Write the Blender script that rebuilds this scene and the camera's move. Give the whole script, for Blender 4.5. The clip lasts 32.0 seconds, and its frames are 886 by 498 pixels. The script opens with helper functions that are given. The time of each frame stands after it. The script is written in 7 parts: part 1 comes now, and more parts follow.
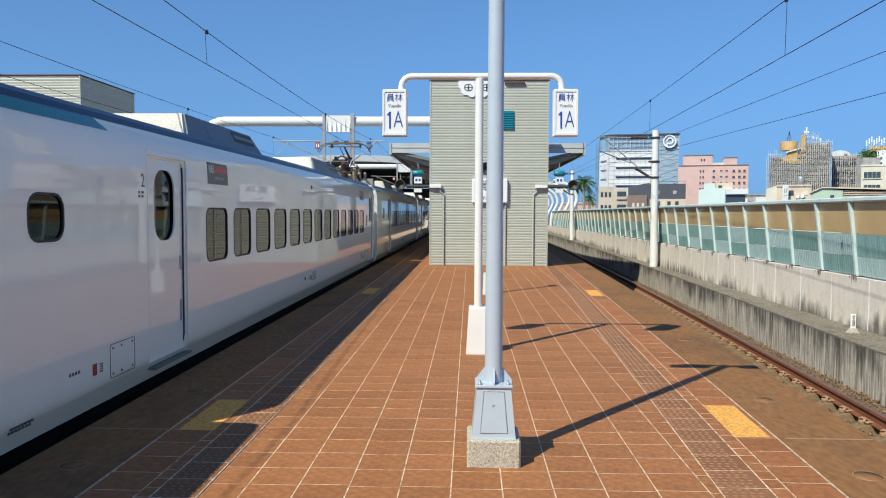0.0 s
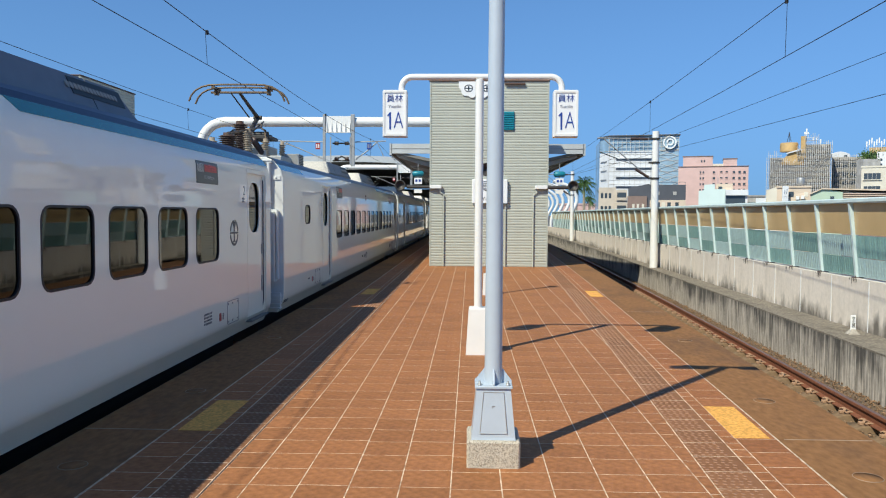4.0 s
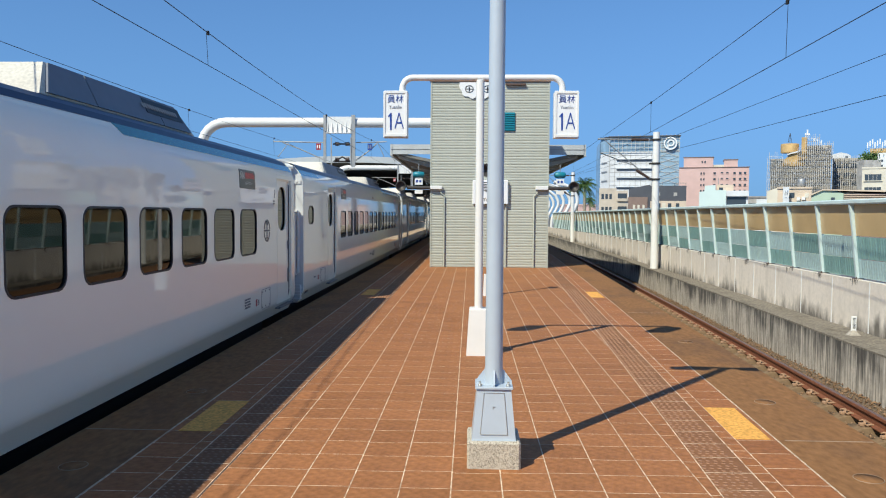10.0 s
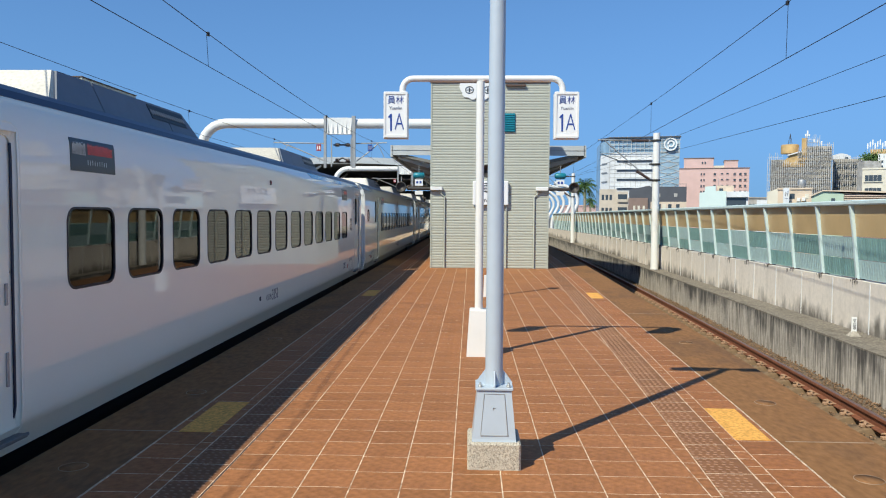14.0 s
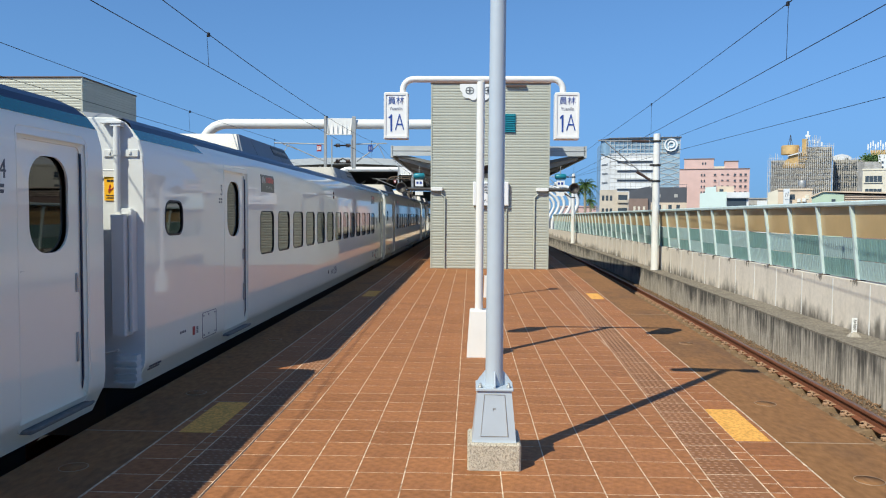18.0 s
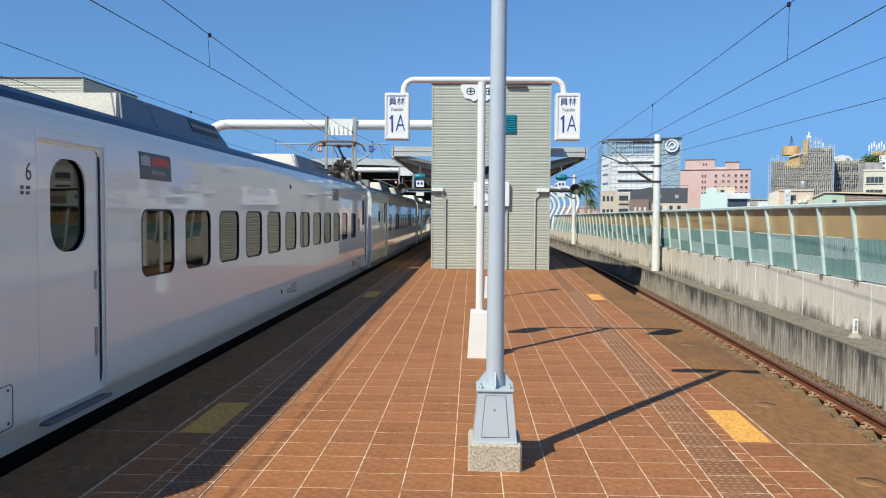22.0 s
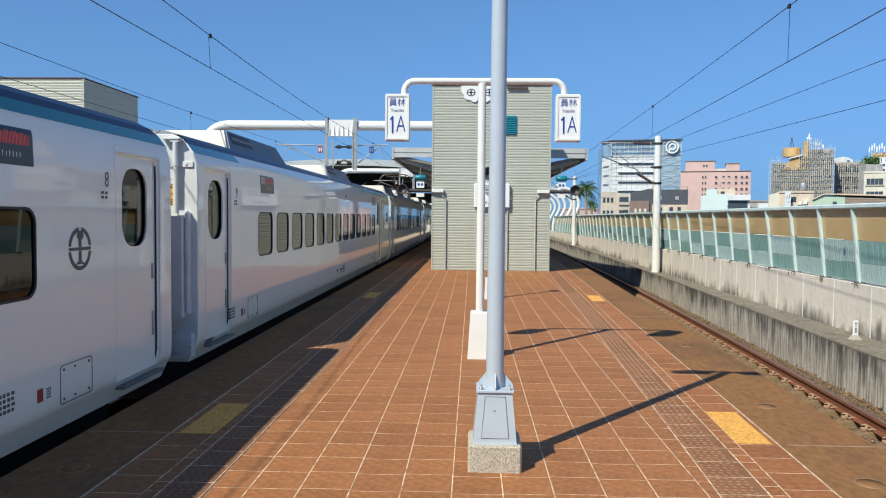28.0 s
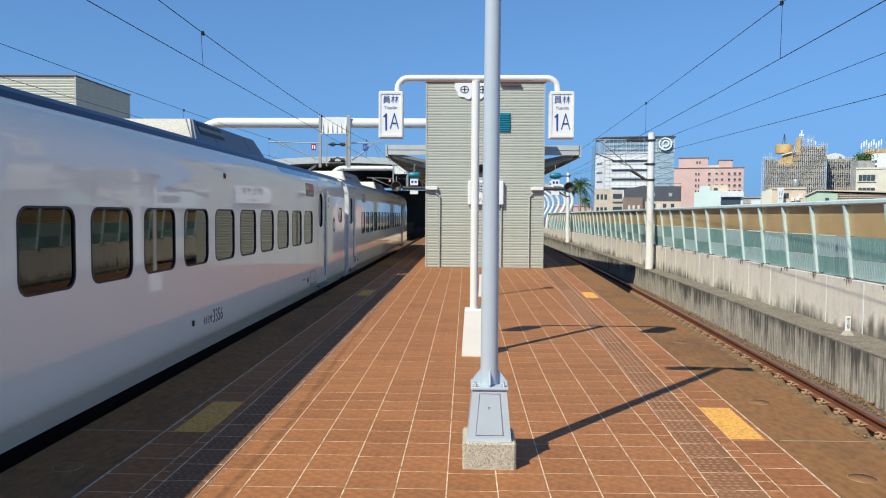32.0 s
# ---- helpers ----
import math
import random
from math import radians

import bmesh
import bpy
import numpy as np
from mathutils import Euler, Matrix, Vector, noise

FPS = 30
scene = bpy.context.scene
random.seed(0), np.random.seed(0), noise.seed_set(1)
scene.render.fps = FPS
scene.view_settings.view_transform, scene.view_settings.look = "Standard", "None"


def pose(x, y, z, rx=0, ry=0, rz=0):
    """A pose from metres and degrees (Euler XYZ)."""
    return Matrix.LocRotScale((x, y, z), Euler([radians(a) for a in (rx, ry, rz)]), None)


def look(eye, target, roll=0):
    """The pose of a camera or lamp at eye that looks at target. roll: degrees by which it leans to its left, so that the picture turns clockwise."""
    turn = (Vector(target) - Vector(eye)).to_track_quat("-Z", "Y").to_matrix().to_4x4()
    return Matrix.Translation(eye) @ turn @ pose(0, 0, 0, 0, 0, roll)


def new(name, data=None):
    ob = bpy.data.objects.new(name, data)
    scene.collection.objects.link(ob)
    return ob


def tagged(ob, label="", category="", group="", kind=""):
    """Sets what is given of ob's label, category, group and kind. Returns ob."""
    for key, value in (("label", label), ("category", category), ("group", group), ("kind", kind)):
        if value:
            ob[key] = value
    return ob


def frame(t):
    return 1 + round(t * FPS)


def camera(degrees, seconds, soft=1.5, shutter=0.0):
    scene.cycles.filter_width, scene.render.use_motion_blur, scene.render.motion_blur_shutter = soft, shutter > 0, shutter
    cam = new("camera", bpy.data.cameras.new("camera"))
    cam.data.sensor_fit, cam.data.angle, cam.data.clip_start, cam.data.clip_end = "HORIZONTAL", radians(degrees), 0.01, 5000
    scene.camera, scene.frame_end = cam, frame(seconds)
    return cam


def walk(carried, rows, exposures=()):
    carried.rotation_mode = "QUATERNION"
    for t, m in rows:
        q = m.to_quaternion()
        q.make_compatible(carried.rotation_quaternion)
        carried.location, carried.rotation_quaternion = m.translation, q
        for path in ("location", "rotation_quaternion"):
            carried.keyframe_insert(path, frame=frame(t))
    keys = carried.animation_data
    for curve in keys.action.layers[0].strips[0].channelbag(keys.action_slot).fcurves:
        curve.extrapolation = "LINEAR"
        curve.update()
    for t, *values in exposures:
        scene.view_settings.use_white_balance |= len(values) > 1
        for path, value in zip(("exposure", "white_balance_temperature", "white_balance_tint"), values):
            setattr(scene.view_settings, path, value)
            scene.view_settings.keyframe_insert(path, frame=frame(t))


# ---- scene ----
FOV = 61.04
EYE = (0.0, 0.0, 1.615)


def cam_pose(yaw, pitch, lean):
    """Camera pose at EYE: yaw to the left, pitch up, lean to the left, in degrees."""
    return Matrix.Translation(EYE) @ pose(0, 0, 0, 90 + pitch, 0, yaw) @ pose(0, 0, 0, 0, 0, lean)


# seconds, yaw, pitch, lean
PATH = [
    (0, 2.033, -2.838, 0.244),
    (0.5, 2.022, -2.849, 0.244),
    (1, 2.013, -2.845, 0.236),
    (1.5, 2.023, -2.836, 0.250),
    (2, 2.027, -2.832, 0.279),
    (2.5, 2.016, -2.827, 0.286),
    (3, 2.010, -2.813, 0.282),
    (3.5, 2.026, -2.788, 0.310),
    (5.5, 2.026, -2.783, 0.356),
    (6, 2.020, -2.772, 0.353),
    (6.5, 2.010, -2.772, 0.358),
    (7, 2.014, -2.777, 0.354),
    (7.5, 2.027, -2.764, 0.349),
    (8, 2.034, -2.738, 0.356),
    (8.5, 2.041, -2.725, 0.367),
    (9, 2.054, -2.732, 0.382),
    (9.5, 2.063, -2.741, 0.397),
    (10, 2.073, -2.732, 0.383),
    (10.5, 2.082, -2.716, 0.357),
    (11, 2.083, -2.707, 0.365),
    (11.5, 2.083, -2.696, 0.387),
    (12, 2.084, -2.683, 0.390),
    (12.5, 2.085, -2.678, 0.386),
    (13, 2.082, -2.679, 0.392),
    (13.5, 2.083, -2.676, 0.385),
    (14, 2.090, -2.662, 0.369),
    (14.5, 2.093, -2.642, 0.381),
    (16.5, 2.094, -2.626, 0.387),
    (17, 2.096, -2.630, 0.417),
    (17.5, 2.105, -2.626, 0.412),
    (18, 2.108, -2.618, 0.400),
    (18.5, 2.114, -2.615, 0.405),
    (19, 2.124, -2.613, 0.427),
    (19.5, 2.131, -2.611, 0.445),
    (20, 2.137, -2.600, 0.450),
    (20.5, 2.136, -2.587, 0.450),
    (21, 2.134, -2.577, 0.440),
    (21.5, 2.142, -2.573, 0.430),
    (22, 2.167, -2.571, 0.430),
    (22.5, 2.192, -2.568, 0.421),
    (23, 2.197, -2.558, 0.399),
    (23.5, 2.193, -2.546, 0.393),
    (24, 2.176, -2.542, 0.425),
    (24.5, 2.152, -2.538, 0.463),
    (25, 2.158, -2.522, 0.469),
    (25.5, 2.194, -2.511, 0.450),
    (27.5, 2.162, -2.505, 0.529),
    (28, 2.181, -2.491, 0.532),
    (28.5, 2.163, -2.486, 0.543),
    (29, 2.111, -2.480, 0.554),
    (29.5, 1.874, -2.469, 0.567),
    (30, 1.610, -2.459, 0.582),
    (30.5, 1.532, -2.448, 0.632),
    (31, 1.517, -2.454, 0.653),
    (31.5, 1.399, -2.496, 0.590),
    (32, 1.723, -2.692, 0.371),
]

cam = camera(FOV, 32.0, soft=1.1, shutter=0.0)
walk(cam, [(t, cam_pose(a, b, c)) for t, a, b, c in PATH])

# ---- world, sun, exposure ----
SUN_WAY = Vector((0.61, 0.75, -1.0)).normalized()
SUN_ELEV = math.asin(-SUN_WAY.z)
world = bpy.data.worlds.new("world")
scene.world = world
world.use_nodes = True
wn = world.node_tree.nodes
sky = wn.new("ShaderNodeTexSky")
sky.sky_type = "NISHITA"
sky.sun_disc = False
sky.sun_elevation = SUN_ELEV
sky.sun_rotation = radians(219)
sky.air_density = 0.85
sky.dust_density = 0.0
sky.ozone_density = 7.0
sky.altitude = 2500
wn["Background"].inputs["Strength"].default_value = 0.148
# clear dry air: the low sky keeps the blue of the sky higher up
tc_sky, parts_, join = wn.new("ShaderNodeTexCoord"), wn.new("ShaderNodeSeparateXYZ"), wn.new("ShaderNodeCombineXYZ")
slope, rise = wn.new("ShaderNodeMath"), wn.new("ShaderNodeMath")
slope.operation = rise.operation = "MULTIPLY_ADD"
slope.inputs[1].default_value, slope.inputs[2].default_value = 0.55, 0.32
rise.inputs[2].default_value = 0.15
sky_links = world.node_tree.links
sky_links.new(tc_sky.outputs["Generated"], parts_.inputs[0])
sky_links.new(parts_.outputs[2], slope.inputs[0])
sky_links.new(parts_.outputs[2], rise.inputs[0])
sky_links.new(slope.outputs[0], rise.inputs[1])
sky_links.new(parts_.outputs[0], join.inputs[0])
sky_links.new(parts_.outputs[1], join.inputs[1])
sky_links.new(rise.outputs[0], join.inputs[2])
sky_links.new(join.outputs[0], sky.inputs["Vector"])
# pale haze that thins out with height
down, thin, share, haze = wn.new("ShaderNodeMath"), wn.new("ShaderNodeMath"), wn.new("ShaderNodeMath"), wn.new("ShaderNodeMix")
down.operation, thin.operation, share.operation = "SUBTRACT", "POWER", "MULTIPLY"
down.use_clamp = True
down.inputs[0].default_value, thin.inputs[1].default_value, share.inputs[1].default_value = 1.0, 8.0, 0.8
haze.data_type = "RGBA"
haze.inputs[7].default_value = (1.15, 2.05, 3.30, 1)
sky_links.new(parts_.outputs[2], down.inputs[1])
sky_links.new(down.outputs[0], thin.inputs[0])
sky_links.new(thin.outputs[0], share.inputs[0])
sky_links.new(share.outputs[0], haze.inputs[0])
sky_links.new(sky.outputs[0], haze.inputs[6])
sky_links.new(haze.outputs[2], wn["Background"].inputs["Color"])
sun_data = bpy.data.lights.new("sun", "SUN")
sun_data.energy = 4.7
sun_data.angle = radians(0.5)
sun_data.color = (1.0, 0.885, 0.75)
sun = new("sun", sun_data)
sun.matrix_world = look(-20 * SUN_WAY, (0, 0, 0))
scene.view_settings.exposure = 0.2
scene.view_settings.use_white_balance = True
scene.view_settings.white_balance_temperature = 6150
scene.view_settings.white_balance_tint = -2

# ---- materials ----
def nodes_of(name):
    m = bpy.data.materials.new(name)
    m.use_nodes = True
    return m, m.node_tree.nodes, m.node_tree.links, m.node_tree.nodes["Principled BSDF"]


def surface(name, color, rough=0.5, metal=0.0, grain=0.0, scale=8.0, stain=0.0, stain_scale=0.6, bump=0.0,
            rand=0.0, coat=0.0, stretch=(1, 1, 1), dirt=(0.05, 0.045, 0.04), use_object=True, emit=0.0, bump_scale=None, spec=0.5):
    """Painted or raw surface: base colour varied by fine grain, broad stains and a random step per piece."""
    m, n, k, b = nodes_of(name)
    b.inputs["Roughness"].default_value = rough
    b.inputs["Metallic"].default_value = metal
    b.inputs["Coat Weight"].default_value = coat
    b.inputs["Specular IOR Level"].default_value = spec
    b.inputs["Coat Roughness"].default_value = 0.06
    co = n.new("ShaderNodeTexCoord")
    mp = n.new("ShaderNodeMapping")
    mp.inputs["Scale"].default_value = stretch
    k.new(co.outputs["Object" if use_object else "Generated"], mp.inputs["Vector"])
    base = n.new("ShaderNodeRGB")
    base.outputs[0].default_value = (*color, 1)
    out = base.outputs[0]
    if grain:
        t = n.new("ShaderNodeTexNoise")
        t.inputs["Scale"].default_value, t.inputs["Detail"].default_value = scale, 6
        k.new(mp.outputs[0], t.inputs["Vector"])
        mr = n.new("ShaderNodeMapRange")
        mr.inputs[1].default_value, mr.inputs[2].default_value = 0.3, 0.7
        mr.inputs[3].default_value, mr.inputs[4].default_value = 1 - grain, 1 + grain
        k.new(t.outputs["Fac"], mr.inputs[0])
        mx = n.new("ShaderNodeMix")
        mx.data_type, mx.blend_type = "RGBA", "MULTIPLY"
        mx.inputs[0].default_value = 1
        k.new(out, mx.inputs[6])
        k.new(mr.outputs[0], mx.inputs[7])
        out = mx.outputs[2]
    if stain:
        t = n.new("ShaderNodeTexNoise")
        t.inputs["Scale"].default_value, t.inputs["Detail"].default_value, t.inputs["Roughness"].default_value = stain_scale, 8, 0.65
        k.new(mp.outputs[0], t.inputs["Vector"])
        mr = n.new("ShaderNodeMapRange")
        mr.inputs[1].default_value, mr.inputs[2].default_value = 0.48, 0.72
        mr.inputs[3].default_value, mr.inputs[4].default_value = 0, stain
        k.new(t.outputs["Fac"], mr.inputs[0])
        mx = n.new("ShaderNodeMix")
        mx.data_type = "RGBA"
        mx.inputs[7].default_value = (*dirt, 1)
        k.new(mr.outputs[0], mx.inputs[0])
        k.new(out, mx.inputs[6])
        out = mx.outputs[2]
    if rand:
        oi = n.new("ShaderNodeObjectInfo")
        ge = n.new("ShaderNodeNewGeometry")
        ad = n.new("ShaderNodeMath")
        ad.operation = "ADD"
        k.new(oi.outputs["Random"], ad.inputs[0])
        k.new(ge.outputs["Random Per Island"], ad.inputs[1])
        fr = n.new("ShaderNodeMath")
        fr.operation = "FRACT"
        k.new(ad.outputs[0], fr.inputs[0])
        mr = n.new("ShaderNodeMapRange")
        mr.inputs[3].default_value, mr.inputs[4].default_value = 1 - rand, 1 + rand
        k.new(fr.outputs[0], mr.inputs[0])
        mx = n.new("ShaderNodeMix")
        mx.data_type, mx.blend_type = "RGBA", "MULTIPLY"
        mx.inputs[0].default_value = 1
        k.new(out, mx.inputs[6])
        k.new(mr.outputs[0], mx.inputs[7])
        out = mx.outputs[2]
    k.new(out, b.inputs["Base Color"])
    if emit:
        k.new(out, b.inputs["Emission Color"])
        b.inputs["Emission Strength"].default_value = emit
    if bump:
        t = n.new("ShaderNodeTexNoise")
        t.inputs["Scale"].default_value, t.inputs["Detail"].default_value = bump_scale or scale * 3, 5
        k.new(mp.outputs[0], t.inputs["Vector"])
        bp = n.new("ShaderNodeBump")
        bp.inputs["Strength"].default_value, bp.inputs["Distance"].default_value = bump, 0.01
        k.new(t.outputs["Fac"], bp.inputs["Height"])
        k.new(bp.outputs[0], b.inputs["Normal"])
    return m


def tinted_glass(name, tint, rough=0.02):
    """Thin pane: tinted see-through sheet under a mirror-like gloss."""
    m = bpy.data.materials.new(name)
    m.use_nodes = True
    n, k = m.node_tree.nodes, m.node_tree.links
    n.remove(n["Principled BSDF"])
    tr, gl, lw, mx = n.new("ShaderNodeBsdfTransparent"), n.new("ShaderNodeBsdfGlossy"), n.new("ShaderNodeLayerWeight"), n.new("ShaderNodeMixShader")
    pw, fr = n.new("ShaderNodeMath"), n.new("ShaderNodeMapRange")
    pw.operation = "POWER"
    pw.inputs[1].default_value = 4.5
    fr.inputs[3].default_value = 0.06
    lw.inputs["Blend"].default_value = 0.5
    k.new(lw.outputs["Facing"], pw.inputs[0])
    k.new(pw.outputs[0], fr.inputs[0])
    tr.inputs["Color"].default_value = (*tint, 1)
    gl.inputs["Roughness"].default_value = rough
    k.new(fr.outputs[0], mx.inputs[0])
    k.new(tr.outputs[0], mx.inputs[1])
    k.new(gl.outputs[0], mx.inputs[2])
    k.new(mx.outputs[0], n["Material Output"].inputs["Surface"])
    return m


def streaked(name, color, streak, rough=0.85, amount=0.8, scale=2.2, tall=0.12, grain=0.12, lo=0.42, hi=0.68, stain=0.35):
    """Concrete with vertical weather streaks."""
    m = surface(name, color, rough, grain=grain, scale=14, stain=stain, stain_scale=0.8, bump=0.4, bump_scale=30)
    n, k = m.node_tree.nodes, m.node_tree.links
    b = n["Principled BSDF"]
    src = b.inputs["Base Color"].links[0].from_socket
    co, mp, t = n.new("ShaderNodeTexCoord"), n.new("ShaderNodeMapping"), n.new("ShaderNodeTexNoise")
    mp.inputs["Scale"].default_value = (scale, scale, scale * tall)
    k.new(co.outputs["Object"], mp.inputs["Vector"])
    k.new(mp.outputs[0], t.inputs["Vector"])
    t.inputs["Scale"].default_value, t.inputs["Detail"].default_value = 2.5, 7
    mr = n.new("ShaderNodeMapRange")
    mr.inputs[1].default_value, mr.inputs[2].default_value, mr.inputs[4].default_value = lo, hi, amount
    k.new(t.outputs["Fac"], mr.inputs[0])
    mx = n.new("ShaderNodeMix")
    mx.data_type = "RGBA"
    mx.inputs[7].default_value = (*streak, 1)
    k.new(mr.outputs[0], mx.inputs[0])
    k.new(src, mx.inputs[6])
    k.new(mx.outputs[2], b.inputs["Base Color"])
    return m


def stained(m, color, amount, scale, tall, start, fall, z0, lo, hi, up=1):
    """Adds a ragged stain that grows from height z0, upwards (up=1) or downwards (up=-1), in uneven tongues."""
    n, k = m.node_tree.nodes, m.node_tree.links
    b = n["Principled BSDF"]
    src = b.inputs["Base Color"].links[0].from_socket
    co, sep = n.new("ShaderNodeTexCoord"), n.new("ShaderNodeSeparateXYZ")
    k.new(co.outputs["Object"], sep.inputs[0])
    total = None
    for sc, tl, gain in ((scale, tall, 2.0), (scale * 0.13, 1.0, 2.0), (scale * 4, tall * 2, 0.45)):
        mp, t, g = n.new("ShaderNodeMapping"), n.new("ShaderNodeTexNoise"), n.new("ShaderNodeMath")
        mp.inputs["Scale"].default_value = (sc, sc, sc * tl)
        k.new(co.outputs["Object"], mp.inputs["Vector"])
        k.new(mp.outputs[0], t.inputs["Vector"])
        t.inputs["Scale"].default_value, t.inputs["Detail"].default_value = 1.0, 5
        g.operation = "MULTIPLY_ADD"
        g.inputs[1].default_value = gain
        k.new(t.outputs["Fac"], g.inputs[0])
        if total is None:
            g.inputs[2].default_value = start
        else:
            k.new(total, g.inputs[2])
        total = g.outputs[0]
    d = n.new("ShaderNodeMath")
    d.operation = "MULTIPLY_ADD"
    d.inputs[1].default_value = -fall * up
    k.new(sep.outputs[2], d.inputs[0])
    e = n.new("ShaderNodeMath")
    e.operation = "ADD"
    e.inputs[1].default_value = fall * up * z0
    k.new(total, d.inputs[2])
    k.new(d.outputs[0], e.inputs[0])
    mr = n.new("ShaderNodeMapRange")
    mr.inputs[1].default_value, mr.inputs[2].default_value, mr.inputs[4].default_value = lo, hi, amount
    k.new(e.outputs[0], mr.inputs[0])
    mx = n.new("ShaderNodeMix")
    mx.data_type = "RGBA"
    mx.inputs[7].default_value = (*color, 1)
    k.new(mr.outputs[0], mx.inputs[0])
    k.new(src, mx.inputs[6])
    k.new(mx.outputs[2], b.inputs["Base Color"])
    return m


TILE = surface("tile_red", (0.345, 0.148, 0.060), 0.62, grain=0.24, scale=22, stain=0.24, stain_scale=0.7, rand=0.09, bump=0.25, bump_scale=60, dirt=(0.16, 0.075, 0.05), spec=0.12)
TILE_BRICK = surface("tile_brick", (0.345, 0.142, 0.055), 0.62, grain=0.22, scale=22, stain=0.2, rand=0.12, bump=0.25, bump_scale=60, dirt=(0.16, 0.075, 0.05), spec=0.12)
TACTILE = surface("tactile_brown", (0.27, 0.128, 0.062), 0.7, grain=0.12, scale=12, stain=0.25, rand=0.08, bump=0.3, bump_scale=50, spec=0.12)
GROUT = surface("grout", (0.72, 0.55, 0.39), 0.9, grain=0.45, scale=24, stain=1.0, stain_scale=8.0, dirt=(0.24, 0.11, 0.05), spec=0.12)
YELLOW = surface("paint_yellow", (0.80, 0.41, 0.10), 0.75, grain=0.3, scale=40, stain=0.4, stain_scale=7, bump=0.3, bump_scale=90, dirt=(0.4, 0.22, 0.06), spec=0.12)
EDGE_CONC = surface("edge_concrete", (0.258, 0.130, 0.056), 0.85, grain=0.2, scale=20, stain=0.75, stain_scale=1.1, bump=0.35, bump_scale=60, stretch=(1, 0.45, 1), dirt=(0.11, 0.07, 0.048), spec=0.12)
LINE_WHITE = surface("line_white", (0.58, 0.46, 0.33), 0.8, grain=0.4, scale=24, stain=0.8, stain_scale=7, dirt=(0.3, 0.18, 0.1), spec=0.12)
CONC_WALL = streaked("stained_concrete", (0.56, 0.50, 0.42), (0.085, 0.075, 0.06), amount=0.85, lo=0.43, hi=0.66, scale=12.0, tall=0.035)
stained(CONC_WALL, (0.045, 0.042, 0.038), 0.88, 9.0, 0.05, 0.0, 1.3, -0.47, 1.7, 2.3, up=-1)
CONC_TOP = surface("walkway_concrete", (0.215, 0.185, 0.145), 0.9, grain=0.5, scale=20, stain=0.7, stain_scale=3.0, bump=0.6, bump_scale=40, dirt=(0.085, 0.07, 0.05))
WALL_BEIGE = streaked("beige_wall", (0.75, 0.67, 0.575), (0.43, 0.38, 0.31), amount=0.4, scale=2.2, tall=0.2, lo=0.5, hi=0.78, stain=0.10, grain=0.06)
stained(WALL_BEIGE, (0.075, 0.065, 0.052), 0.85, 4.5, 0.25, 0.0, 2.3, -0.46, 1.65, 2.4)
STEEL_PALE = surface("pale_green_steel", (0.60, 0.71, 0.70), 0.45, grain=0.06, scale=6, stain=0.15, stain_scale=2)
PANEL_TAN = surface("tan_panel", (0.56, 0.40, 0.20), 0.35, grain=0.07, scale=2, stain=0.15, stain_scale=0.7, rand=0.07, dirt=(0.3, 0.18, 0.07))
PANEL_TEAL = surface("teal_panel", (0.205, 0.335, 0.32), 0.4, grain=0.1, scale=18, stain=0.2, stain_scale=1, rand=0.2, dirt=(0.12, 0.22, 0.2))
PANEL_PALE = surface("pale_teal_panel", (0.38, 0.50, 0.50), 0.4, grain=0.1, scale=18, stain=0.2, stain_scale=1, rand=0.08, dirt=(0.2, 0.3, 0.28))
RAIL_SIDE = surface("rusty_rail", (0.20, 0.073, 0.034), 0.75, grain=0.25, scale=20, stain=0.3, stain_scale=4, dirt=(0.06, 0.03, 0.02))
RAIL_TOP = surface("rail_head", (0.17, 0.11, 0.105), 0.45, metal=0.2, grain=0.1, scale=10)
SLEEPER = surface("sleeper_concrete", (0.20, 0.13, 0.07), 0.9, grain=0.2, scale=12, stain=0.4, stain_scale=3, bump=0.4)
CLIP = surface("rail_clip", (0.38, 0.235, 0.14), 0.8, grain=0.2, scale=30)
BALLAST = surface("ballast_stone", (0.22, 0.135, 0.075), 0.95, grain=0.4, scale=26, rand=0.35, bump=0.3)
BALLAST_BED = surface("ballast_bed", (0.15, 0.105, 0.065), 0.95, grain=0.4, scale=20, bump=1.0, bump_scale=22)
CITY = surface("city_ground", (0.14, 0.135, 0.125), 0.9, grain=0.3, scale=0.05, stain=0.4, stain_scale=0.02)
SIDING = surface("siding_greygreen", (0.445, 0.455, 0.39), 0.5, grain=0.04, scale=3, stain=0.16, stain_scale=0.8, rand=0.03, dirt=(0.3, 0.3, 0.24))
SIDING_BACK = surface("siding_back", (0.36, 0.36, 0.30), 0.7, grain=0.05)
WHITE_STEEL = surface("white_steel", (0.80, 0.79, 0.76), 0.35, grain=0.03, scale=5, stain=0.1, stain_scale=1.5, dirt=(0.5, 0.45, 0.38))
POLE_BLUE = surface("pole_blue_white", (0.47, 0.53, 0.60), 0.4, grain=0.04, scale=6, stain=0.12, stain_scale=5, dirt=(0.4, 0.42, 0.45))
GREY_STEEL = surface("galvanised", (0.42, 0.42, 0.41), 0.5, metal=0.5, grain=0.1, scale=15, stain=0.2)
DARK_STEEL = surface("dark_steel", (0.06, 0.055, 0.05), 0.55, metal=0.3, grain=0.2, scale=14)
BLACK_RUBBER = surface("black_rubber", (0.015, 0.015, 0.017), 0.55)
WIRE = surface("wire_dark", (0.012, 0.012, 0.016), 0.6, metal=0.2)
SIGN_WHITE = surface("sign_white", (0.83, 0.83, 0.82), 0.3, grain=0.02, scale=3)
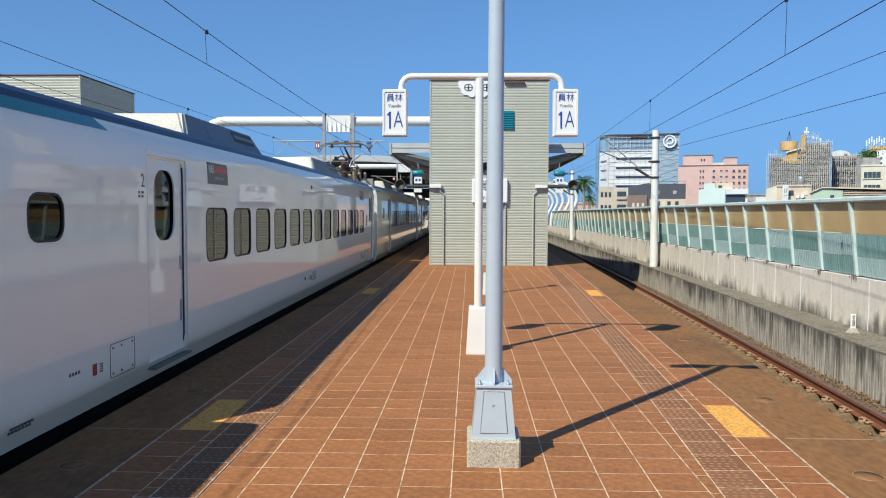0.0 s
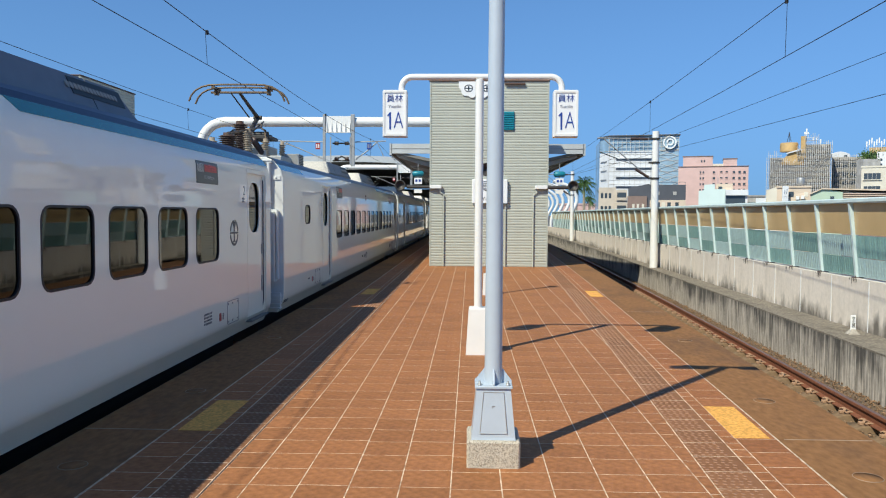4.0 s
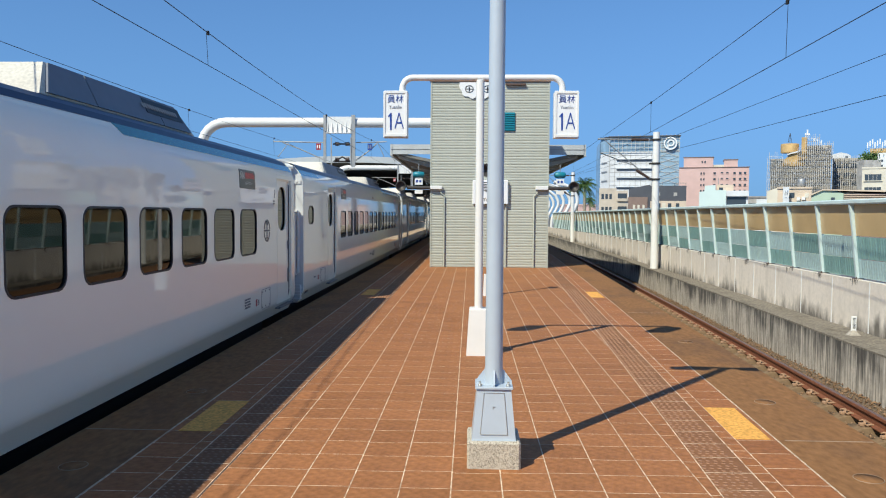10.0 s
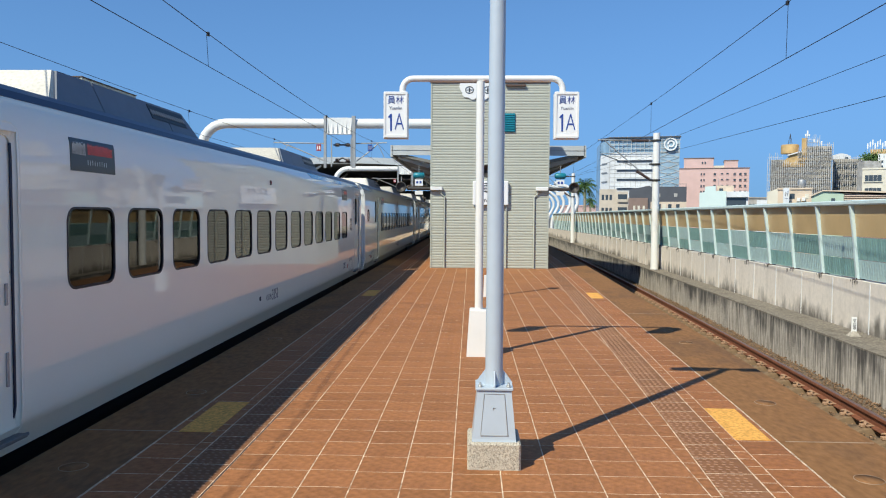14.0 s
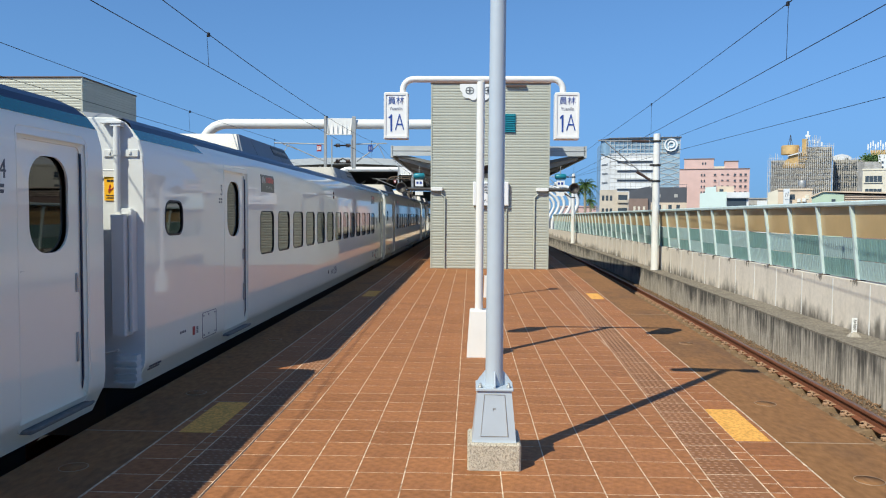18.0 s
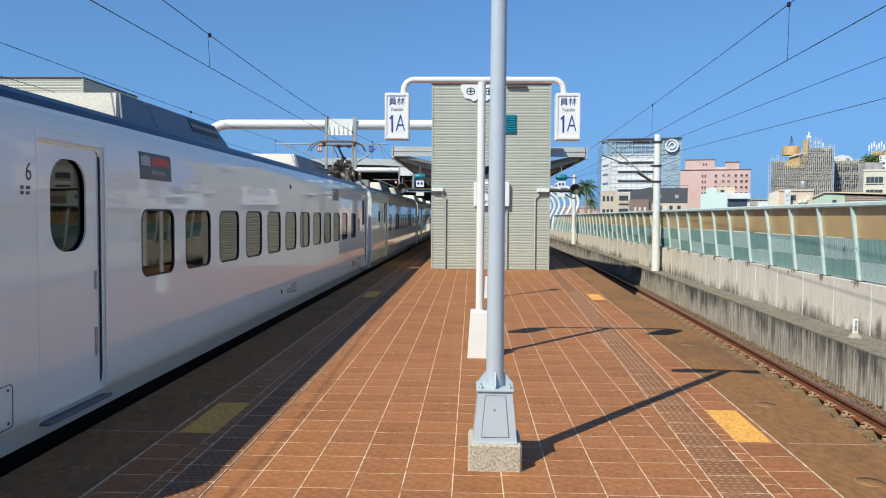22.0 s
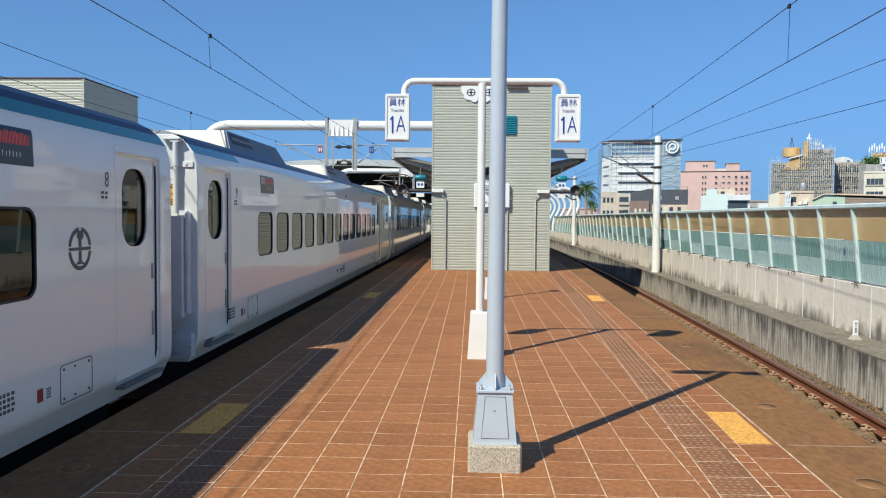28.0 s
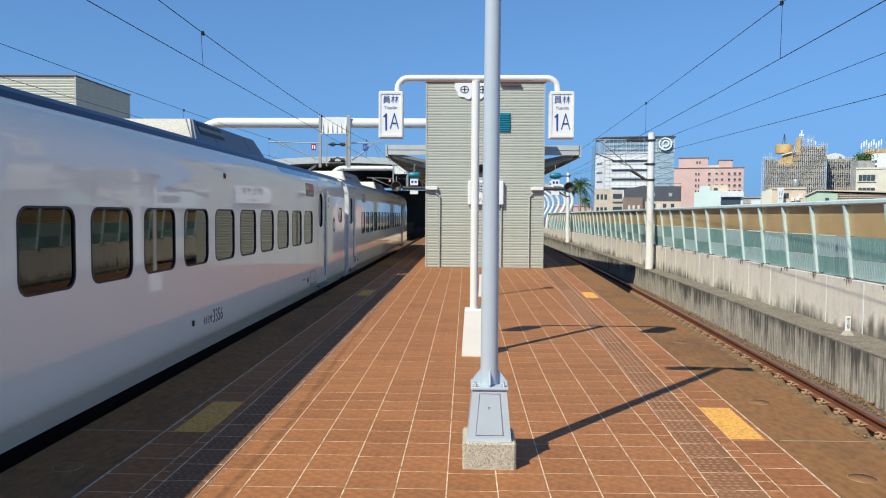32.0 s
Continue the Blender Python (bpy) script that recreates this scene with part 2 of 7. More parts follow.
SIGN_BLUE = surface("sign_blue", (0.02, 0.06, 0.30), 0.4)
SIGN_GREY = surface("sign_grey", (0.25, 0.27, 0.33), 0.5)
BLACK_PAINT = surface("black_paint", (0.02, 0.02, 0.022), 0.5)
BROWN_PAINT = surface("brown_rust", (0.10, 0.06, 0.045), 0.7, grain=0.2, scale=12)
TEAL_PAINT = surface("teal_paint", (0.02, 0.20, 0.26), 0.4, grain=0.05)
CAR_WHITE = surface("car_white", (0.95, 0.945, 0.82), 0.035, grain=0.012, scale=1.5, bump=0.02, bump_scale=1.3, stretch=(1, 0.8, 1.6))
CAR_NAVY = surface("car_navy", (0.0036, 0.0108, 0.0465), 0.38, coat=0.0, grain=0.03, scale=2)
CAR_TEAL = surface("car_teal", (0.0028, 0.1232, 0.1476), 0.15, coat=0.5, grain=0.03, scale=2)
CAR_ROOF = surface("car_roof", (0.30, 0.31, 0.32), 0.6, grain=0.1, scale=3, stain=0.3)
CAR_END = surface("car_end_white", (0.66, 0.67, 0.66), 0.4, grain=0.04, scale=4, stain=0.12, stain_scale=2)
CAR_SEAL = surface("car_seal", (0.012, 0.02, 0.05), 0.45)
AC_PALE = surface("ac_pale", (0.60, 0.56, 0.48), 0.55, rand=0.25, grain=0.16, scale=38, stain=0.4, stain_scale=1.8, dirt=(0.35, 0.31, 0.26))
STEP_GREY = surface("step_grey", (0.17, 0.17, 0.17), 0.6, grain=0.1, scale=25)
VENT_PALE = surface("vent_pale", (0.34, 0.31, 0.27), 0.6, grain=0.1, scale=30)
AC_GREY = surface("ac_grey", (0.17, 0.185, 0.22), 0.5, grain=0.06, scale=5, stain=0.2)
# Near-black: the dimness inside the cars is put into this colour.
CABIN_SHADE = surface("cabin_dark", (0.035, 0.04, 0.042), 0.8)
PANE = tinted_glass("pane_tinted", (0.13, 0.155, 0.15))
LED_DARK = surface("display_dark", (0.02, 0.022, 0.025), 0.3)
LED_RED = surface("display_red", (0.45, 0.05, 0.05), 0.4, emit=0.25)
LED_WHITE = surface("display_white", (0.45, 0.45, 0.45), 0.4, emit=0.15)
RED_PAINT = surface("red_paint", (0.34, 0.025, 0.022), 0.45)
WARN_YELLOW = surface("warning_yellow", (0.85, 0.45, 0.015), 0.45)
LOGO_GREY = surface("logo_grey", (0.06, 0.065, 0.075), 0.4)
TEXT_GREY = surface("text_grey", (0.10, 0.105, 0.115), 0.5)
INSUL_PALE = surface("insulator_pale", (0.33, 0.27, 0.20), 0.5, grain=0.15, scale=20, stain=0.3, stain_scale=6)
INSUL_BROWN = surface("insulator_brown", (0.075, 0.045, 0.035), 0.45, grain=0.2, scale=20)
PANTO = surface("pantograph_bronze", (0.15, 0.105, 0.065), 0.55, metal=0.4, grain=0.25, scale=16)

# ---- tools ----
class Geo:
    """Collects vertices and faces of one mesh."""

    def __init__(self):
        self.v, self.f, self.smooth = [], [], []

    def add(self, verts, faces, smooth=False):
        o = len(self.v)
        self.v += [tuple(p) for p in verts]
        self.f += [tuple(i + o for i in f) for f in faces]
        self.smooth += [smooth] * len(faces)
        return self

    def box(self, x0, x1, y0, y1, z0, z1, cut=0.0):
        """Box with its upright and top edges chamfered by cut."""
        if not cut:
            p = [(x, y, z) for z in (z0, z1) for y in (y0, y1) for x in (x0, x1)]
            return self.add(p, [(0, 2, 3, 1), (4, 5, 7, 6), (0, 1, 5, 4), (2, 6, 7, 3), (0, 4, 6, 2), (1, 3, 7, 5)])
        c = cut

        def ring(d, z):
            return [(x0 + d, y0 + c, z), (x0 + c, y0 + d, z), (x1 - c, y0 + d, z), (x1 - d, y0 + c, z), (x1 - d, y1 - c, z), (x1 - c, y1 - d, z), (x0 + c, y1 - d, z), (x0 + d, y1 - c, z)]
        return self.rings([ring(0, z0), ring(0, z1 - c), ring(c * 0.8, z1)])

    def rings(self, rings, smooth=False, caps=True):
        """Closed loops joined one after the other."""
        n = len(rings[0])
        v = [p for r in rings for p in r]
        f = [(a * n + i, a * n + (i + 1) % n, (a + 1) * n + (i + 1) % n, (a + 1) * n + i) for a in range(len(rings) - 1) for i in range(n)]
        self.add(v, f, smooth)
        if caps:
            self.add(rings[0], [tuple(range(n))[::-1]])
            self.add(rings[-1], [tuple(range(n))])
        return self

    def tube(self, path, r, n=8, caps=True):
        """Round bar along a path; r is one radius or one for each point."""
        path = [Vector(p) for p in path]
        rs = r if isinstance(r, (list, tuple)) else [r] * len(path)
        rings = []
        side = None
        for i, p in enumerate(path):
            d = (path[min(i + 1, len(path) - 1)] - path[max(i - 1, 0)]).normalized()
            if side is None:
                side = d.orthogonal().normalized()
            side = (side - d * side.dot(d)).normalized()
            up = d.cross(side)
            rings.append([tuple(p + rs[i] * (math.cos(2 * math.pi * j / n) * side + math.sin(2 * math.pi * j / n) * up)) for j in range(n)])
        return self.rings(rings, True, caps)

    def lathe(self, x, y, z, prof, n=14, axis="z"):
        """Turned shape: prof is a list of (radius, height)."""
        rings = []
        for r, h in prof:
            ring = []
            for j in range(n):
                a, b = r * math.cos(2 * math.pi * j / n), r * math.sin(2 * math.pi * j / n)
                ring.append((x + a, y + b, z + h) if axis == "z" else (x + h, y + a, z + b) if axis == "x" else (x + a, y + h, z - b))
            rings.append(ring)
        return self.rings(rings, True)

    def slab(self, outline, axis, a, b):
        """Flat outline given in the two other axes, thickened from a to b along axis."""
        def at(p, d):
            return {"x": (d, p[0], p[1]), "y": (p[0], d, p[1]), "z": (p[0], p[1], d)}[axis]
        return self.rings([[at(p, a) for p in outline], [at(p, b) for p in outline]])

    def frame_ring(self, outer, inner, axis, a, b):
        """Ring between two outlines of equal count, thickened from a to b."""
        def at(p, d):
            return {"x": (d, p[0], p[1]), "y": (p[0], d, p[1]), "z": (p[0], p[1], d)}[axis]
        n = len(outer)
        v = [at(p, d) for d in (a, b) for o in (outer, inner) for p in o]
        f = []
        for i in range(n):
            j = (i + 1) % n
            f += [(i, j, n + j, n + i), (2 * n + i, 3 * n + i, 3 * n + j, 2 * n + j), (i, 2 * n + i, 2 * n + j, j), (n + i, n + j, 3 * n + j, 3 * n + i)]
        return self.add(v, f)

    def mesh(self, name, mat):
        me = bpy.data.meshes.new(name)
        me.from_pydata(self.v, [], self.f)
        me.polygons.foreach_set("use_smooth", self.smooth)
        me.materials.append(mat)
        bm = bmesh.new()
        bm.from_mesh(me)
        bmesh.ops.recalc_face_normals(bm, faces=bm.faces)
        bm.to_mesh(me)
        bm.free()
        return me


def rounded(y0, y1, z0, z1, r, n=4):
    """Rectangle outline with rounded corners."""
    out = []
    for cy, cz, a in ((y1 - r, z1 - r, 0), (y0 + r, z1 - r, 90), (y0 + r, z0 + r, 180), (y1 - r, z0 + r, 270)):
        for i in range(n + 1):
            t = radians(a + 90 * i / n)
            out.append((cy + r * math.cos(t), cz + r * math.sin(t)))
    return out


def thing(name, at, label, category, group="", kind=""):
    ob = new(name)
    ob.location = at
    ob.empty_display_size = 0.2
    return tagged(ob, label, category, group, kind)


def part(name, geo, material, parent, label="", at=None, kind=""):
    """Links one mesh object under a thing or part; geo may be a ready mesh that is shared."""
    ob = new(name, geo.mesh(name, material) if isinstance(geo, Geo) else geo)
    ob.parent = parent
    if at is not None:
        ob.location = at
    return tagged(ob, label, kind=kind)


def setting(name, geo, material, label, category):
    return tagged(new(name, geo.mesh(name, material)), label, category, kind="structure")


def lettering(name, text, size, material, parent, at, turn, align="CENTER", thick=0.002, label="", wide=1.0, slim=0.0, gap=1.0):
    """Raised letters in the built-in font, turned into a mesh. turn: Euler degrees."""
    cu = bpy.data.curves.new(name, "FONT")
    cu.body, cu.size, cu.extrude, cu.align_x, cu.align_y = text, size, thick, align, "CENTER"
    cu.resolution_u = 3
    cu.offset = -slim
    cu.space_character = gap
    tmp = bpy.data.objects.new(name + "_tmp", cu)
    scene.collection.objects.link(tmp)
    dg = bpy.context.evaluated_depsgraph_get()
    me = bpy.data.meshes.new_from_object(tmp.evaluated_get(dg))
    bpy.data.objects.remove(tmp)
    me.materials.clear()
    me.materials.append(material)
    me.transform(Matrix.Diagonal((wide, 1, 1, 1)))
    ob = new(name, me)
    ob.parent = parent
    ob.matrix_local = pose(*at, *turn)
    return tagged(ob, label)


def edge_x(y):
    """The platform's edge towards the near-side free track, which bends away gently."""
    y = min(y, 62.0)
    return 2.62 + 0.055 * y - 0.0004 * y * y


def back_x(y):
    return 7.0 + 0.02 * (y - 12)


def ribbon(ys, lo, hi, z0, z1):
    """Solid strip along y between two edges lo(y), hi(y)."""
    g = Geo()
    return g.rings([[(lo(y), y, z0), (hi(y), y, z0), (hi(y), y, z1), (lo(y), y, z1)] for y in ys])


def steps(a, b, d):
    n = max(1, round((b - a) / d))
    return [a + (b - a) * i / n for i in range(n + 1)]

# ---- the train ----
CAR_LEN, REAR_END, CAR_STEP, SIDE_X = 18.3, 18.36, 18.95, -2.9
PROFILE = [(-0.11, 0.035), (-0.028, 0.205), (-0.016, 0.222), (-0.005, 0.275), (0, 0.36), (0, 1.05), (0, 1.40), (0, 1.645), (0, 1.73), (0, 1.95), (-0.007, 2.12), (-0.045, 2.26), (-0.115, 2.355)]
ROOF_PROFILE = [(-0.115, 2.355), (-0.168, 2.415), (-0.27, 2.47), (-0.45, 2.52), (-0.9, 2.56), (-1.4, 2.57)]
ROOF_LOW = 2.455
WIN_W, WIN_PITCH, WIN_Z = 0.72, 0.963, (1.05, 1.645)
SHARED = {}


def shared(key, make):
    if key not in SHARED:
        SHARED[key] = make()
    return SHARED[key]


def mirror(pts):
    return [(-2.8 - x, z) for x, z in pts]


def car_shell(wins, smalls, lead, doors, tail):
    """Side walls with window holes on the platform side, ends closed."""
    g = Geo()
    us = sorted({lead + 0.012, tail - 0.012, *[round(v, 4) for w in wins for v in (w, w + WIN_W)], *[round(v, 4) for w in smalls for v in (w, w + 0.44)], *[round(v, 4) for d in doors for v in d]})
    n = len(us)
    v = [(x, u, z) for x, z in PROFILE for u in us]
    f = []
    for r in range(len(PROFILE) - 1):
        zc = (PROFILE[r][1] + PROFILE[r + 1][1]) / 2
        for c in range(n - 1):
            uc = (us[c] + us[c + 1]) / 2
            if WIN_Z[0] < zc < WIN_Z[1] and any(w < uc < w + WIN_W for w in wins):
                continue
            if 1.40 < zc < 1.73 and any(w < uc < w + 0.44 for w in smalls):
                continue
            if 0.23 < zc < 2.12 and any(a < uc < b for a, b in doors):
                continue
            f.append((r * n + c, r * n + c + 1, (r + 1) * n + c + 1, (r + 1) * n + c))
    g.add(v, f, True)
    for a, w, z0, z1, r in [(q, WIN_W, *WIN_Z, 0.11) for q in wins] + [(q, 0.44, 1.40, 1.73, 0.12) for q in smalls]:
        out = rounded(a, a + w, z0, z1, r)
        for c, corner in enumerate(((a + w, z1), (a, z1), (a, z0), (a + w, z0))):
            arc = [corner] + out[5 * c:5 * c + 5]
            g.add([(side_x(z), y, z) for y, z in arc], [(0, i, i + 1) for i in range(1, 5)])
    far = mirror(PROFILE)
    g.add([(x, u, z) for x, z in far for u in (lead + 0.012, tail - 0.012)], [(2 * r, 2 * r + 2, 2 * r + 3, 2 * r + 1) for r in range(len(far) - 1)], True)
    loop = PROFILE + ROOF_PROFILE[1:] + mirror(PROFILE + ROOF_PROFILE[1:])[::-1][1:]
    for u0, u1 in ((lead + 0.012, lead), (tail - 0.012, tail)):
        m = len(loop)
        loop = [(x, min(z, ROOF_LOW)) for x, z in loop]
        inner = [(-1.4 + (x + 1.4) * 0.994, z - 0.008 if z > 2 else z) for x, z in loop]
        g.add([(x, u0, z) for x, z in loop] + [(x, u1, z) for x, z in inner], [(i, i + 1, m + i + 1, m + i) for i in range(m - 1)])
    return g


def end_wall(u):
    """Flat end wall of a car, inside the rounded rim."""
    loop = PROFILE + ROOF_PROFILE[1:] + mirror(PROFILE + ROOF_PROFILE[1:])[::-1][1:]
    ring = [(-1.4 + (x + 1.4) * 0.994, u, min(z, ROOF_LOW) - (0.008 if z > 2 else 0.0)) for x, z in loop]
    return Geo().add(ring, [tuple(range(len(ring)))])


def roof_sheet(lead, tail):
    """Roof between the edge bands, dipping towards both ends of the car."""
    half = ROOF_PROFILE[2:] + mirror(ROOF_PROFILE[2:])[::-1][1:]
    us = ((lead + 0.012, 1), (lead + 0.25, 0), (tail - 0.25, 0), (tail - 0.012, 1))
    n = len(half)
    v = [(x, u, min(z, ROOF_LOW) if low_end else z) for u, low_end in us for x, z in half]
    return Geo().add(v, [(r * n + i, (r + 1) * n + i, (r + 1) * n + i + 1, r * n + i + 1) for r in range(3) for i in range(n - 1)], True)


def strip_on(pts, u0, u1, lift, slant0=0.0, slant1=0.0):
    """Thin band that follows profile points, with slanted ends."""
    g = Geo()
    k = len(pts) - 1
    v = [(x + d, u0 + slant0 * i / k, z + d * 0.4) for d in (lift, lift - 0.006) for i, (x, z) in enumerate(pts)]
    v += [(x + d, u1 + slant1 * i / k, z + d * 0.4) for d in (lift, lift - 0.006) for i, (x, z) in enumerate(pts)]
    n = k + 1
    f = []
    for i in range(k):
        f += [(i, i + 1, 2 * n + i + 1, 2 * n + i), (n + i, 3 * n + i, 3 * n + i + 1, n + i + 1), (i, n + i, n + i + 1, i + 1), (2 * n + i, 2 * n + i + 1, 3 * n + i + 1, 3 * n + i)]
    f += [(0, 2 * n, 3 * n, n), (k, n + k, 3 * n + k, 2 * n + k)]
    return g.add(v, f)


def window_parts(car, u, z0, z1, w, r, kind, name="window"):
    frame_me = shared(("frame", kind), lambda: Geo().frame_ring(rounded(-0.006, w + 0.006, z0 - 0.006, z1 + 0.006, r), rounded(0.011, w - 0.011, z0 + 0.011, z1 - 0.011, r * 0.9), "x", -0.03, 0.003).mesh("window_frame", BLACK_RUBBER))
    pane_me = shared(("pane", kind), lambda: Geo().slab(rounded(0.0, w, z0, z1, r * 0.9), "x", -0.016, -0.010).mesh("window_pane", PANE))
    win = part(name, frame_me, None, car, "black rubber-framed tinted train window", at=(0, u, 0))
    part("pane", pane_me, None, win)
    return win


def side_x(z):
    """Outer face of the side wall at height z."""
    for (xa, za), (xb, zb) in zip(PROFILE, PROFILE[1:]):
        if za <= z <= zb:
            return xa + (xb - xa) * (z - za) / (zb - za)
    return 0.0


def door_parts(car, u0, u1):
    """Recessed plug door with an oval pane, dark seal on its rear edge, and a step below."""
    w = u1 - u0
    kind = round(w, 3)
    cy = w * 0.5

    def panel():
        g = Geo()
        out = [(0, 0.2), (w, 0.2), (w, 2.09), (0, 2.09)]
        zs = [0.2, 0.36, 0.95, 1.30, 1.36, 1.50, 1.63, 1.80, 1.95, 2.02, 2.09]
        hole = rounded(cy - 0.245, cy + 0.245, 1.33, 2.0, 0.19, 6)
        ring = []
        for y, z in hole:
            ay, az = y - cy, z - 1.66
            sy, sz = ((w + 0.03 - cy) if ay > 0 else (cy + 0.02)), 0.44
            k = max(abs(ay) / sy, abs(az) / sz)
            ring.append((cy + ay / k, 1.66 + az / k))
        n = len(hole)
        v = [(side_x(z) - 0.035, y, z) for y, z in ring] + [(side_x(z) - 0.035, y, z) for y, z in hole] + [(side_x(z) - 0.05, y, z) for y, z in hole]
        g.add(v, [(i, (i + 1) % n, n + (i + 1) % n, n + i) for i in range(n)] + [(n + i, n + (i + 1) % n, 2 * n + (i + 1) % n, 2 * n + i) for i in range(n)])
        for za, zb in ((0.2, 0.36), (0.36, 1.22), (2.10, 2.12)):
            g.add([(side_x(max(z, 0.36)) - 0.035, y, z) for z in (za, zb) for y in (-0.02, w + 0.03)], [(0, 1, 3, 2)])
        return g.mesh("door", CAR_WHITE)
    door = part("door", shared(("door", kind), panel), None, car, "white plug door with an oval pane", at=(0, u0, 0))
    part("pane", shared(("dpane", kind), lambda: Geo().slab(rounded(cy - 0.255, cy + 0.255, 1.32, 2.01, 0.195, 6), "x", -0.07, -0.066).mesh("pane", PANE_DARK)), None, door)
    # Dark sheet close behind the pane in place of the dim interior.
    part("pane_backing", shared(("dback", kind), lambda: Geo().box(-0.12, -0.10, cy - 0.31, cy + 0.31, 1.2, 2.1).mesh("pane_backing", CABIN_SHADE)), None, door)
    part("seal", shared(("dseal", kind), lambda: Geo().rings([[(side_x(z) - 0.03, w + 0.008, z), (side_x(z) - 0.022, w + 0.008, z), (side_x(z) - 0.022, w + 0.028, z), (side_x(z) - 0.03, w + 0.028, z)] for z in (0.21, 0.36, 0.95, 1.63, 1.8, 1.95, 2.05)]).mesh("seal", CAR_SEAL)), None, door, "dark blue rubber door seal")
    part("door_frame", shared(("dframe", kind), lambda: bowed_frame(w).mesh("door_frame", CAR_WHITE)), None, door)
    part("step", shared(("dstep", kind), lambda: door_step(w).mesh("step", STEP_GREY)), None, door, "grey metal door step")
    part("handle", shared(("dhandle", kind), lambda: Geo().box(-0.035, -0.022, w - 0.06, w - 0.035, 0.5, 0.72, 0.004).mesh("handle", GREY_STEEL)), None, door)
    part("handle", shared(("dhandle2", kind), lambda: Geo().box(-0.035, -0.022, w - 0.06, w - 0.035, 1.02, 1.16, 0.004).mesh("handle", GREY_STEEL)), None, door)
    return door


def door_step(w):
    """Thin ribbed tread on a deeper nosing."""
    g = Geo().box(-0.06, 0.024, 0.02, w + 0.07, 0.148, 0.168, 0.004).box(0.012, 0.034, 0.02, w + 0.07, 0.160, 0.176, 0.003)
    for k in range(4):
        g.box(-0.05 + 0.016 * k, -0.042 + 0.016 * k, 0.03, w + 0.06, 0.168, 0.173)
    return g


def bowed_frame(w):
    """Rounded door surround, flush with the side wall."""
    o = rounded(-0.05, w + 0.075, 0.16, 2.18, 0.07, 5)
    i = rounded(-0.004, w + 0.028, 0.205, 2.095, 0.07, 5)
    oo, ii = [], []
    n = len(o)
    for k in range(n):
        a, b, c, d = o[k], o[(k + 1) % n], i[k], i[(k + 1) % n]
        m = 16 if math.hypot(b[0] - a[0], b[1] - a[1]) > 0.5 else 1
        for t in range(m):
            oo.append((a[0] + (b[0] - a[0]) * t / m, a[1] + (b[1] - a[1]) * t / m))
            ii.append((c[0] + (d[0] - c[0]) * t / m, c[1] + (d[1] - c[1]) * t / m))
    g = Geo()
    n = len(oo)
    v = [(side_x(z) - 0.05, y, z) for y, z in oo] + [(side_x(z) + 0.003, y, z) for y, z in oo] + [(side_x(z) - 0.026, y, z) for y, z in ii] + [(side_x(z) - 0.05, y, z) for y, z in ii]
    return g.add(v, [(r * n + i, r * n + (i + 1) % n, (r + 1) * n + (i + 1) % n, (r + 1) * n + i) for r in range(3) for i in range(n)])


def logo(car, u, z):
    """Round railway mark: broken ring, bar and stem, as plain shapes."""
    def make():
        g = Geo()
        k = 26
        for a0, a1 in ((8, 82), (98, 172), (188, 352)):
            m = 12
            o = [(0.16 * math.cos(radians(a0 + (a1 - a0) * i / m)), 0.16 * math.sin(radians(a0 + (a1 - a0) * i / m))) for i in range(m + 1)]
            q = [(0.13 * math.cos(radians(a0 + (a1 - a0) * i / m)), 0.13 * math.sin(radians(a0 + (a1 - a0) * i / m))) for i in range(m + 1)]
            g.slab(o + q[::-1], "x", 0.0, 0.0035)
        g.slab([(-0.155, -0.012), (0.155, -0.012), (0.155, 0.012), (-0.155, 0.012)], "x", 0.0, 0.0035)
        g.slab([(-0.018, -0.09), (0.018, -0.09), (0.018, -0.014), (-0.018, -0.014)], "x", 0.0, 0.0035)
        g.slab([(-0.07, -0.115), (0.07, -0.115), (0.02, -0.09), (-0.02, -0.09)], "x", 0.0, 0.0035)
        g.slab([(-0.018, 0.014), (0.018, 0.014), (0.018, 0.09), (-0.018, 0.09)], "x", 0.0, 0.0035)
        g.slab([(0.045 * math.cos(2 * math.pi * i / 12), 0.10 + 0.035 * math.sin(2 * math.pi * i / 12)) for i in range(12)], "x", 0.0035, 0.005)
        return g.mesh("emblem", LOGO_GREY)
    part("emblem", shared("logo", make), None, car, "dark grey round railway emblem", at=(0.0005, u, z))


def bars(car, u, z, rows, cols, w, h, material, name="lettering"):
    """Unreadable small lettering as rows of bars."""
    rnd = random.Random(int(u * 100) + rows)
    g = Geo()
    for r in range(rows):
        for c in range(cols):
            a = u + c * w * 1.35
            zl = z - r * h * 1.6
            g.box(min(side_x(zl), side_x(zl + h)) - 0.002, max(side_x(zl), side_x(zl + h)) + 0.003, a, a + w * rnd.uniform(0.7, 1.0), zl, zl + h)
    part(name, g, material, car, kind="stuff")


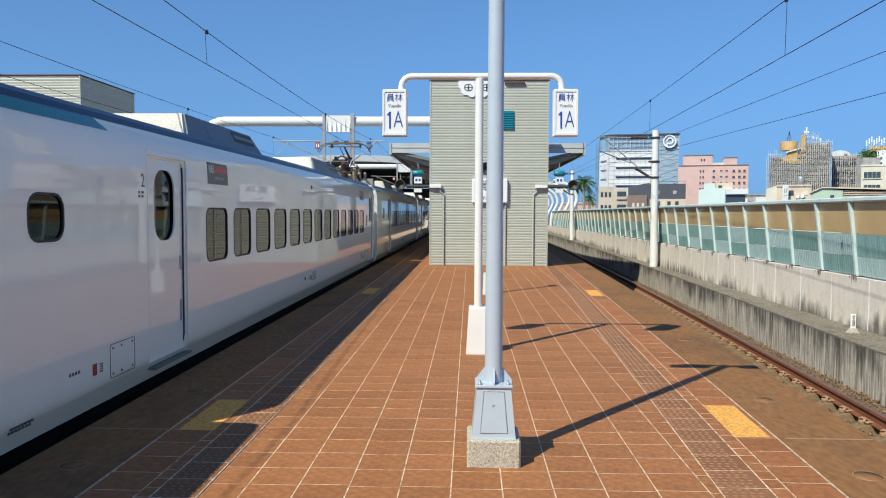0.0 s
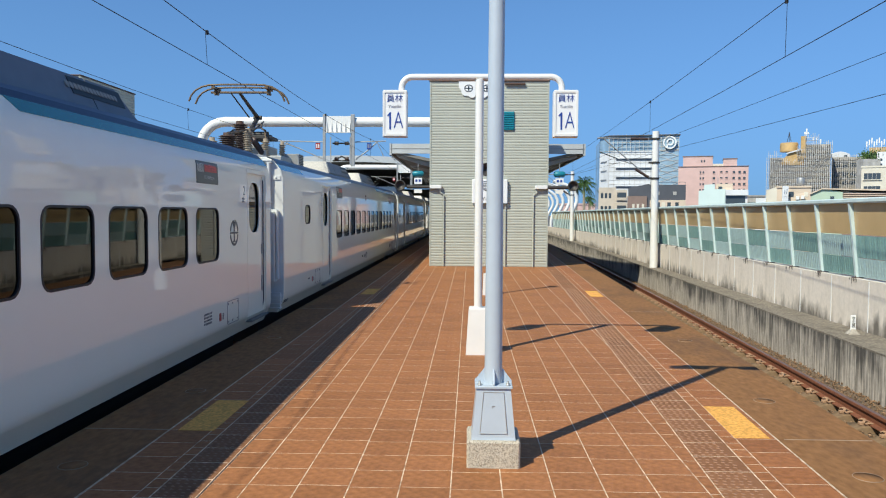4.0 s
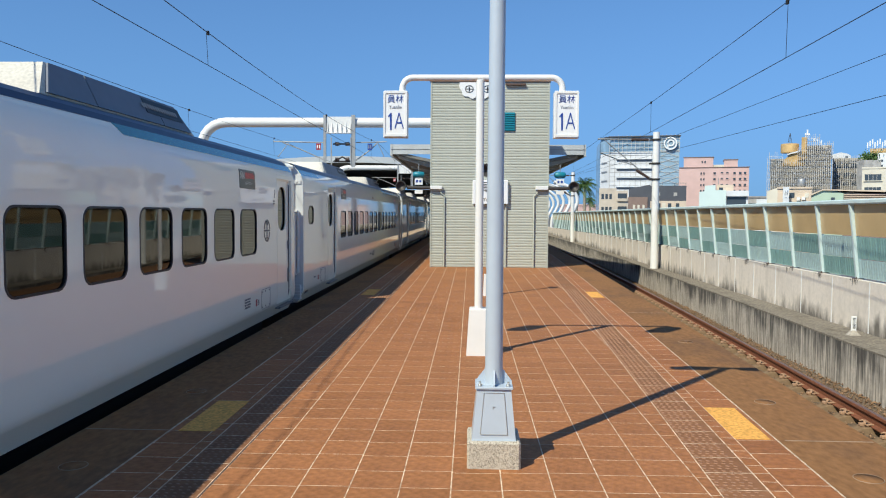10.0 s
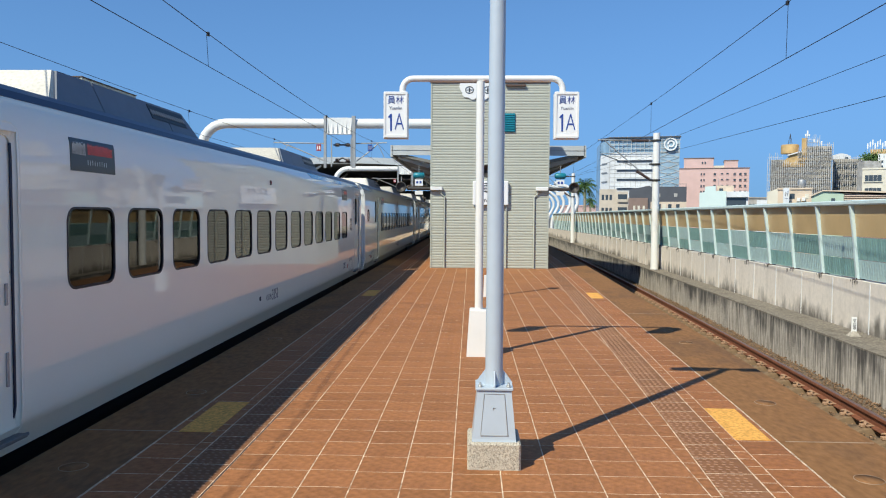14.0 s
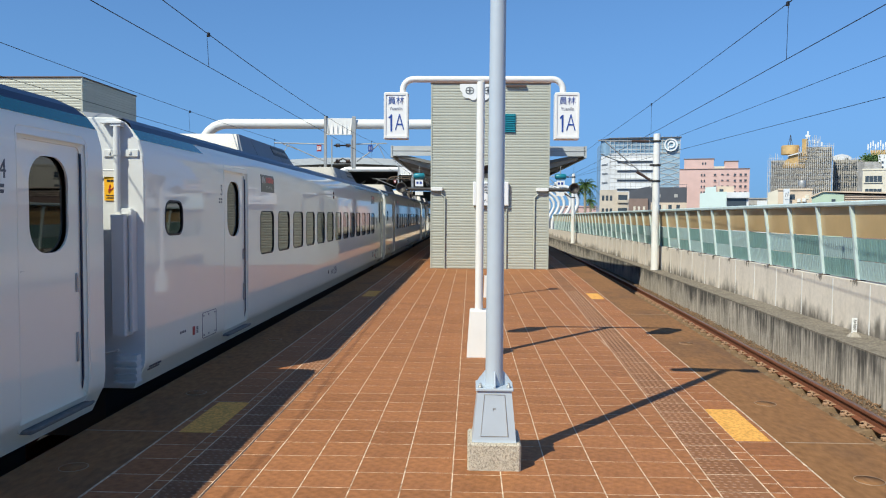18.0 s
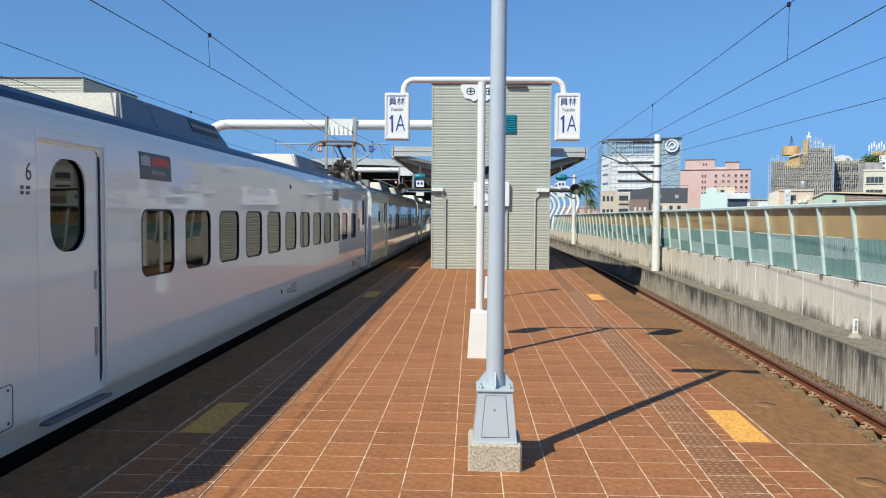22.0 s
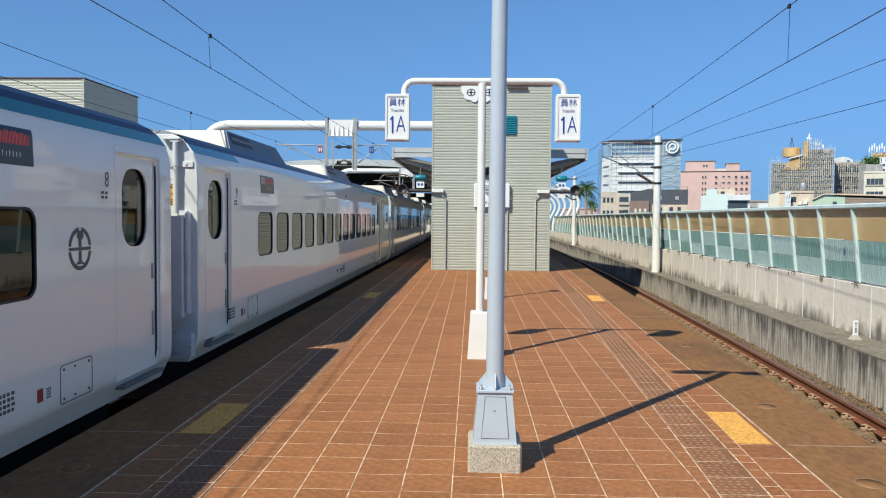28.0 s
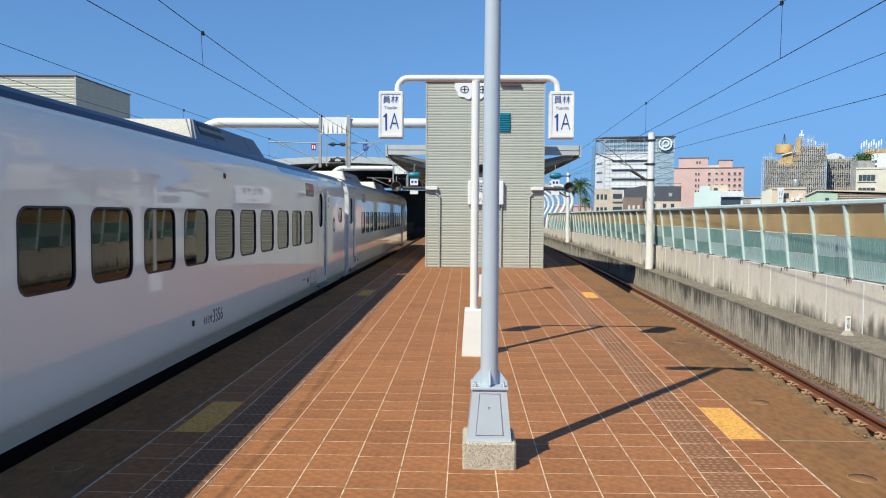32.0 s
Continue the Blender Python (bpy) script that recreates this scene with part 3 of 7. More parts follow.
def ac_unit(car, u0, u1, grille_near, lift=0.0):
    """Roof cooling unit: pale sloping ends, grey side panel with a dark grille."""
    key = ("ac", grille_near)
    ln = u1 - u0

    def case():
        g = Geo()
        lo = [(-0.48, 0.0), (-0.48, ln), (-2.32, ln), (-2.32, 0.0)]
        hi = [(-0.62, 0.30), (-0.62, ln - 0.30), (-2.18, ln - 0.30), (-2.18, 0.30)]
        hi2 = [(-0.70, 0.36), (-0.70, ln - 0.36), (-2.10, ln - 0.36), (-2.10, 0.36)]
        return g.rings([[(x, u, 2.50) for x, u in lo], [(x, u, 2.80) for x, u in hi], [(x, u, 2.808) for x, u in hi2]]).mesh("roof_unit", AC_PALE)
    unit = part("roof_unit", shared(("accase", round(ln, 2)), case), None, car, "pale roof-top cooling unit with grey side panels", at=(0, u0, lift))

    def panel():
        g = Geo()
        for a, b in ((0.10, 0.9), (0.92, ln - 0.92), (ln - 0.9, ln - 0.10)):
            o0, o1 = (0.24 if a < 0.2 else 0), (-0.24 if b > ln - 0.2 else 0)
            g.rings([[(-0.465, a, 2.52), (-0.465, b, 2.52), (-0.50, b, 2.52), (-0.50, a, 2.52)], [(-0.598, a + o0, 2.80), (-0.598, b + o1, 2.80), (-0.64, b + o1, 2.80), (-0.64, a + o0, 2.80)]])
        return g.mesh("side_panel", AC_GREY)
    part("side_panel", shared(("acpanel", round(ln, 2)), panel), None, unit)

    def grille():
        g = Geo()
        a, b = (0.38, 1.35) if grille_near else (ln - 1.35, ln - 0.38)
        g.rings([[(-0.506, a, 2.62), (-0.506, b, 2.62), (-0.53, b, 2.62), (-0.53, a, 2.62)], [(-0.580, a, 2.775), (-0.580, b, 2.775), (-0.60, b, 2.775), (-0.60, a, 2.775)]])
        return g.mesh("grille", BLACK_PAINT)
    part("grille", shared(key, grille), None, unit)
    a, b = (0.38, 1.35) if grille_near else (ln - 1.35, ln - 0.38)
    hole = shared("vent_hole", lambda: Geo().rings([[(-0.5405 - 0.475 * 0.030 * math.sin(0.628 * q) + d, 0.030 * math.cos(0.628 * q), 2.695 + 0.030 * math.sin(0.628 * q)) for q in range(10)] for d in (-0.004, 0.004)]).mesh("vent_disc", VENT_PALE))
    for i in range(14):
        part("vent_disc", hole, None, unit, at=(0, a + 0.05 + (b - a - 0.1) * i / 13, 0))


def insulator(car, x, u, h, r, material, ribs=7, z0=2.56):
    prof = [(r * 0.55, 0)]
    for i in range(ribs):
        a = h * (i + 0.15) / ribs
        prof += [(r * 0.6, a), (r, a + h * 0.35 / ribs), (r, a + h * 0.45 / ribs), (r * 0.6, a + h * 0.75 / ribs)]
    prof += [(r * 0.5, h), (r * 0.5, h + 0.05), (0.01, h + 0.05)]
    part("insulator", shared(("ins", h, r, ribs, material.name), lambda: Geo().lathe(0, 0, 0, prof, 14).mesh("insulator", material)), None, car, at=(x, u, z0))


def pantograph(car, head, back):
    """Raised single-arm current collector on its insulators; back: the knee points to the car's rear."""
    s = 1 if back else -1
    head_z = 4.0 - 0.03
    piv = head + s * 0.55
    z0 = 3.06
    base = part("pantograph", Geo().box(-1.83, -0.99, piv - 0.06, piv + 0.06, z0 - 0.04, z0 + 0.05, 0.015), DARK_STEEL, car, "dusty bronze single-arm pantograph, raised")
    for x in (-1.90, -1.02):
        part("base_beam", Geo().box(x, x + 0.06, piv - 0.36, piv + 0.36, z0 - 0.045, z0 + 0.015, 0.012), DARK_STEEL, base)
    for d in (-0.32, 0.32):
        part("base_beam", Geo().box(-1.83, -0.99, piv + d - 0.04, piv + d + 0.04, z0 - 0.045, z0 + 0.015, 0.012), DARK_STEEL, base)
    for x, d in ((-1.6, -0.25), (-1.25, 0.05)):
        part("drive_unit", Geo().tube([(x, piv + d - 0.25, z0 - 0.02), (x, piv + d + 0.25, z0 - 0.02)], 0.05, 10), DARK_STEEL, base)
    knee = Vector((-1.46, head + s * 1.22, 3.53))
    foot = Vector((-1.46, piv, z0 + 0.06))
    top = Vector((-1.46, head, head_z - 0.12))
    part("lower_arm", Geo().tube([foot, knee], [0.050, 0.042], 10), DARK_STEEL, base)
    part("pivot", Geo().tube([foot + Vector((-0.4, 0, 0)), foot + Vector((0.4, 0, 0))], 0.06, 10), DARK_STEEL, base)
    part("upper_arm", Geo().tube([knee, top], [0.042, 0.028], 10), DARK_STEEL, base)
    part("guide_rod", Geo().tube([knee + Vector((-0.16, -s * 0.06, 0.0)), top + Vector((-0.16, -s * 0.04, 0.0))], 0.014, 6), DARK_STEEL, base)
    part("guide_rod", Geo().tube([foot + Vector((0.12, -s * 0.25, 0)), knee + Vector((0.12, 0, -0.08))], 0.018, 6), DARK_STEEL, base)
    part("knee_joint", Geo().tube([knee + Vector((-0.08, 0, 0)), knee + Vector((0.08, 0, 0))], 0.045, 12), DARK_STEEL, base)
    hd = part("collector_head", Geo().tube([(-2.0, head, head_z - 0.12), (-0.92, head, head_z - 0.12)], 0.022, 8), PANTO, base)
    for d in (-0.17, 0.17):
        path = [(-1.46 + x * 0.95, head + d, head_z + z) for x, z in ((-0.95, -0.31), (-0.90, -0.20), (-0.82, -0.11), (-0.70, -0.045), (-0.55, -0.01), (-0.3, 0.0), (0.3, 0.0), (0.55, -0.01), (0.70, -0.045), (0.82, -0.11), (0.90, -0.20), (0.95, -0.31))]
        part("contact_strip", Geo().tube(path, 0.018, 8), PANTO, hd)
    for x in (-0.5, 0.5):
        part("head_bracket", Geo().box(-1.43 + x, -1.37 + x, head - 0.19, head + 0.19, head_z - 0.075, head_z - 0.03).box(-1.43 + x, -1.37 + x, head - 0.03, head + 0.03, head_z - 0.17, head_z - 0.03), PANTO, hd)
        part("spring_box", Geo().tube([(-1.4 + x, head - 0.10, head_z - 0.14), (-1.4 + x, head + 0.10, head_z - 0.14)], 0.028, 8), PANTO, hd)
    if back:
        part("conductor", Geo().tube(([(-0.90, piv - 3.0, 2.82)] if back else []) + [(-0.90, piv - s * 1.9, 3.01), (-0.92, piv - s * 1.0, 3.15), (-1.1, piv - s * 0.3, 3.28), (-1.3, piv + s * 0.1, 3.33)], 0.016, 6), PANTO, base)
    if back:
        part("conductor", Geo().tube([(-0.92, piv - s * 0.72, 2.96), (-0.93, piv - s * 0.70, 3.12), (-1.1, piv - s * 0.35, 3.2), (-1.3, piv + s * 0.25, 3.30)], 0.018, 6), PANTO, base)
    part("flex_cable", Geo().tube([(-1.2, piv - s * 2.05, 2.93), (-1.15, piv - s * 1.95, 2.99), (-1.0, piv - s * 1.75, 2.95), (-0.92, piv - s * 1.65, 2.97)], 0.010, 6), BLACK_RUBBER, base)
    spots = ((-0.90, -1.9, INSUL_PALE, 0.42, 0.088, 11), (-0.92, -0.72, INSUL_PALE, 0.36, 0.085, 9), (-0.85, 0.24, INSUL_PALE, 0.40, 0.068, 9), (-1.93, -0.72, INSUL_PALE, 0.38, 0.10, 7), (-1.93, 0.72, INSUL_PALE, 0.38, 0.10, 7),
             (-1.5, -0.4, INSUL_BROWN, 0.72, 0.145, 17), (-1.2, -2.04, INSUL_BROWN, 0.33, 0.16, 10))
    for x, d, mat, h, r, ribs in spots:
        insulator(car, x, piv + s * d, h, r, mat, ribs)
    ca, cb = Vector((-0.80, piv - s * 1.96, 2.84)), Vector((-0.80, piv - s * 1.42, 2.66))
    arrester = Geo().tube([ca.lerp(cb, i / 40) for i in range(41)], [0.03 if i in (0, 40) else 0.052 if i % 2 else 0.026 for i in range(41)], 14)
    arrester.smooth = [False] * len(arrester.f)
    part("surge_arrester", arrester, INSUL_BROWN, car, "brown ribbed surge arrester")
    part("arrester_foot", Geo().box(-0.86, -0.74, piv - s * 1.38 - 0.06, piv - s * 1.38 + 0.06, 2.53, 2.70, 0.01), GREY_STEEL, car)
    part("equipment_box", Geo().box(-1.05, -0.72, piv - 0.3, piv + 0.5, 2.52, 2.69, 0.02), GREY_STEEL, car, "grey roof equipment box")
    if back:
        part("equipment_box", Geo().box(-2.2, -1.2, piv + s * 0.75 - 0.5, piv + s * 0.75 + 0.5, 2.53, 2.95, 0.02), GREY_STEEL, car, "grey roof equipment box")
    mb = part("mesh_box", Geo().box(-1.0, -0.62, piv + s * 0.92 - 0.2, piv + s * 0.92 + 0.2, 2.52, 2.80, 0.01), GREY_STEEL, car, "grey mesh-sided roof box")
    for i in range(7):
        part("mesh_bar", Geo().box(-0.618, -0.612, piv + s * 0.92 - 0.18, piv + s * 0.92 + 0.18, 2.56 + 0.033 * i, 2.575 + 0.033 * i), DARK_STEEL, mb)
    if not back:
        part("roof_rail", Geo().tube([(-0.55, piv - 2.2, 2.585), (-0.55, piv + 2.0, 2.585)], 0.028, 6), DARK_STEEL, car)
    if not back:
        insulator(car, -0.85, CAR_LEN - 0.45, 0.52, 0.105, INSUL_PALE, 9)
        part("cable", Geo().tube([(-0.85, CAR_LEN - 0.45, 3.13), (-0.85, CAR_LEN - 0.9, 3.13), (-0.85, CAR_LEN - 1.05, 3.05), (-0.88, CAR_LEN - 1.15, 2.85)], 0.022, 6), BLACK_RUBBER, car)


def end_face(car, lead):
    """Fittings on the leading end wall, seen through the gap between two cars."""
    def kit():
        return (Geo().tube([(-0.22, -0.05, 1.62), (-0.22, -0.05, 2.37)], 0.028, 12).mesh("end_pipe", CAR_END),
                Geo().box(-0.36, -0.045, -0.016, 0.0, 2.11, 2.17, 0.004).tube([(-0.22, -0.05, 2.115), (-0.22, -0.05, 2.165)], 0.033, 12).box(-0.13, -0.105, -0.026, 0.0, 2.13, 2.155, 0.004).box(-0.31, -0.29, -0.026, 0.0, 2.13, 2.155, 0.004).mesh("pipe_bracket", CAR_END),
                Geo().box(-0.36, -0.16, -0.085, 0.0, 2.395, 2.415, 0.005).box(-0.27, -0.17, -0.075, 0.0, 2.37, 2.396, 0.005).mesh("pipe_head", CAR_END),
                Geo().box(-0.235, -0.112, -0.16, 0.0, 0.53, 1.595, 0.008).mesh("duct", CAR_END),
                Geo().box(-0.105, -0.07, -0.10, 0.0, 0.56, 1.63, 0.006).mesh("cable_duct", CAR_END),
                Geo().box(-0.20, -0.10, -0.05, 0.0, 1.60, 1.65, 0.005).box(-0.27, -0.24, -0.04, 0.0, 1.53, 1.59, 0.004).mesh("duct_clip", CAR_END),
                Geo().tube([(-0.60, -0.03, 1.985), (-0.40, -0.06, 1.985), (-0.245, -0.05, 1.985)], 0.008, 6).mesh("tie_wire", CAR_END),
                Geo().tube([(-0.65, -0.05, 0.375), (-0.30, -0.10, 0.37), (-0.20, -0.10, 0.40)], 0.011, 6).mesh("grab_rail", CAR_END),
                Geo().slab([(-0.355, 1.72), (-0.243, 1.72), (-0.243, 1.93), (-0.355, 1.93)], "y", -0.012, -0.004).mesh("warning_sign", WARN_YELLOW),
                Geo().slab([(-0.295, 1.855), (-0.303, 1.865), (-0.32, 1.80), (-0.29, 1.815), (-0.31, 1.785), (-0.318, 1.79), (-0.262, 1.833), (-0.268, 1.838), (-0.305, 1.815)], "y", -0.016, -0.013).mesh("warning_bolt", RED_PAINT),
                Geo().box(-0.34, -0.258, -0.015, -0.0125, 1.762, 1.770).box(-0.33, -0.268, -0.015, -0.0125, 1.748, 1.753).box(-0.335, -0.262, -0.015, -0.0125, 1.735, 1.740).box(-0.33, -0.30, -0.015, -0.0125, 1.885, 1.905).box(-0.295, -0.27, -0.015, -0.0125, 1.885, 1.905).mesh("warning_text", BLACK_PAINT),
                Geo().box(-0.235, -0.035, -0.15, 0.0, 0.105, 0.125).box(-0.235, -0.035, -0.13, 0.0, 0.165, 0.185).box(-0.235, -0.035, -0.13, 0.0, 0.225, 0.245).box(-0.235, -0.035, -0.13, 0.0, 0.285, 0.305).box(-0.225, -0.045, -0.09, 0.0, 0.10, 0.35).mesh("step_box", CAR_END),
                Geo().box(-2.05, -0.75, -0.44, 0.0, 0.1, 2.25, 0.08).mesh("gangway", BLACK_RUBBER))
    kits = shared("endkit", kit)
    sign = None
    for me in kits:
        if me.name.startswith(("warning_bolt", "warning_text")):
            part(me.name.split(".")[0], me, None, sign, kind="stuff" if me.name.startswith("warning_text") else "")
            continue
        ob = part(me.name.split(".")[0], me, None, car, "yellow high-voltage warning plate" if me.name.startswith("warning_sign") else "black folded gangway" if me.name.startswith("gangway") else "", at=(0, lead, 0))
        sign = ob if me.name.startswith("warning_sign") else sign


def bogie(car, u):
    def frame_():
        g = Geo()
        for x in (-0.62, -2.18):
            g.box(x - 0.07, x + 0.07, -1.3, 1.3, -0.62, -0.42, 0.02)
        g.box(-2.2, -0.6, -0.15, 0.15, -0.6, -0.35)
        return g.mesh("bogie", DARK_STEEL)

    def wheel():
        g = Geo()
        for y in (-1.05, 1.05):
            for x in (-0.83, -1.97):
                g.lathe(x - 0.06, y, -0.53, [(0.02, 0), (0.42, 0.0), (0.42, 0.12), (0.02, 0.12)], 20, "x")
            g.tube([(-0.7, y, -0.53), (-2.1, y, -0.53)], 0.07, 8)
        return g.mesh("wheelset", RAIL_SIDE)
    b = part("bogie", shared("bogie", frame_), None, car, at=(0, u, 0))
    part("wheelset", shared("wheels", wheel), None, b, kind="stuff")


PANE_DARK = tinted_glass("door_pane_tinted", (0.10, 0.11, 0.11))


def train_car(number, layout, windows=13, skip=(), panto=0.0, code="", numbered=True):
    car = thing("train_car", (SIDE_X, 0, 0), "white express train car with navy roof edge and teal end stripes", "train car", "cars of the express train")
    rear = layout == "B"

    def at(u, w=0.0):
        return CAR_LEN - u - w if rear else u
    first = 4.83 if layout == "C" else 3.82 if not rear else 3.77
    small = 1.70 if layout == "C" else 0.60 if number == 5 else 0.47 if layout == "A" else 0.42
    lead = 0.19 if layout == "C" else 0.15 if number == 5 else 0.08 if layout == "A" else 0.0
    tail = CAR_LEN if rear else REAR_END
    d1 = 3.35 if layout == "C" else 2.36
    wins = [at(first + WIN_PITCH * i, WIN_W) for i in range(windows) if i not in skip]
    if number == 6:
        wins = [3.90 + 1.023 * i for i in range(11)] + [15.376]
    smalls = [at(small, 0.44)]
    door_a, door_b = (at(d1, 0.83), at(17.27, 0.77))
    part("body", car_shell(wins, smalls, lead, [(door_a - 0.03, door_a + 0.88), (door_b - 0.03, door_b + 0.82)], tail), CAR_WHITE, car)
    for u in (lead, tail):
        part("end_wall", shared(("end_wall", u), lambda: end_wall(u).mesh("end_wall", CAR_END)), None, car)
    part("roof", shared(("roof", lead, tail), lambda: roof_sheet(lead, tail).mesh("roof", CAR_ROOF)), None, car, "grey roof sheet")
    part("roof_band", shared(("band", lead, tail), lambda: strip_on(ROOF_PROFILE[:3] + [(-0.47, 2.525)], lead + 0.03, tail - 0.03, 0.003, 0.22, -0.22).mesh("roof_band", CAR_NAVY)), None, car, "navy blue band along the roof edge")
    teal = [PROFILE[-2], PROFILE[-1]]
    part("stripe", shared(("teal_a", lead), lambda: strip_on(teal, lead + 0.03, lead + 1.60, 0.003, 0.0, -0.12).mesh("stripe", CAR_TEAL)), None, car, "teal stripe below the roof edge")
    part("stripe", shared(("teal_b", tail), lambda: strip_on(teal, CAR_LEN - 5.95, tail - 0.03, 0.003, -0.08, 0.0).mesh("stripe", CAR_TEAL)), None, car, "teal stripe below the roof edge")
    part("underframe", shared("under", lambda: Geo().box(-2.35, -0.45, 0.3, CAR_LEN - 0.3, -0.45, 0.03).mesh("underframe", BLACK_RUBBER)), None, car)
    # Dark block and floor added to stand in for the unlit cabin.
    part("cabin_lining", shared("cabin", lambda: Geo().box(-2.6, -1.5, 0.3, CAR_LEN - 0.3, 0.2, 2.2).box(-1.5, -0.06, 0.3, CAR_LEN - 0.3, 0.2, 0.3).mesh("cabin_lining", CABIN_SHADE)), None, car)
    for u in wins:
        window_parts(car, u, *WIN_Z, WIN_W, 0.11, "main")
    window_parts(car, smalls[0], 1.40, 1.73, 0.44, 0.12, "small", "small_window")
    door_parts(car, door_a, door_a + 0.83)
    door_parts(car, door_b, door_b + 0.77)
    disp = [at(first + (0.06 if not rear else -0.10), 0.68), at(15.40 if not rear else 15.25, 0.68)]
    if number == 6:
        disp[1] = 13.0
    for u in disp:
        d = part("display", shared("disp", lambda: strip_on([(side_x(z), z) for z in (1.915, 1.95, 2.04, 2.12, 2.155)], 0, 0.68, 0.004).mesh("display", LED_DARK)), None, car, "black destination display with red letters", at=(0, u, 0))

        def columns(lo, hi, seed, z0, tall, step, w):
            """Lit display letters seen as narrow upright strokes."""
            rnd, g = random.Random(seed), Geo()
            y = lo
            while y < hi:
                h = tall * rnd.uniform(0.75, 1.0)
                g.add([(side_x(z) + 0.0055, yy, z + 0.002) for z in (z0, z0 + h * 0.5, z0 + h) for yy in (y, y + w * rnd.uniform(0.7, 1.0))], [(0, 1, 3, 2), (2, 3, 5, 4)])
                y += step
            return g
        part("display_text", shared("text_red", lambda: columns(0.25, 0.63, 2, 2.045, 0.085, 0.0145, 0.009).mesh("display_text", LED_RED)), None, d, kind="stuff")
        part("display_text", shared("text_white", lambda: columns(0.03, 0.215, 3, 2.035, 0.10, 0.0145, 0.009).mesh("display_text", LED_WHITE)), None, d, kind="stuff")
        part("display_text", shared("text_low", lambda: columns(0.24, 0.56, 5, 1.965, 0.04, 0.036, 0.009).mesh("display_text", LED_WHITE)), None, d, kind="stuff")
    if layout == "B":
        ac_unit(car, CAR_LEN - 15.9, CAR_LEN - 12.55, True)
        if not panto:
            ac_unit(car, CAR_LEN - 8.7, CAR_LEN - 5.3, True)
        else:
            ac_unit(car, CAR_LEN - 11.0, CAR_LEN - 7.6, True)
    else:
        ac_unit(car, *((6.5, 9.85) if panto else (4.45, 7.85)), False, 0.035 if layout == "C" else 0.0)
        ac_unit(car, *((12.30, 15.65) if number == 5 else (11.85, 15.15)), False, 0.035 if layout == "C" else 0.0)
    if panto:
        pantograph(car, panto, rear is False)
    # markings on the platform side
    hatches = [(door_a - 0.80, -1), (door_b - 0.90 if not rear else door_b + 1.5, 1)]
    for u, s in hatches:
        h = part("hatch", shared("hatch", lambda: Geo().frame_ring(rounded(0, 0.45, 0.25, 0.53, 0.03), rounded(0.006, 0.444, 0.256, 0.524, 0.026), "x", 0.0, 0.0028).mesh("hatch", TEXT_GREY)), None, car, "flush white service hatch", at=(0, u, 0))
        part("bolt", shared("hbolts", lambda: [Geo()][0].lathe(0.0, 0.05, 0.285, [(0.010, 0), (0.010, 0.005)], 8, "x").lathe(0.0, 0.40, 0.285, [(0.010, 0), (0.010, 0.005)], 8, "x").lathe(0.0, 0.2, 0.285, [(0.010, 0), (0.010, 0.005)], 8, "x").lathe(0.0, 0.05, 0.495, [(0.010, 0), (0.010, 0.005)], 8, "x").lathe(0.0, 0.2, 0.495, [(0.010, 0), (0.010, 0.005)], 8, "x").lathe(0.0, 0.40, 0.495, [(0.010, 0), (0.010, 0.005)], 8, "x").mesh("bolt", TEXT_GREY)), None, h, kind="stuff")
        part("emergency_plate", shared("redsq", lambda: Geo().box(0.0, 0.004, 0, 0.062, 0.335, 0.425).mesh("emergency_plate", RED_PAINT)), None, car, "small red emergency plate", at=(0, u - 0.28, 0))
        bars(car, u - 0.17, 0.40, 4, 3, 0.014, 0.012, TEXT_GREY)
        if s < 0:
            bars(car, u - 0.62, 0.40, 1, 4, 0.03, 0.024, TEXT_GREY)
        else:
            bars(car, u - 0.78, 0.46, 4, 6, 0.032, 0.022, TEXT_GREY)
    bars(car, 0.26, 0.205, 2, 7, 0.028, 0.018, TEXT_GREY)
    logo(car, (at(16.1, 0) + 0.56) if not rear else at(1.45), 1.35)
    num_u = [door_a - 0.17 if not rear else door_a + 0.83 + 0.25, door_b - 0.22 if not rear else door_b + 0.77 + 0.25]
    for u in num_u:
        lettering("car_number", str(number), 0.17, TEXT_GREY, car, (0.0005, u + 0.03, 1.875), (90, 0, 90), thick=0.002, wide=0.85)
        bars(car, u - 0.06, 1.765, 2, 2, 0.045, 0.022, TEXT_GREY)
    if number == 3:
        part("wheelchair_mark", Geo().frame_ring([(u_ - 0.17 + 0.03 * math.cos(0.524 * q), 1.56 + 0.03 * math.sin(0.524 * q)) for u_ in (door_a,) for q in range(12)], [(u_ - 0.17 + 0.022 * math.cos(0.524 * q), 1.56 + 0.022 * math.sin(0.524 * q)) for u_ in (door_a,) for q in range(12)], "x", 0.0005, 0.003).box(0.0005, 0.003, door_a - 0.185, door_a - 0.175, 1.575, 1.625).box(0.0005, 0.003, door_a - 0.185, door_a - 0.14, 1.575, 1.585), TEXT_GREY, car, "small wheelchair mark")
    if code:
        um = 9.35 if not rear else 8.85
        lettering("fleet_code", code[:4], 0.12, TEXT_GREY, car, (0.0005, um, 0.40), (90, 0, 90), "RIGHT", 0.002, wide=0.8, gap=1.35)
        lettering("fleet_number", code[4:], 0.22, TEXT_GREY, car, (0.0005, um + 0.03, 0.41), (90, 0, 90), "LEFT", 0.002, wide=0.82)
        part("socket_cap", Geo().box(0, 0.012, um - 0.62, um - 0.57, 0.40, 0.46, 0.008), BLACK_RUBBER, car)
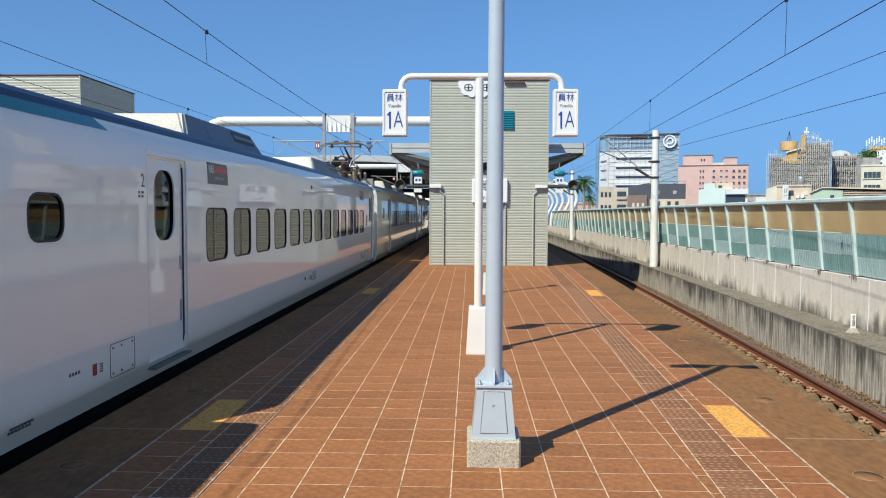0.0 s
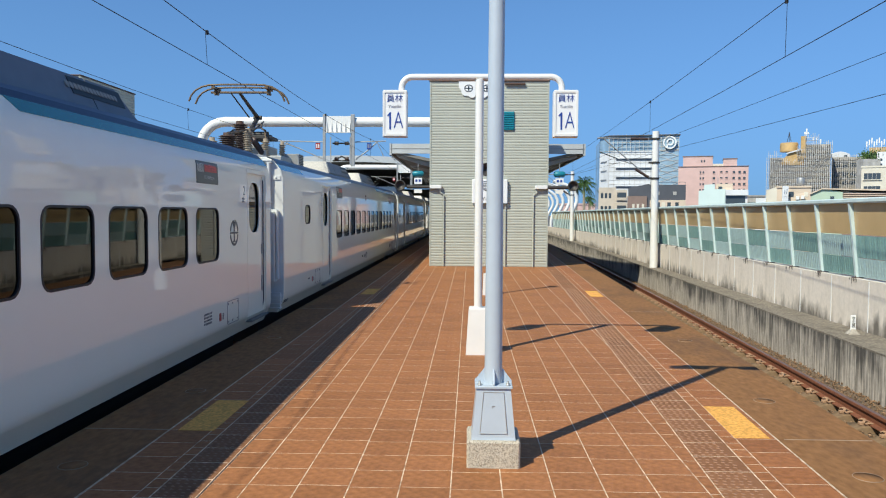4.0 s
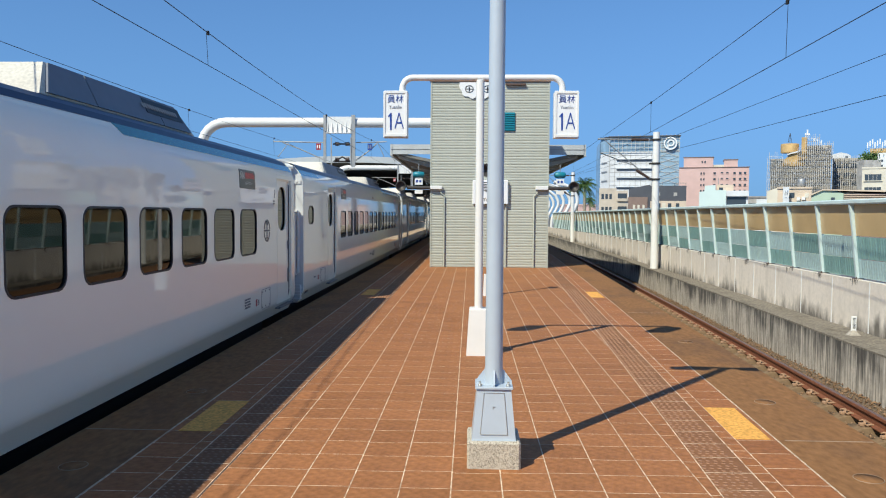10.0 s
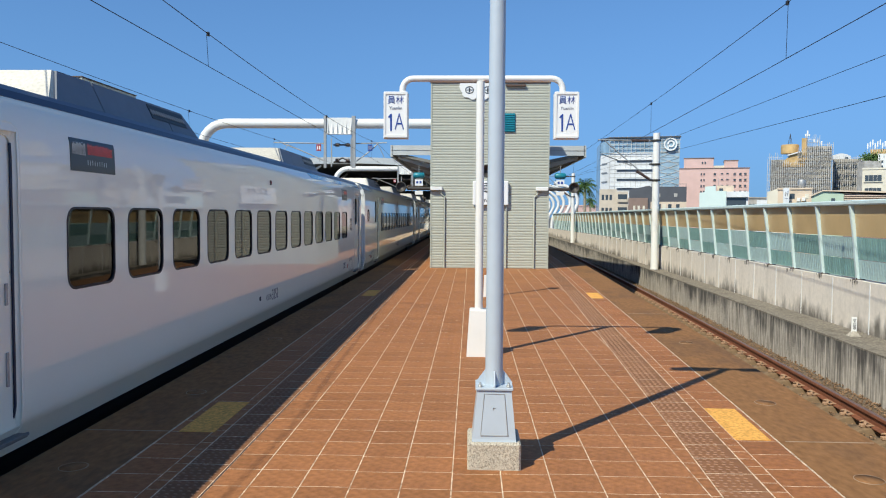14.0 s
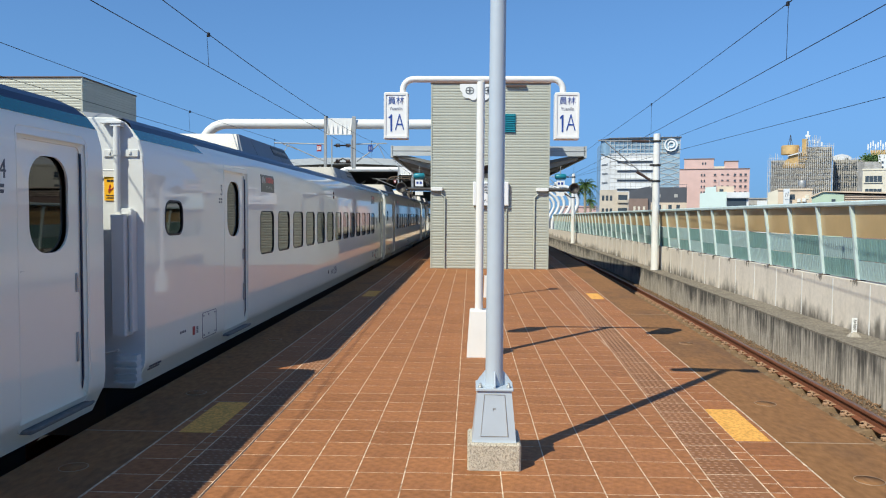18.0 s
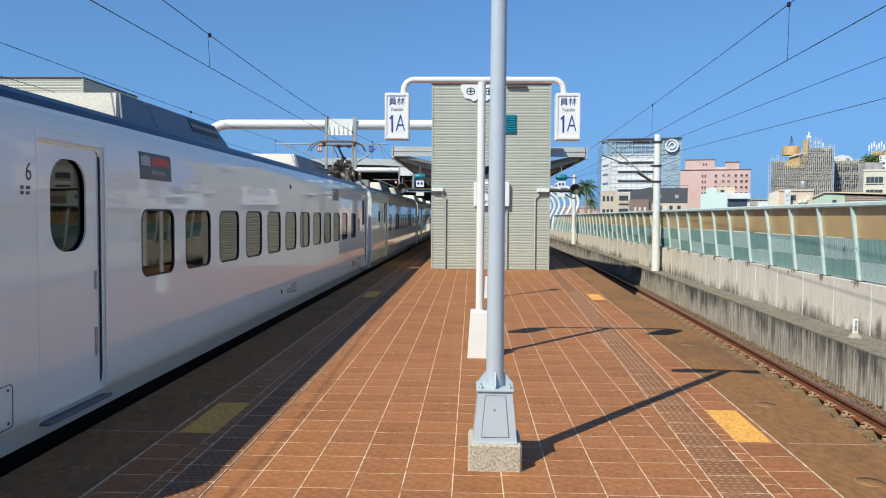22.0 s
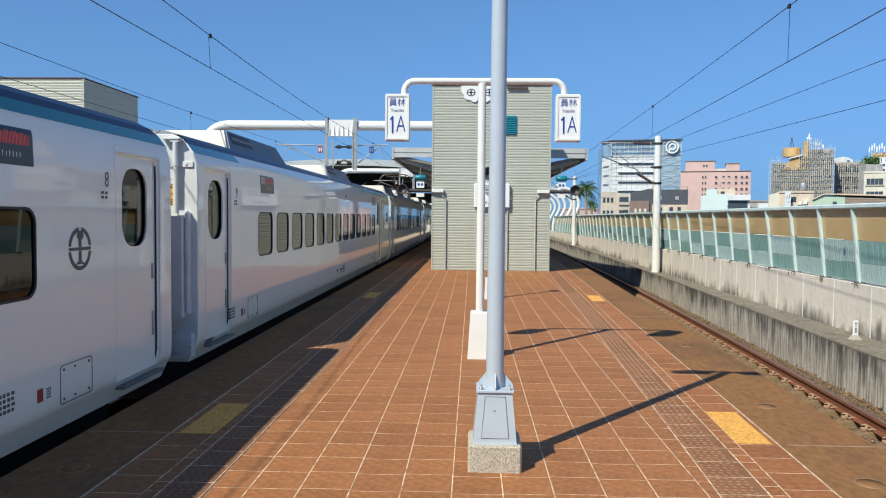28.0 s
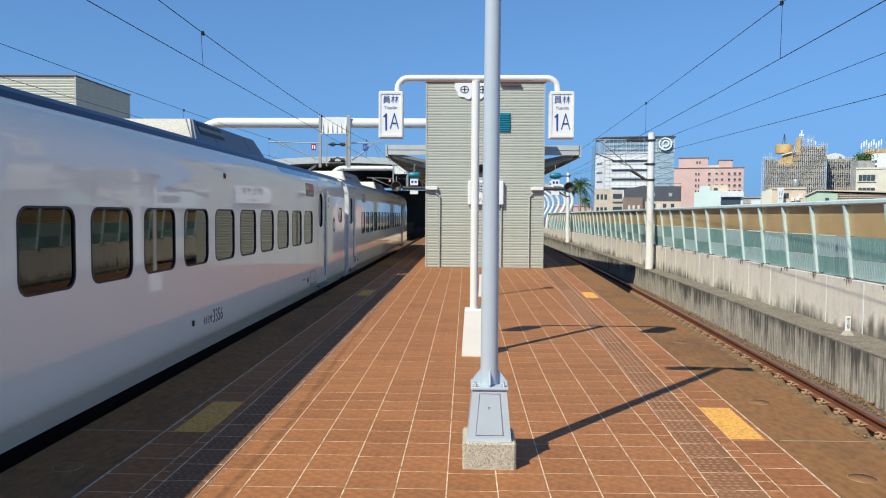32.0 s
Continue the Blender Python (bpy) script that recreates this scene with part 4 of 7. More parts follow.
    for z in ((0.0,) if layout != "C" and number != 5 else (0.0, -0.088)):
        lamp = part("side_lamp", shared("slamp", lambda: Geo().box(-0.02, 0.012, -0.036, 0.036, 2.02, 2.085, 0.012).mesh("side_lamp", BROWN_PAINT)), None, car, "small square side lamp", at=(side_x(2.05 + z), 9.35 if layout != "C" else 9.42, z))
        part("lens", shared("slens", lambda: Geo().lathe(0.012, 0.0, 2.052, [(0.018, 0), (0.014, 0.006), (0.002, 0.008)], 8, "x").mesh("lens", RED_PAINT)), None, lamp)
    end_face(car, lead)
    bogie(car, 2.6)
    bogie(car, CAR_LEN - 2.6)
    return car


CARS = {}


def build_train():
    table = {1: ("A", 13, (), 0, ""), 2: ("A", 13, (), 0, "45EM3351"), 3: ("C", 12, (), 2.7, "45EP3351"), 4: ("A", 13, (), 0, "45EM3352"),
             5: ("A", 13, (), 0, "45ET3351"), 6: ("A", 13, (), 0, "45EM3353"), 7: ("C", 12, (1,), 2.7, "50EP3352"), 8: ("A", 13, (), 0, "45EM3354"),
             9: ("B", 13, (), 0, "45EM3355"), 10: ("B", 13, (), 15.95, "45EP3353"), 11: ("B", 13, (), 0, "45EM3356"), 12: ("B", 13, (), 0, "")}
    for k, (lay, n, skip, pan, code) in table.items():
        CARS[k] = train_car(k, lay, n, skip, pan, code)


build_train()

EDGE_JOINT = surface("coping_joint", (0.36, 0.25, 0.16), 0.85, grain=0.2, scale=10, stain=0.4, stain_scale=3)

# ---- ground, trackbed, platform ----
setting("ground", Geo().box(-2500, 2500, -800, 3000, -9.6, -9.5), CITY, "grey city ground far below the raised tracks", "ground")
setting("trackbed", Geo().box(-30, 14, -40, 260, -1.6, -1.28), BALLAST_BED, "brown ballast bed under the tracks", "trackbed")
Y0, Y1 = -12.0, 150.0
LEFT_EDGE = -2.85
SLAB = ribbon(steps(Y0, 62, 2.0) + [Y1], lambda y: LEFT_EDGE, edge_x, -1.3, -0.03)
platform = setting("platform", SLAB, EDGE_CONC, "long island platform of brown concrete and red tiles", "platform")
ys = steps(Y0, 62, 1.0) + [Y1]
part("edge_strip", ribbon(ys, lambda y: LEFT_EDGE, lambda y: -2.212, -0.03, 0.0), EDGE_CONC, platform, "brown worn concrete edge strip")
part("edge_strip", ribbon(ys, lambda y: edge_x(y) - 0.683, edge_x, -0.03, 0.0), EDGE_CONC, platform, "brown worn concrete edge strip")
part("edge_line", ribbon(ys, lambda y: -2.212, lambda y: -2.199, -0.03, 0.001), LINE_WHITE, platform, "thin worn white edge line")
part("edge_line", ribbon(ys, lambda y: edge_x(y) - 0.693, lambda y: edge_x(y) - 0.683, -0.03, 0.001), LINE_WHITE, platform, "thin worn white edge line")
part("joint_bed", ribbon(ys, lambda y: -2.199, lambda y: edge_x(y) - 0.693, -0.03, 0.0008), GROUT, platform, "pale sandy joints between tiles")
for x0, x1, y0, y1 in ((-2.135, -1.87, 5.39, 6.27), (-2.135, -1.87, 14.62, 15.70)):
    part("yellow_mark", Geo().box(x0, x1, y0, y1, 0.002, 0.0045), YELLOW, platform, "worn yellow paint rectangle")
for y0, y1 in ((5.42, 6.30), (14.60, 15.65)):
    part("yellow_mark", ribbon([y0, (y0 + y1) / 2, y1], lambda y: edge_x(y) - 0.985, lambda y: edge_x(y) - 0.735, 0.002, 0.0045), YELLOW, platform, "worn yellow paint rectangle")
for x, y in ((2.46, 4.64), (2.56, 6.53), (2.75, 9.6), (-2.5, 4.6), (-2.45, 6.6), (-2.5, 9.5)):
    part("drain_cover", Geo().lathe(x, y, -0.01, [(0.085, 0), (0.085, 0.0125), (0.01, 0.0125)], 24), EDGE_CONC, platform, "small round drain cover")
    part("drain_ring", Geo().frame_ring([(x + 0.088 * math.cos(0.262 * q), y + 0.088 * math.sin(0.262 * q)) for q in range(24)], [(x + 0.084 * math.cos(0.262 * q), y + 0.084 * math.sin(0.262 * q)) for q in range(24)], "z", 0.0, 0.0035), EDGE_JOINT, platform)
part("coping_joint", Geo().box(LEFT_EDGE + 0.01, -2.21, 5.40, 5.415, 0.0, 0.002).box(2.27, 2.89, 5.40, 5.415, 0.0, 0.002).box(LEFT_EDGE + 0.01, -2.21, 12.4, 12.415, 0.0, 0.002).box(2.6, 3.22, 12.4, 12.415, 0.0, 0.002), EDGE_JOINT, platform)

# ---- tracks ----
def rail_line(name, xf, ys, label):
    prof = [(-0.072, 0.0), (0.072, 0.0), (0.072, 0.012), (0.010, 0.032), (0.010, 0.118), (0.037, 0.130), (0.037, 0.166), (0.030, 0.170), (-0.030, 0.170), (-0.037, 0.166), (-0.037, 0.130), (-0.010, 0.118), (-0.010, 0.032), (-0.072, 0.012)]
    g = Geo()
    g.rings([[(xf(y) + a, y, -1.122 + b) for a, b in prof] for y in ys])
    r = tagged(new(name, g.mesh(name, RAIL_SIDE)), label, "rail", "track rails")
    part("rail_head", Geo().rings([[(xf(y) - 0.030, y, -0.953), (xf(y) + 0.030, y, -0.953), (xf(y) + 0.028, y, -0.950), (xf(y) - 0.028, y, -0.950)] for y in ys]), RAIL_TOP, r, "polished rail top")
    return r


LC = SIDE_X - 1.4
rail_line("rail", lambda y: LC - 0.567, [-40, 200], "rusty steel rail with a polished top")
rail_line("rail", lambda y: LC + 0.567, [-40, 200], "rusty steel rail with a polished top")
far_ys = steps(-30, 62, 1.5) + [200]
rail_line("rail", lambda y: edge_x(y) + 2.16, far_ys, "rusty steel rail with a polished top")
rail_line("rail", lambda y: edge_x(y) + 2.16 - 1.134, far_ys, "rusty steel rail with a polished top")
rail_line("rail", lambda y: LC - 4.0 - 0.567, [-40, 200], "rusty steel rail with a polished top")
rail_line("rail", lambda y: LC - 4.0 + 0.567, [-40, 200], "rusty steel rail with a polished top")


def sleeper_mesh():
    """Concrete sleeper: level seat under each rail, then a shoulder that drops to the end."""
    g = Geo()
    rings = []
    for x, z, w in ((-0.98, -1.19, 0.10), (-0.80, -1.165, 0.105), (-0.70, -1.125, 0.10), (-0.42, -1.125, 0.10), (-0.30, -1.16, 0.09), (0.30, -1.16, 0.09), (0.42, -1.125, 0.10), (0.70, -1.125, 0.10), (0.80, -1.165, 0.105), (0.98, -1.19, 0.10)):
        rings.append([(x, -w - 0.045, -1.30), (x, w + 0.045, -1.30), (x, w, z - 0.012), (x, w - 0.02, z), (x, -w + 0.02, z), (x, -w, z - 0.012)])
    return g.rings(rings).mesh("sleeper", SLEEPER)


def clip_mesh():
    """Sprung rail clip on its shoulder: two loops of round bar and a bolt seat."""
    g = Geo()
    for d in (-0.05, 0.05):
        g.tube([(-0.025, d * 0.5, 0.012), (0.02, d * 0.5, 0.038), (0.06, d * 0.9, 0.050), (0.085, d * 1.3, 0.034), (0.07, d * 1.6, 0.012), (0.03, d * 1.7, 0.022), (-0.02, d * 1.7, 0.018)], 0.011, 6)
    g.box(0.0, 0.12, -0.035, 0.035, -0.012, 0.022, 0.006)
    g.lathe(0.05, 0.0, 0.02, [(0.020, 0), (0.020, 0.022), (0.010, 0.022), (0.010, 0.045), (0.001, 0.047)], 8)
    return g.mesh("clip", CLIP)


SLEEPER_ME, CLIP_ME = sleeper_mesh(), clip_mesh()
for i in range(100):
    y = 9.9 + 0.572 * (i - 34)
    s = tagged(new("sleeper", SLEEPER_ME), "weathered concrete sleeper under the rails", "sleeper", "sleepers of the free track")
    s.location = (edge_x(y) + 2.16 - 0.567, y, 0)
    for x, t in ((0.567 - 0.06, 180), (0.567 + 0.06, 0)):
        c = part("clip", CLIP_ME, None, s)
        c.matrix_local = pose(x, 0, -1.11, 0, 0, t)
setting("ballast_bed", ribbon(steps(-12, 62, 2.0) + [150], lambda y: edge_x(y) + 0.02, lambda y: edge_x(y) + 2.93, -1.30, -1.215), BALLAST_BED, "packed brown ballast under the free track", "trackbed")
rnd = random.Random(5)
g = Geo()
for i in range(16000):
    y = 4.0 + 40 * rnd.random() ** 1.5
    off = rnd.uniform(1.35, 2.95)
    if abs(off - 2.16) < 0.11:
        continue
    x, r = edge_x(y) + off, rnd.uniform(0.008, 0.024)
    z = -1.195 + rnd.uniform(-0.02, 0.02) + (0.008 if 2.3 < off else 0.0)
    a = rnd.uniform(0, 6.28)
    p = [(x + r * math.cos(a + q) * rnd.uniform(0.7, 1.3), y + r * math.sin(a + q) * rnd.uniform(0.7, 1.3), z + rnd.uniform(-0.3, 0.3) * r) for q in (0, 1.57, 3.14, 4.71)]
    g.add(p + [(x, y, z + r), (x, y, z - r)], [(0, 1, 4), (1, 2, 4), (2, 3, 4), (3, 0, 4), (1, 0, 5), (2, 1, 5), (3, 2, 5), (0, 3, 5)])
tagged(new("ballast", g.mesh("ballast", BALLAST)), "loose brown ballast stones beside the rail", "gravel", kind="stuff")

# ---- far side of the free track: low wall, walkway, back wall, noise barrier ----
wy = steps(-25, 62, 1.5) + [150]
low = lambda y: edge_x(y) + 2.93
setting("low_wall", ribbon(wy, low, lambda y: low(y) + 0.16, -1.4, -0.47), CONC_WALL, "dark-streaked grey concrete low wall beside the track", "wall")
setting("wall_coping", ribbon(wy, lambda y: low(y) - 0.003, lambda y: low(y) + 0.20, -0.47, -0.443), CONC_TOP, "weathered concrete wall coping", "coping")
setting("walkway", ribbon(wy, lambda y: low(y) + 0.16, lambda y: max(back_x(y), low(y) + 0.3) + 0.1, -1.4, -0.46), CONC_TOP, "dirty concrete service walkway", "walkway")


def bar_lo(y):
    return 0.455 - 0.001 * (y - 14) - 0.005 * max(0.0, y - 40)


def bar_hi(y):
    return 1.875 - 0.0027 * (y - 14)


POST_STEP = 1.42
post_ys = [14.04 + POST_STEP * i for i in range(-11, 44)]
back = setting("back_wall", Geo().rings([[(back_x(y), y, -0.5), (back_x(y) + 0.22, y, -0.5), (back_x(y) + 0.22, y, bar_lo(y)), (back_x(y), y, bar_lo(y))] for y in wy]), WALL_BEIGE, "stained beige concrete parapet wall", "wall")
STRIP_ME = Geo().box(-0.006, 0.0, -0.016, 0.016, 0, 0.86).mesh("joint_strip", WHITE_STEEL)
for i in range(36):
    y = 4.87 + 1.427 * i
    j = part("joint_strip", STRIP_ME, None, back, "")
    j.location = (back_x(y), y, -0.46)
    j.scale = (1, 1, (bar_lo(y) + 0.44) / 0.86)
# drips under the barrier posts
MOULD = surface("black_mould", (0.17, 0.15, 0.125), 0.95, grain=0.35, scale=26, stain=0.6, stain_scale=7, dirt=(0.06, 0.055, 0.05))
rnd = random.Random(23)
for y in post_ys:
    if not 6 < y < 45:
        continue
    g = Geo()
    for k in range(7):
        yy = y + rnd.gauss(0, 0.09)
        w, h = rnd.uniform(0.008, 0.03), rnd.uniform(0.03, 0.16)
        x = back_x(yy) - 0.004
        g.add([(x, yy - w, bar_lo(yy) - 0.001), (x, yy + w, bar_lo(yy) - 0.001), (x, yy + w * 0.5, bar_lo(yy) - h * 0.6), (x, yy, bar_lo(yy) - h), (x, yy - w * 0.6, bar_lo(yy) - h * 0.5)], [(0, 1, 2, 3, 4)])
    part("drip_stain", g, MOULD, back, kind="stuff")
# noise barrier: leaning posts, three rows of panels, top rail
LEAN = 0.16


def lean_x(y, z):
    return back_x(y) + 0.10 - LEAN * (z - bar_lo(y)) / 1.5


barrier = tagged(new("noise_barrier"), "pale green steel noise barrier with tan and teal panels", "barrier", kind="structure")
for i, y in enumerate(post_ys):
    a, b = bar_lo(y), bar_hi(y)
    g = Geo()
    g.rings([[(lean_x(y, z) - d, y - 0.027, z), (lean_x(y, z) + 0.05, y - 0.027, z), (lean_x(y, z) + 0.05, y + 0.027, z), (lean_x(y, z) - d, y + 0.027, z)] for z, d in ((a - 0.02, 0.05), (a + 0.62 * (b - a), 0.055), (b - 0.04, 0.075))])
    p = part("post", g, STEEL_PALE, barrier)
    part("foot_plate", Geo().box(lean_x(y, a) - 0.09, lean_x(y, a) + 0.08, y - 0.07, y + 0.07, a, a + 0.015).lathe(lean_x(y, a) - 0.07, y - 0.05, a, [(0.012, 0), (0.012, 0.04)], 6), BROWN_PAINT, p)
    if i + 1 == len(post_ys):
        break
    yn = post_ys[i + 1]
    h = b - a
    for row, (z0, z1) in enumerate(((0.02, 0.262), (0.268, 0.55), (0.562, 0.97))):
        q = []
        for yy, zz in ((y + 0.03, z0), (yn - 0.03, z0), (yn - 0.03, z1), (y + 0.03, z1)):
            aa, hh = bar_lo(yy), bar_hi(yy) - bar_lo(yy)
            q.append((lean_x(yy, aa + zz * hh), yy, aa + zz * hh))
        mat = PANEL_TAN if row == 2 else (PANEL_TEAL if (i + row) % 2 else PANEL_PALE)
        part("panel", Geo().rings([q, [(x + 0.02, yy, zz) for x, yy, zz in q]]), mat, barrier)
        if row < 2 and 8 < y < 30:
            rb = Geo()
            for s in range(1, 16):
                t = s / 16
                yy = y + 0.03 + (yn - y - 0.06) * t
                aa, hh = bar_lo(yy), bar_hi(yy) - bar_lo(yy)
                xa, xb = lean_x(yy, aa + z0 * hh), lean_x(yy, aa + z1 * hh)
                rb.rings([[(xa - 0.006, yy - 0.008, aa + z0 * hh + 0.01), (xa, yy - 0.008, aa + z0 * hh + 0.01), (xa, yy + 0.008, aa + z0 * hh + 0.01), (xa - 0.006, yy + 0.008, aa + z0 * hh + 0.01)], [(xb - 0.006, yy - 0.008, aa + z1 * hh - 0.01), (xb, yy - 0.008, aa + z1 * hh - 0.01), (xb, yy + 0.008, aa + z1 * hh - 0.01), (xb - 0.006, yy + 0.008, aa + z1 * hh - 0.01)]])
            part("ribs", rb, mat, barrier)
part("top_rail", Geo().rings([[(lean_x(y, bar_hi(y)) + a, y, bar_hi(y) + b) for a, b in ((-0.085, -0.03), (-0.06, -0.055), (0.09, -0.055), (0.09, 0.02), (-0.06, 0.04), (-0.085, 0.02))] for y in post_ys]), STEEL_PALE, barrier)

# ---- lift tower at the platform's middle ----
def lift_tower(x0, x1, y0, y1, top, label, front_only=False):
    tw = thing("lift_tower", ((x0 + x1) / 2, (y0 + y1) / 2, 0), label, "lift tower", "lift towers")
    cx, cy = (x0 + x1) / 2, (y0 + y1) / 2
    w, d = (x1 - x0) / 2, (y1 - y0) / 2
    part("core", Geo().box(-w + 0.03, w - 0.03, -d + 0.03, d - 0.03, 0.0, top - 0.02), SIDING_BACK, tw)
    n = round(top / 0.079)
    h = top / n
    board = Geo()
    ring = [[(-w, -d), (w, -d), (w, d), (-w, d)]]

    def loop(off, z):
        return [(-w - off + 0.02, -d - off + 0.02, z), (w + off - 0.02, -d - off + 0.02, z), (w + off - 0.02, d + off - 0.02, z), (-w - off + 0.02, d + off - 0.02, z)]
    board.rings([loop(0.010, 0.002), loop(0.018, 0.012), loop(0.02, h - 0.022), loop(0.011, h - 0.001)])
    me = board.mesh("siding_board", SIDING)
    for i in range(n):
        part("siding_board", me, None, tw, at=(0, 0, i * h))
    part("corner_trim", Geo().box(-w - 0.012, -w + 0.03, -d - 0.012, -d + 0.03, 0, top), SIDING, tw)
    part("corner_trim", Geo().box(w - 0.03, w + 0.012, -d - 0.012, -d + 0.03, 0, top), SIDING, tw)
    part("roof_cap", Geo().box(-w - 0.03, w + 0.03, -d - 0.03, d + 0.03, top, top + 0.03, 0.01), BROWN_PAINT, tw)
    return tw


tower = lift_tower(-1.20, 2.31, 22.5, 26.0, 5.5, "tall grey-green ribbed metal lift tower on the platform")
lift_tower(-17.0, -11.52, 22.0, 25.6, 5.59, "grey-green ribbed metal lift tower across the tracks")
TY = -1.75 - 0.005
vent = part("vent", Geo().box(0.40, 0.74, TY - 0.03, TY, 4.06, 4.61), TEAL_PAINT, tower, "teal slatted ventilation grille")
slat_me = Geo().rings([[(0.42, TY - 0.05, 0.0), (0.72, TY - 0.05, 0.0), (0.72, TY - 0.02, 0.03), (0.42, TY - 0.02, 0.03)], [(0.42, TY - 0.05, 0.008), (0.72, TY - 0.05, 0.008), (0.72, TY - 0.02, 0.038), (0.42, TY - 0.02, 0.038)]]).mesh("slat", TEAL_PAINT)
for i in range(10):
    part("slat", slat_me, None, vent, at=(0, 0, 4.08 + 0.052 * i))
for x, z1, z0 in ((-1.34, 2.2, 0.0), (1.33, 2.2, 0.0), (0.5, 1.95, 0.0)):
    part("conduit", Geo().tube([(x, TY - 0.035, z0), (x, TY - 0.035, z1 - 0.06)] + ([(x + (-0.11 if x < 0 else 0.10), TY - 0.035, z1 + 0.03), (x + (-0.11 if x < 0 else 0.10), TY - 0.035, z1 + 0.16)] if abs(x) > 1 else []), 0.022, 8), SIDING, tower, "pale wall conduit")


def roundel(x, z):
    f = 1 if x < -0.3 else -1
    blob = [(-0.28, 0.20), (0.22, 0.20), (0.22, -0.17), (0.19, -0.235), (0.145, -0.275), (0.09, -0.285), (0.035, -0.265), (-0.01, -0.225), (-0.06, -0.215), (-0.12, -0.215), (-0.18, -0.185), (-0.215, -0.13), (-0.215, -0.07), (-0.25, -0.03), (-0.285, 0.02), (-0.30, 0.09), (-0.295, 0.15)]
    e = part("emblem_board", Geo().slab([(x + f * a, z + b) for a, b in blob], "y", TY - 0.03, TY - 0.004), SIGN_WHITE, tower, "white cloud-shaped emblem board")
    part("ring", Geo().frame_ring([(x + 0.13 * math.cos(2 * math.pi * i / 24), z + 0.11 * math.sin(2 * math.pi * i / 24)) for i in range(24)], [(x + 0.105 * math.cos(2 * math.pi * i / 24), z + 0.085 * math.sin(2 * math.pi * i / 24)) for i in range(24)], "y", TY - 0.036, TY - 0.031).box(x - 0.10, x + 0.10, TY - 0.036, TY - 0.031, z - 0.012, z + 0.012).box(x - 0.02, x + 0.02, TY - 0.036, TY - 0.031, z - 0.07, z + 0.07), LOGO_GREY, e)


roundel(-0.62, 5.29)
roundel(-0.08, 5.29)
part("light_bar", Geo().box(0.45, 1.05, TY - 0.08, TY, 5.40, 5.45, 0.01), BROWN_PAINT, tower, "dark tube light under the roof")
wall_sign = part("name_board", Geo().box(-0.5, 0.56, TY - 0.13, TY - 0.01, 1.9, 2.6, 0.02), SIGN_WHITE, tower, "white station name board")
lettering("name", "員林", 0.36, BLACK_PAINT, wall_sign, (0.03, TY - 0.133, 2.36), (90, 0, 0), thick=0.002)
lettering("name_latin", "Yuanlin", 0.15, BLACK_PAINT, wall_sign, (0.03, TY - 0.133, 2.02), (90, 0, 0), thick=0.002)
for s, x in ((-1, -1.62), (1, 1.42)):
    a = part("mirror_arm", Geo().box(*((1.37, 1.74) if s > 0 else (-1.76, -1.40)), TY - 0.12, TY, 2.33, 2.43, 0.015), WHITE_STEEL, tower)
    ex = 1.75 if s > 0 else -1.75
    part("boom", Geo().tube([(s * 1.7, TY - 0.06, 2.37), (s * 2.45, TY - 0.06, 2.37)], 0.05, 8), DARK_STEEL, a)
    part("round_screen", Geo().lathe(2.47 if s > 0 else -2.62, TY - 0.30, 2.41, [(0.04, 0.30), (0.12, 0.26), (0.148, 0.18), (0.158, 0.0), (0.13, 0.0), (0.115, 0.08), (0.01, 0.10)], 24, "y"), DARK_STEEL, a, "dark round hooded monitor")
    part("call_lamp", Geo().tube([(s * 2.13 - 0.17, TY + 0.3, 2.78), (s * 2.13 - 0.13, TY + 0.3, 2.78), (s * 2.13 + 0.13, TY + 0.3, 2.78), (s * 2.13 + 0.17, TY + 0.3, 2.78)], [0.05, 0.09, 0.09, 0.05], 10), TEAL_PAINT, a, "teal rounded lamp")
    hs = part("hanging_sign", Geo().box(s * 2.13 - 0.12, s * 2.13 + 0.12, TY + 0.28, TY + 0.32, 2.47, 2.66), SIGN_WHITE, a, "small white hanging platform sign")
    part("lettering", Geo().box(s * 2.13 - 0.08, s * 2.13 - 0.02, TY + 0.274, TY + 0.279, 2.54, 2.61).box(s * 2.13 + 0.02, s * 2.13 + 0.08, TY + 0.274, TY + 0.279, 2.54, 2.61), SIGN_BLUE, hs, kind="stuff")
    part("hanging_sign", Geo().box(s * 2.13 - 0.12, s * 2.13 + 0.12, TY + 0.28, TY + 0.32, 2.20, 2.31), SIGN_WHITE, a)
    part("hanger_rod", Geo().tube([(s * 2.13, TY + 0.3, 2.2), (s * 2.13, TY + 0.3, 3.1)], 0.012, 6), GREY_STEEL, a)

# ---- platform number post ----
post = thing("platform_sign_post", (0.10, 8.55, 0), "white T-shaped steel post carrying two platform number signs", "sign post")
part("foot", Geo().rings([[(-0.135, -0.10, 0), (0.135, -0.10, 0), (0.135, 0.17, 0), (-0.135, 0.17, 0)], [(-0.105, -0.07, 0.52), (0.105, -0.07, 0.52), (0.105, 0.14, 0.52), (-0.105, 0.14, 0.52)], [(-0.095, -0.06, 0.535), (0.095, -0.06, 0.535), (0.095, 0.13, 0.535), (-0.095, 0.13, 0.535)]]), WHITE_STEEL, post, "white tapered steel foot")
part("pole", Geo().tube([(0.0, 0, 0.53), (0, 0, 3.11)], 0.046, 16), WHITE_STEEL, post)
arc = [(-0.90 + 0.12 - 0.12 * math.sin(radians(a)), 0, 3.14 - 0.12 + 0.12 * math.cos(radians(a))) for a in range(90, -1, -15)]
arm = [(-0.90, 0, 2.98)] + arc + [(-x, 0, z) for x, y, z in arc[::-1]] + [(0.90, 0, 2.98)]
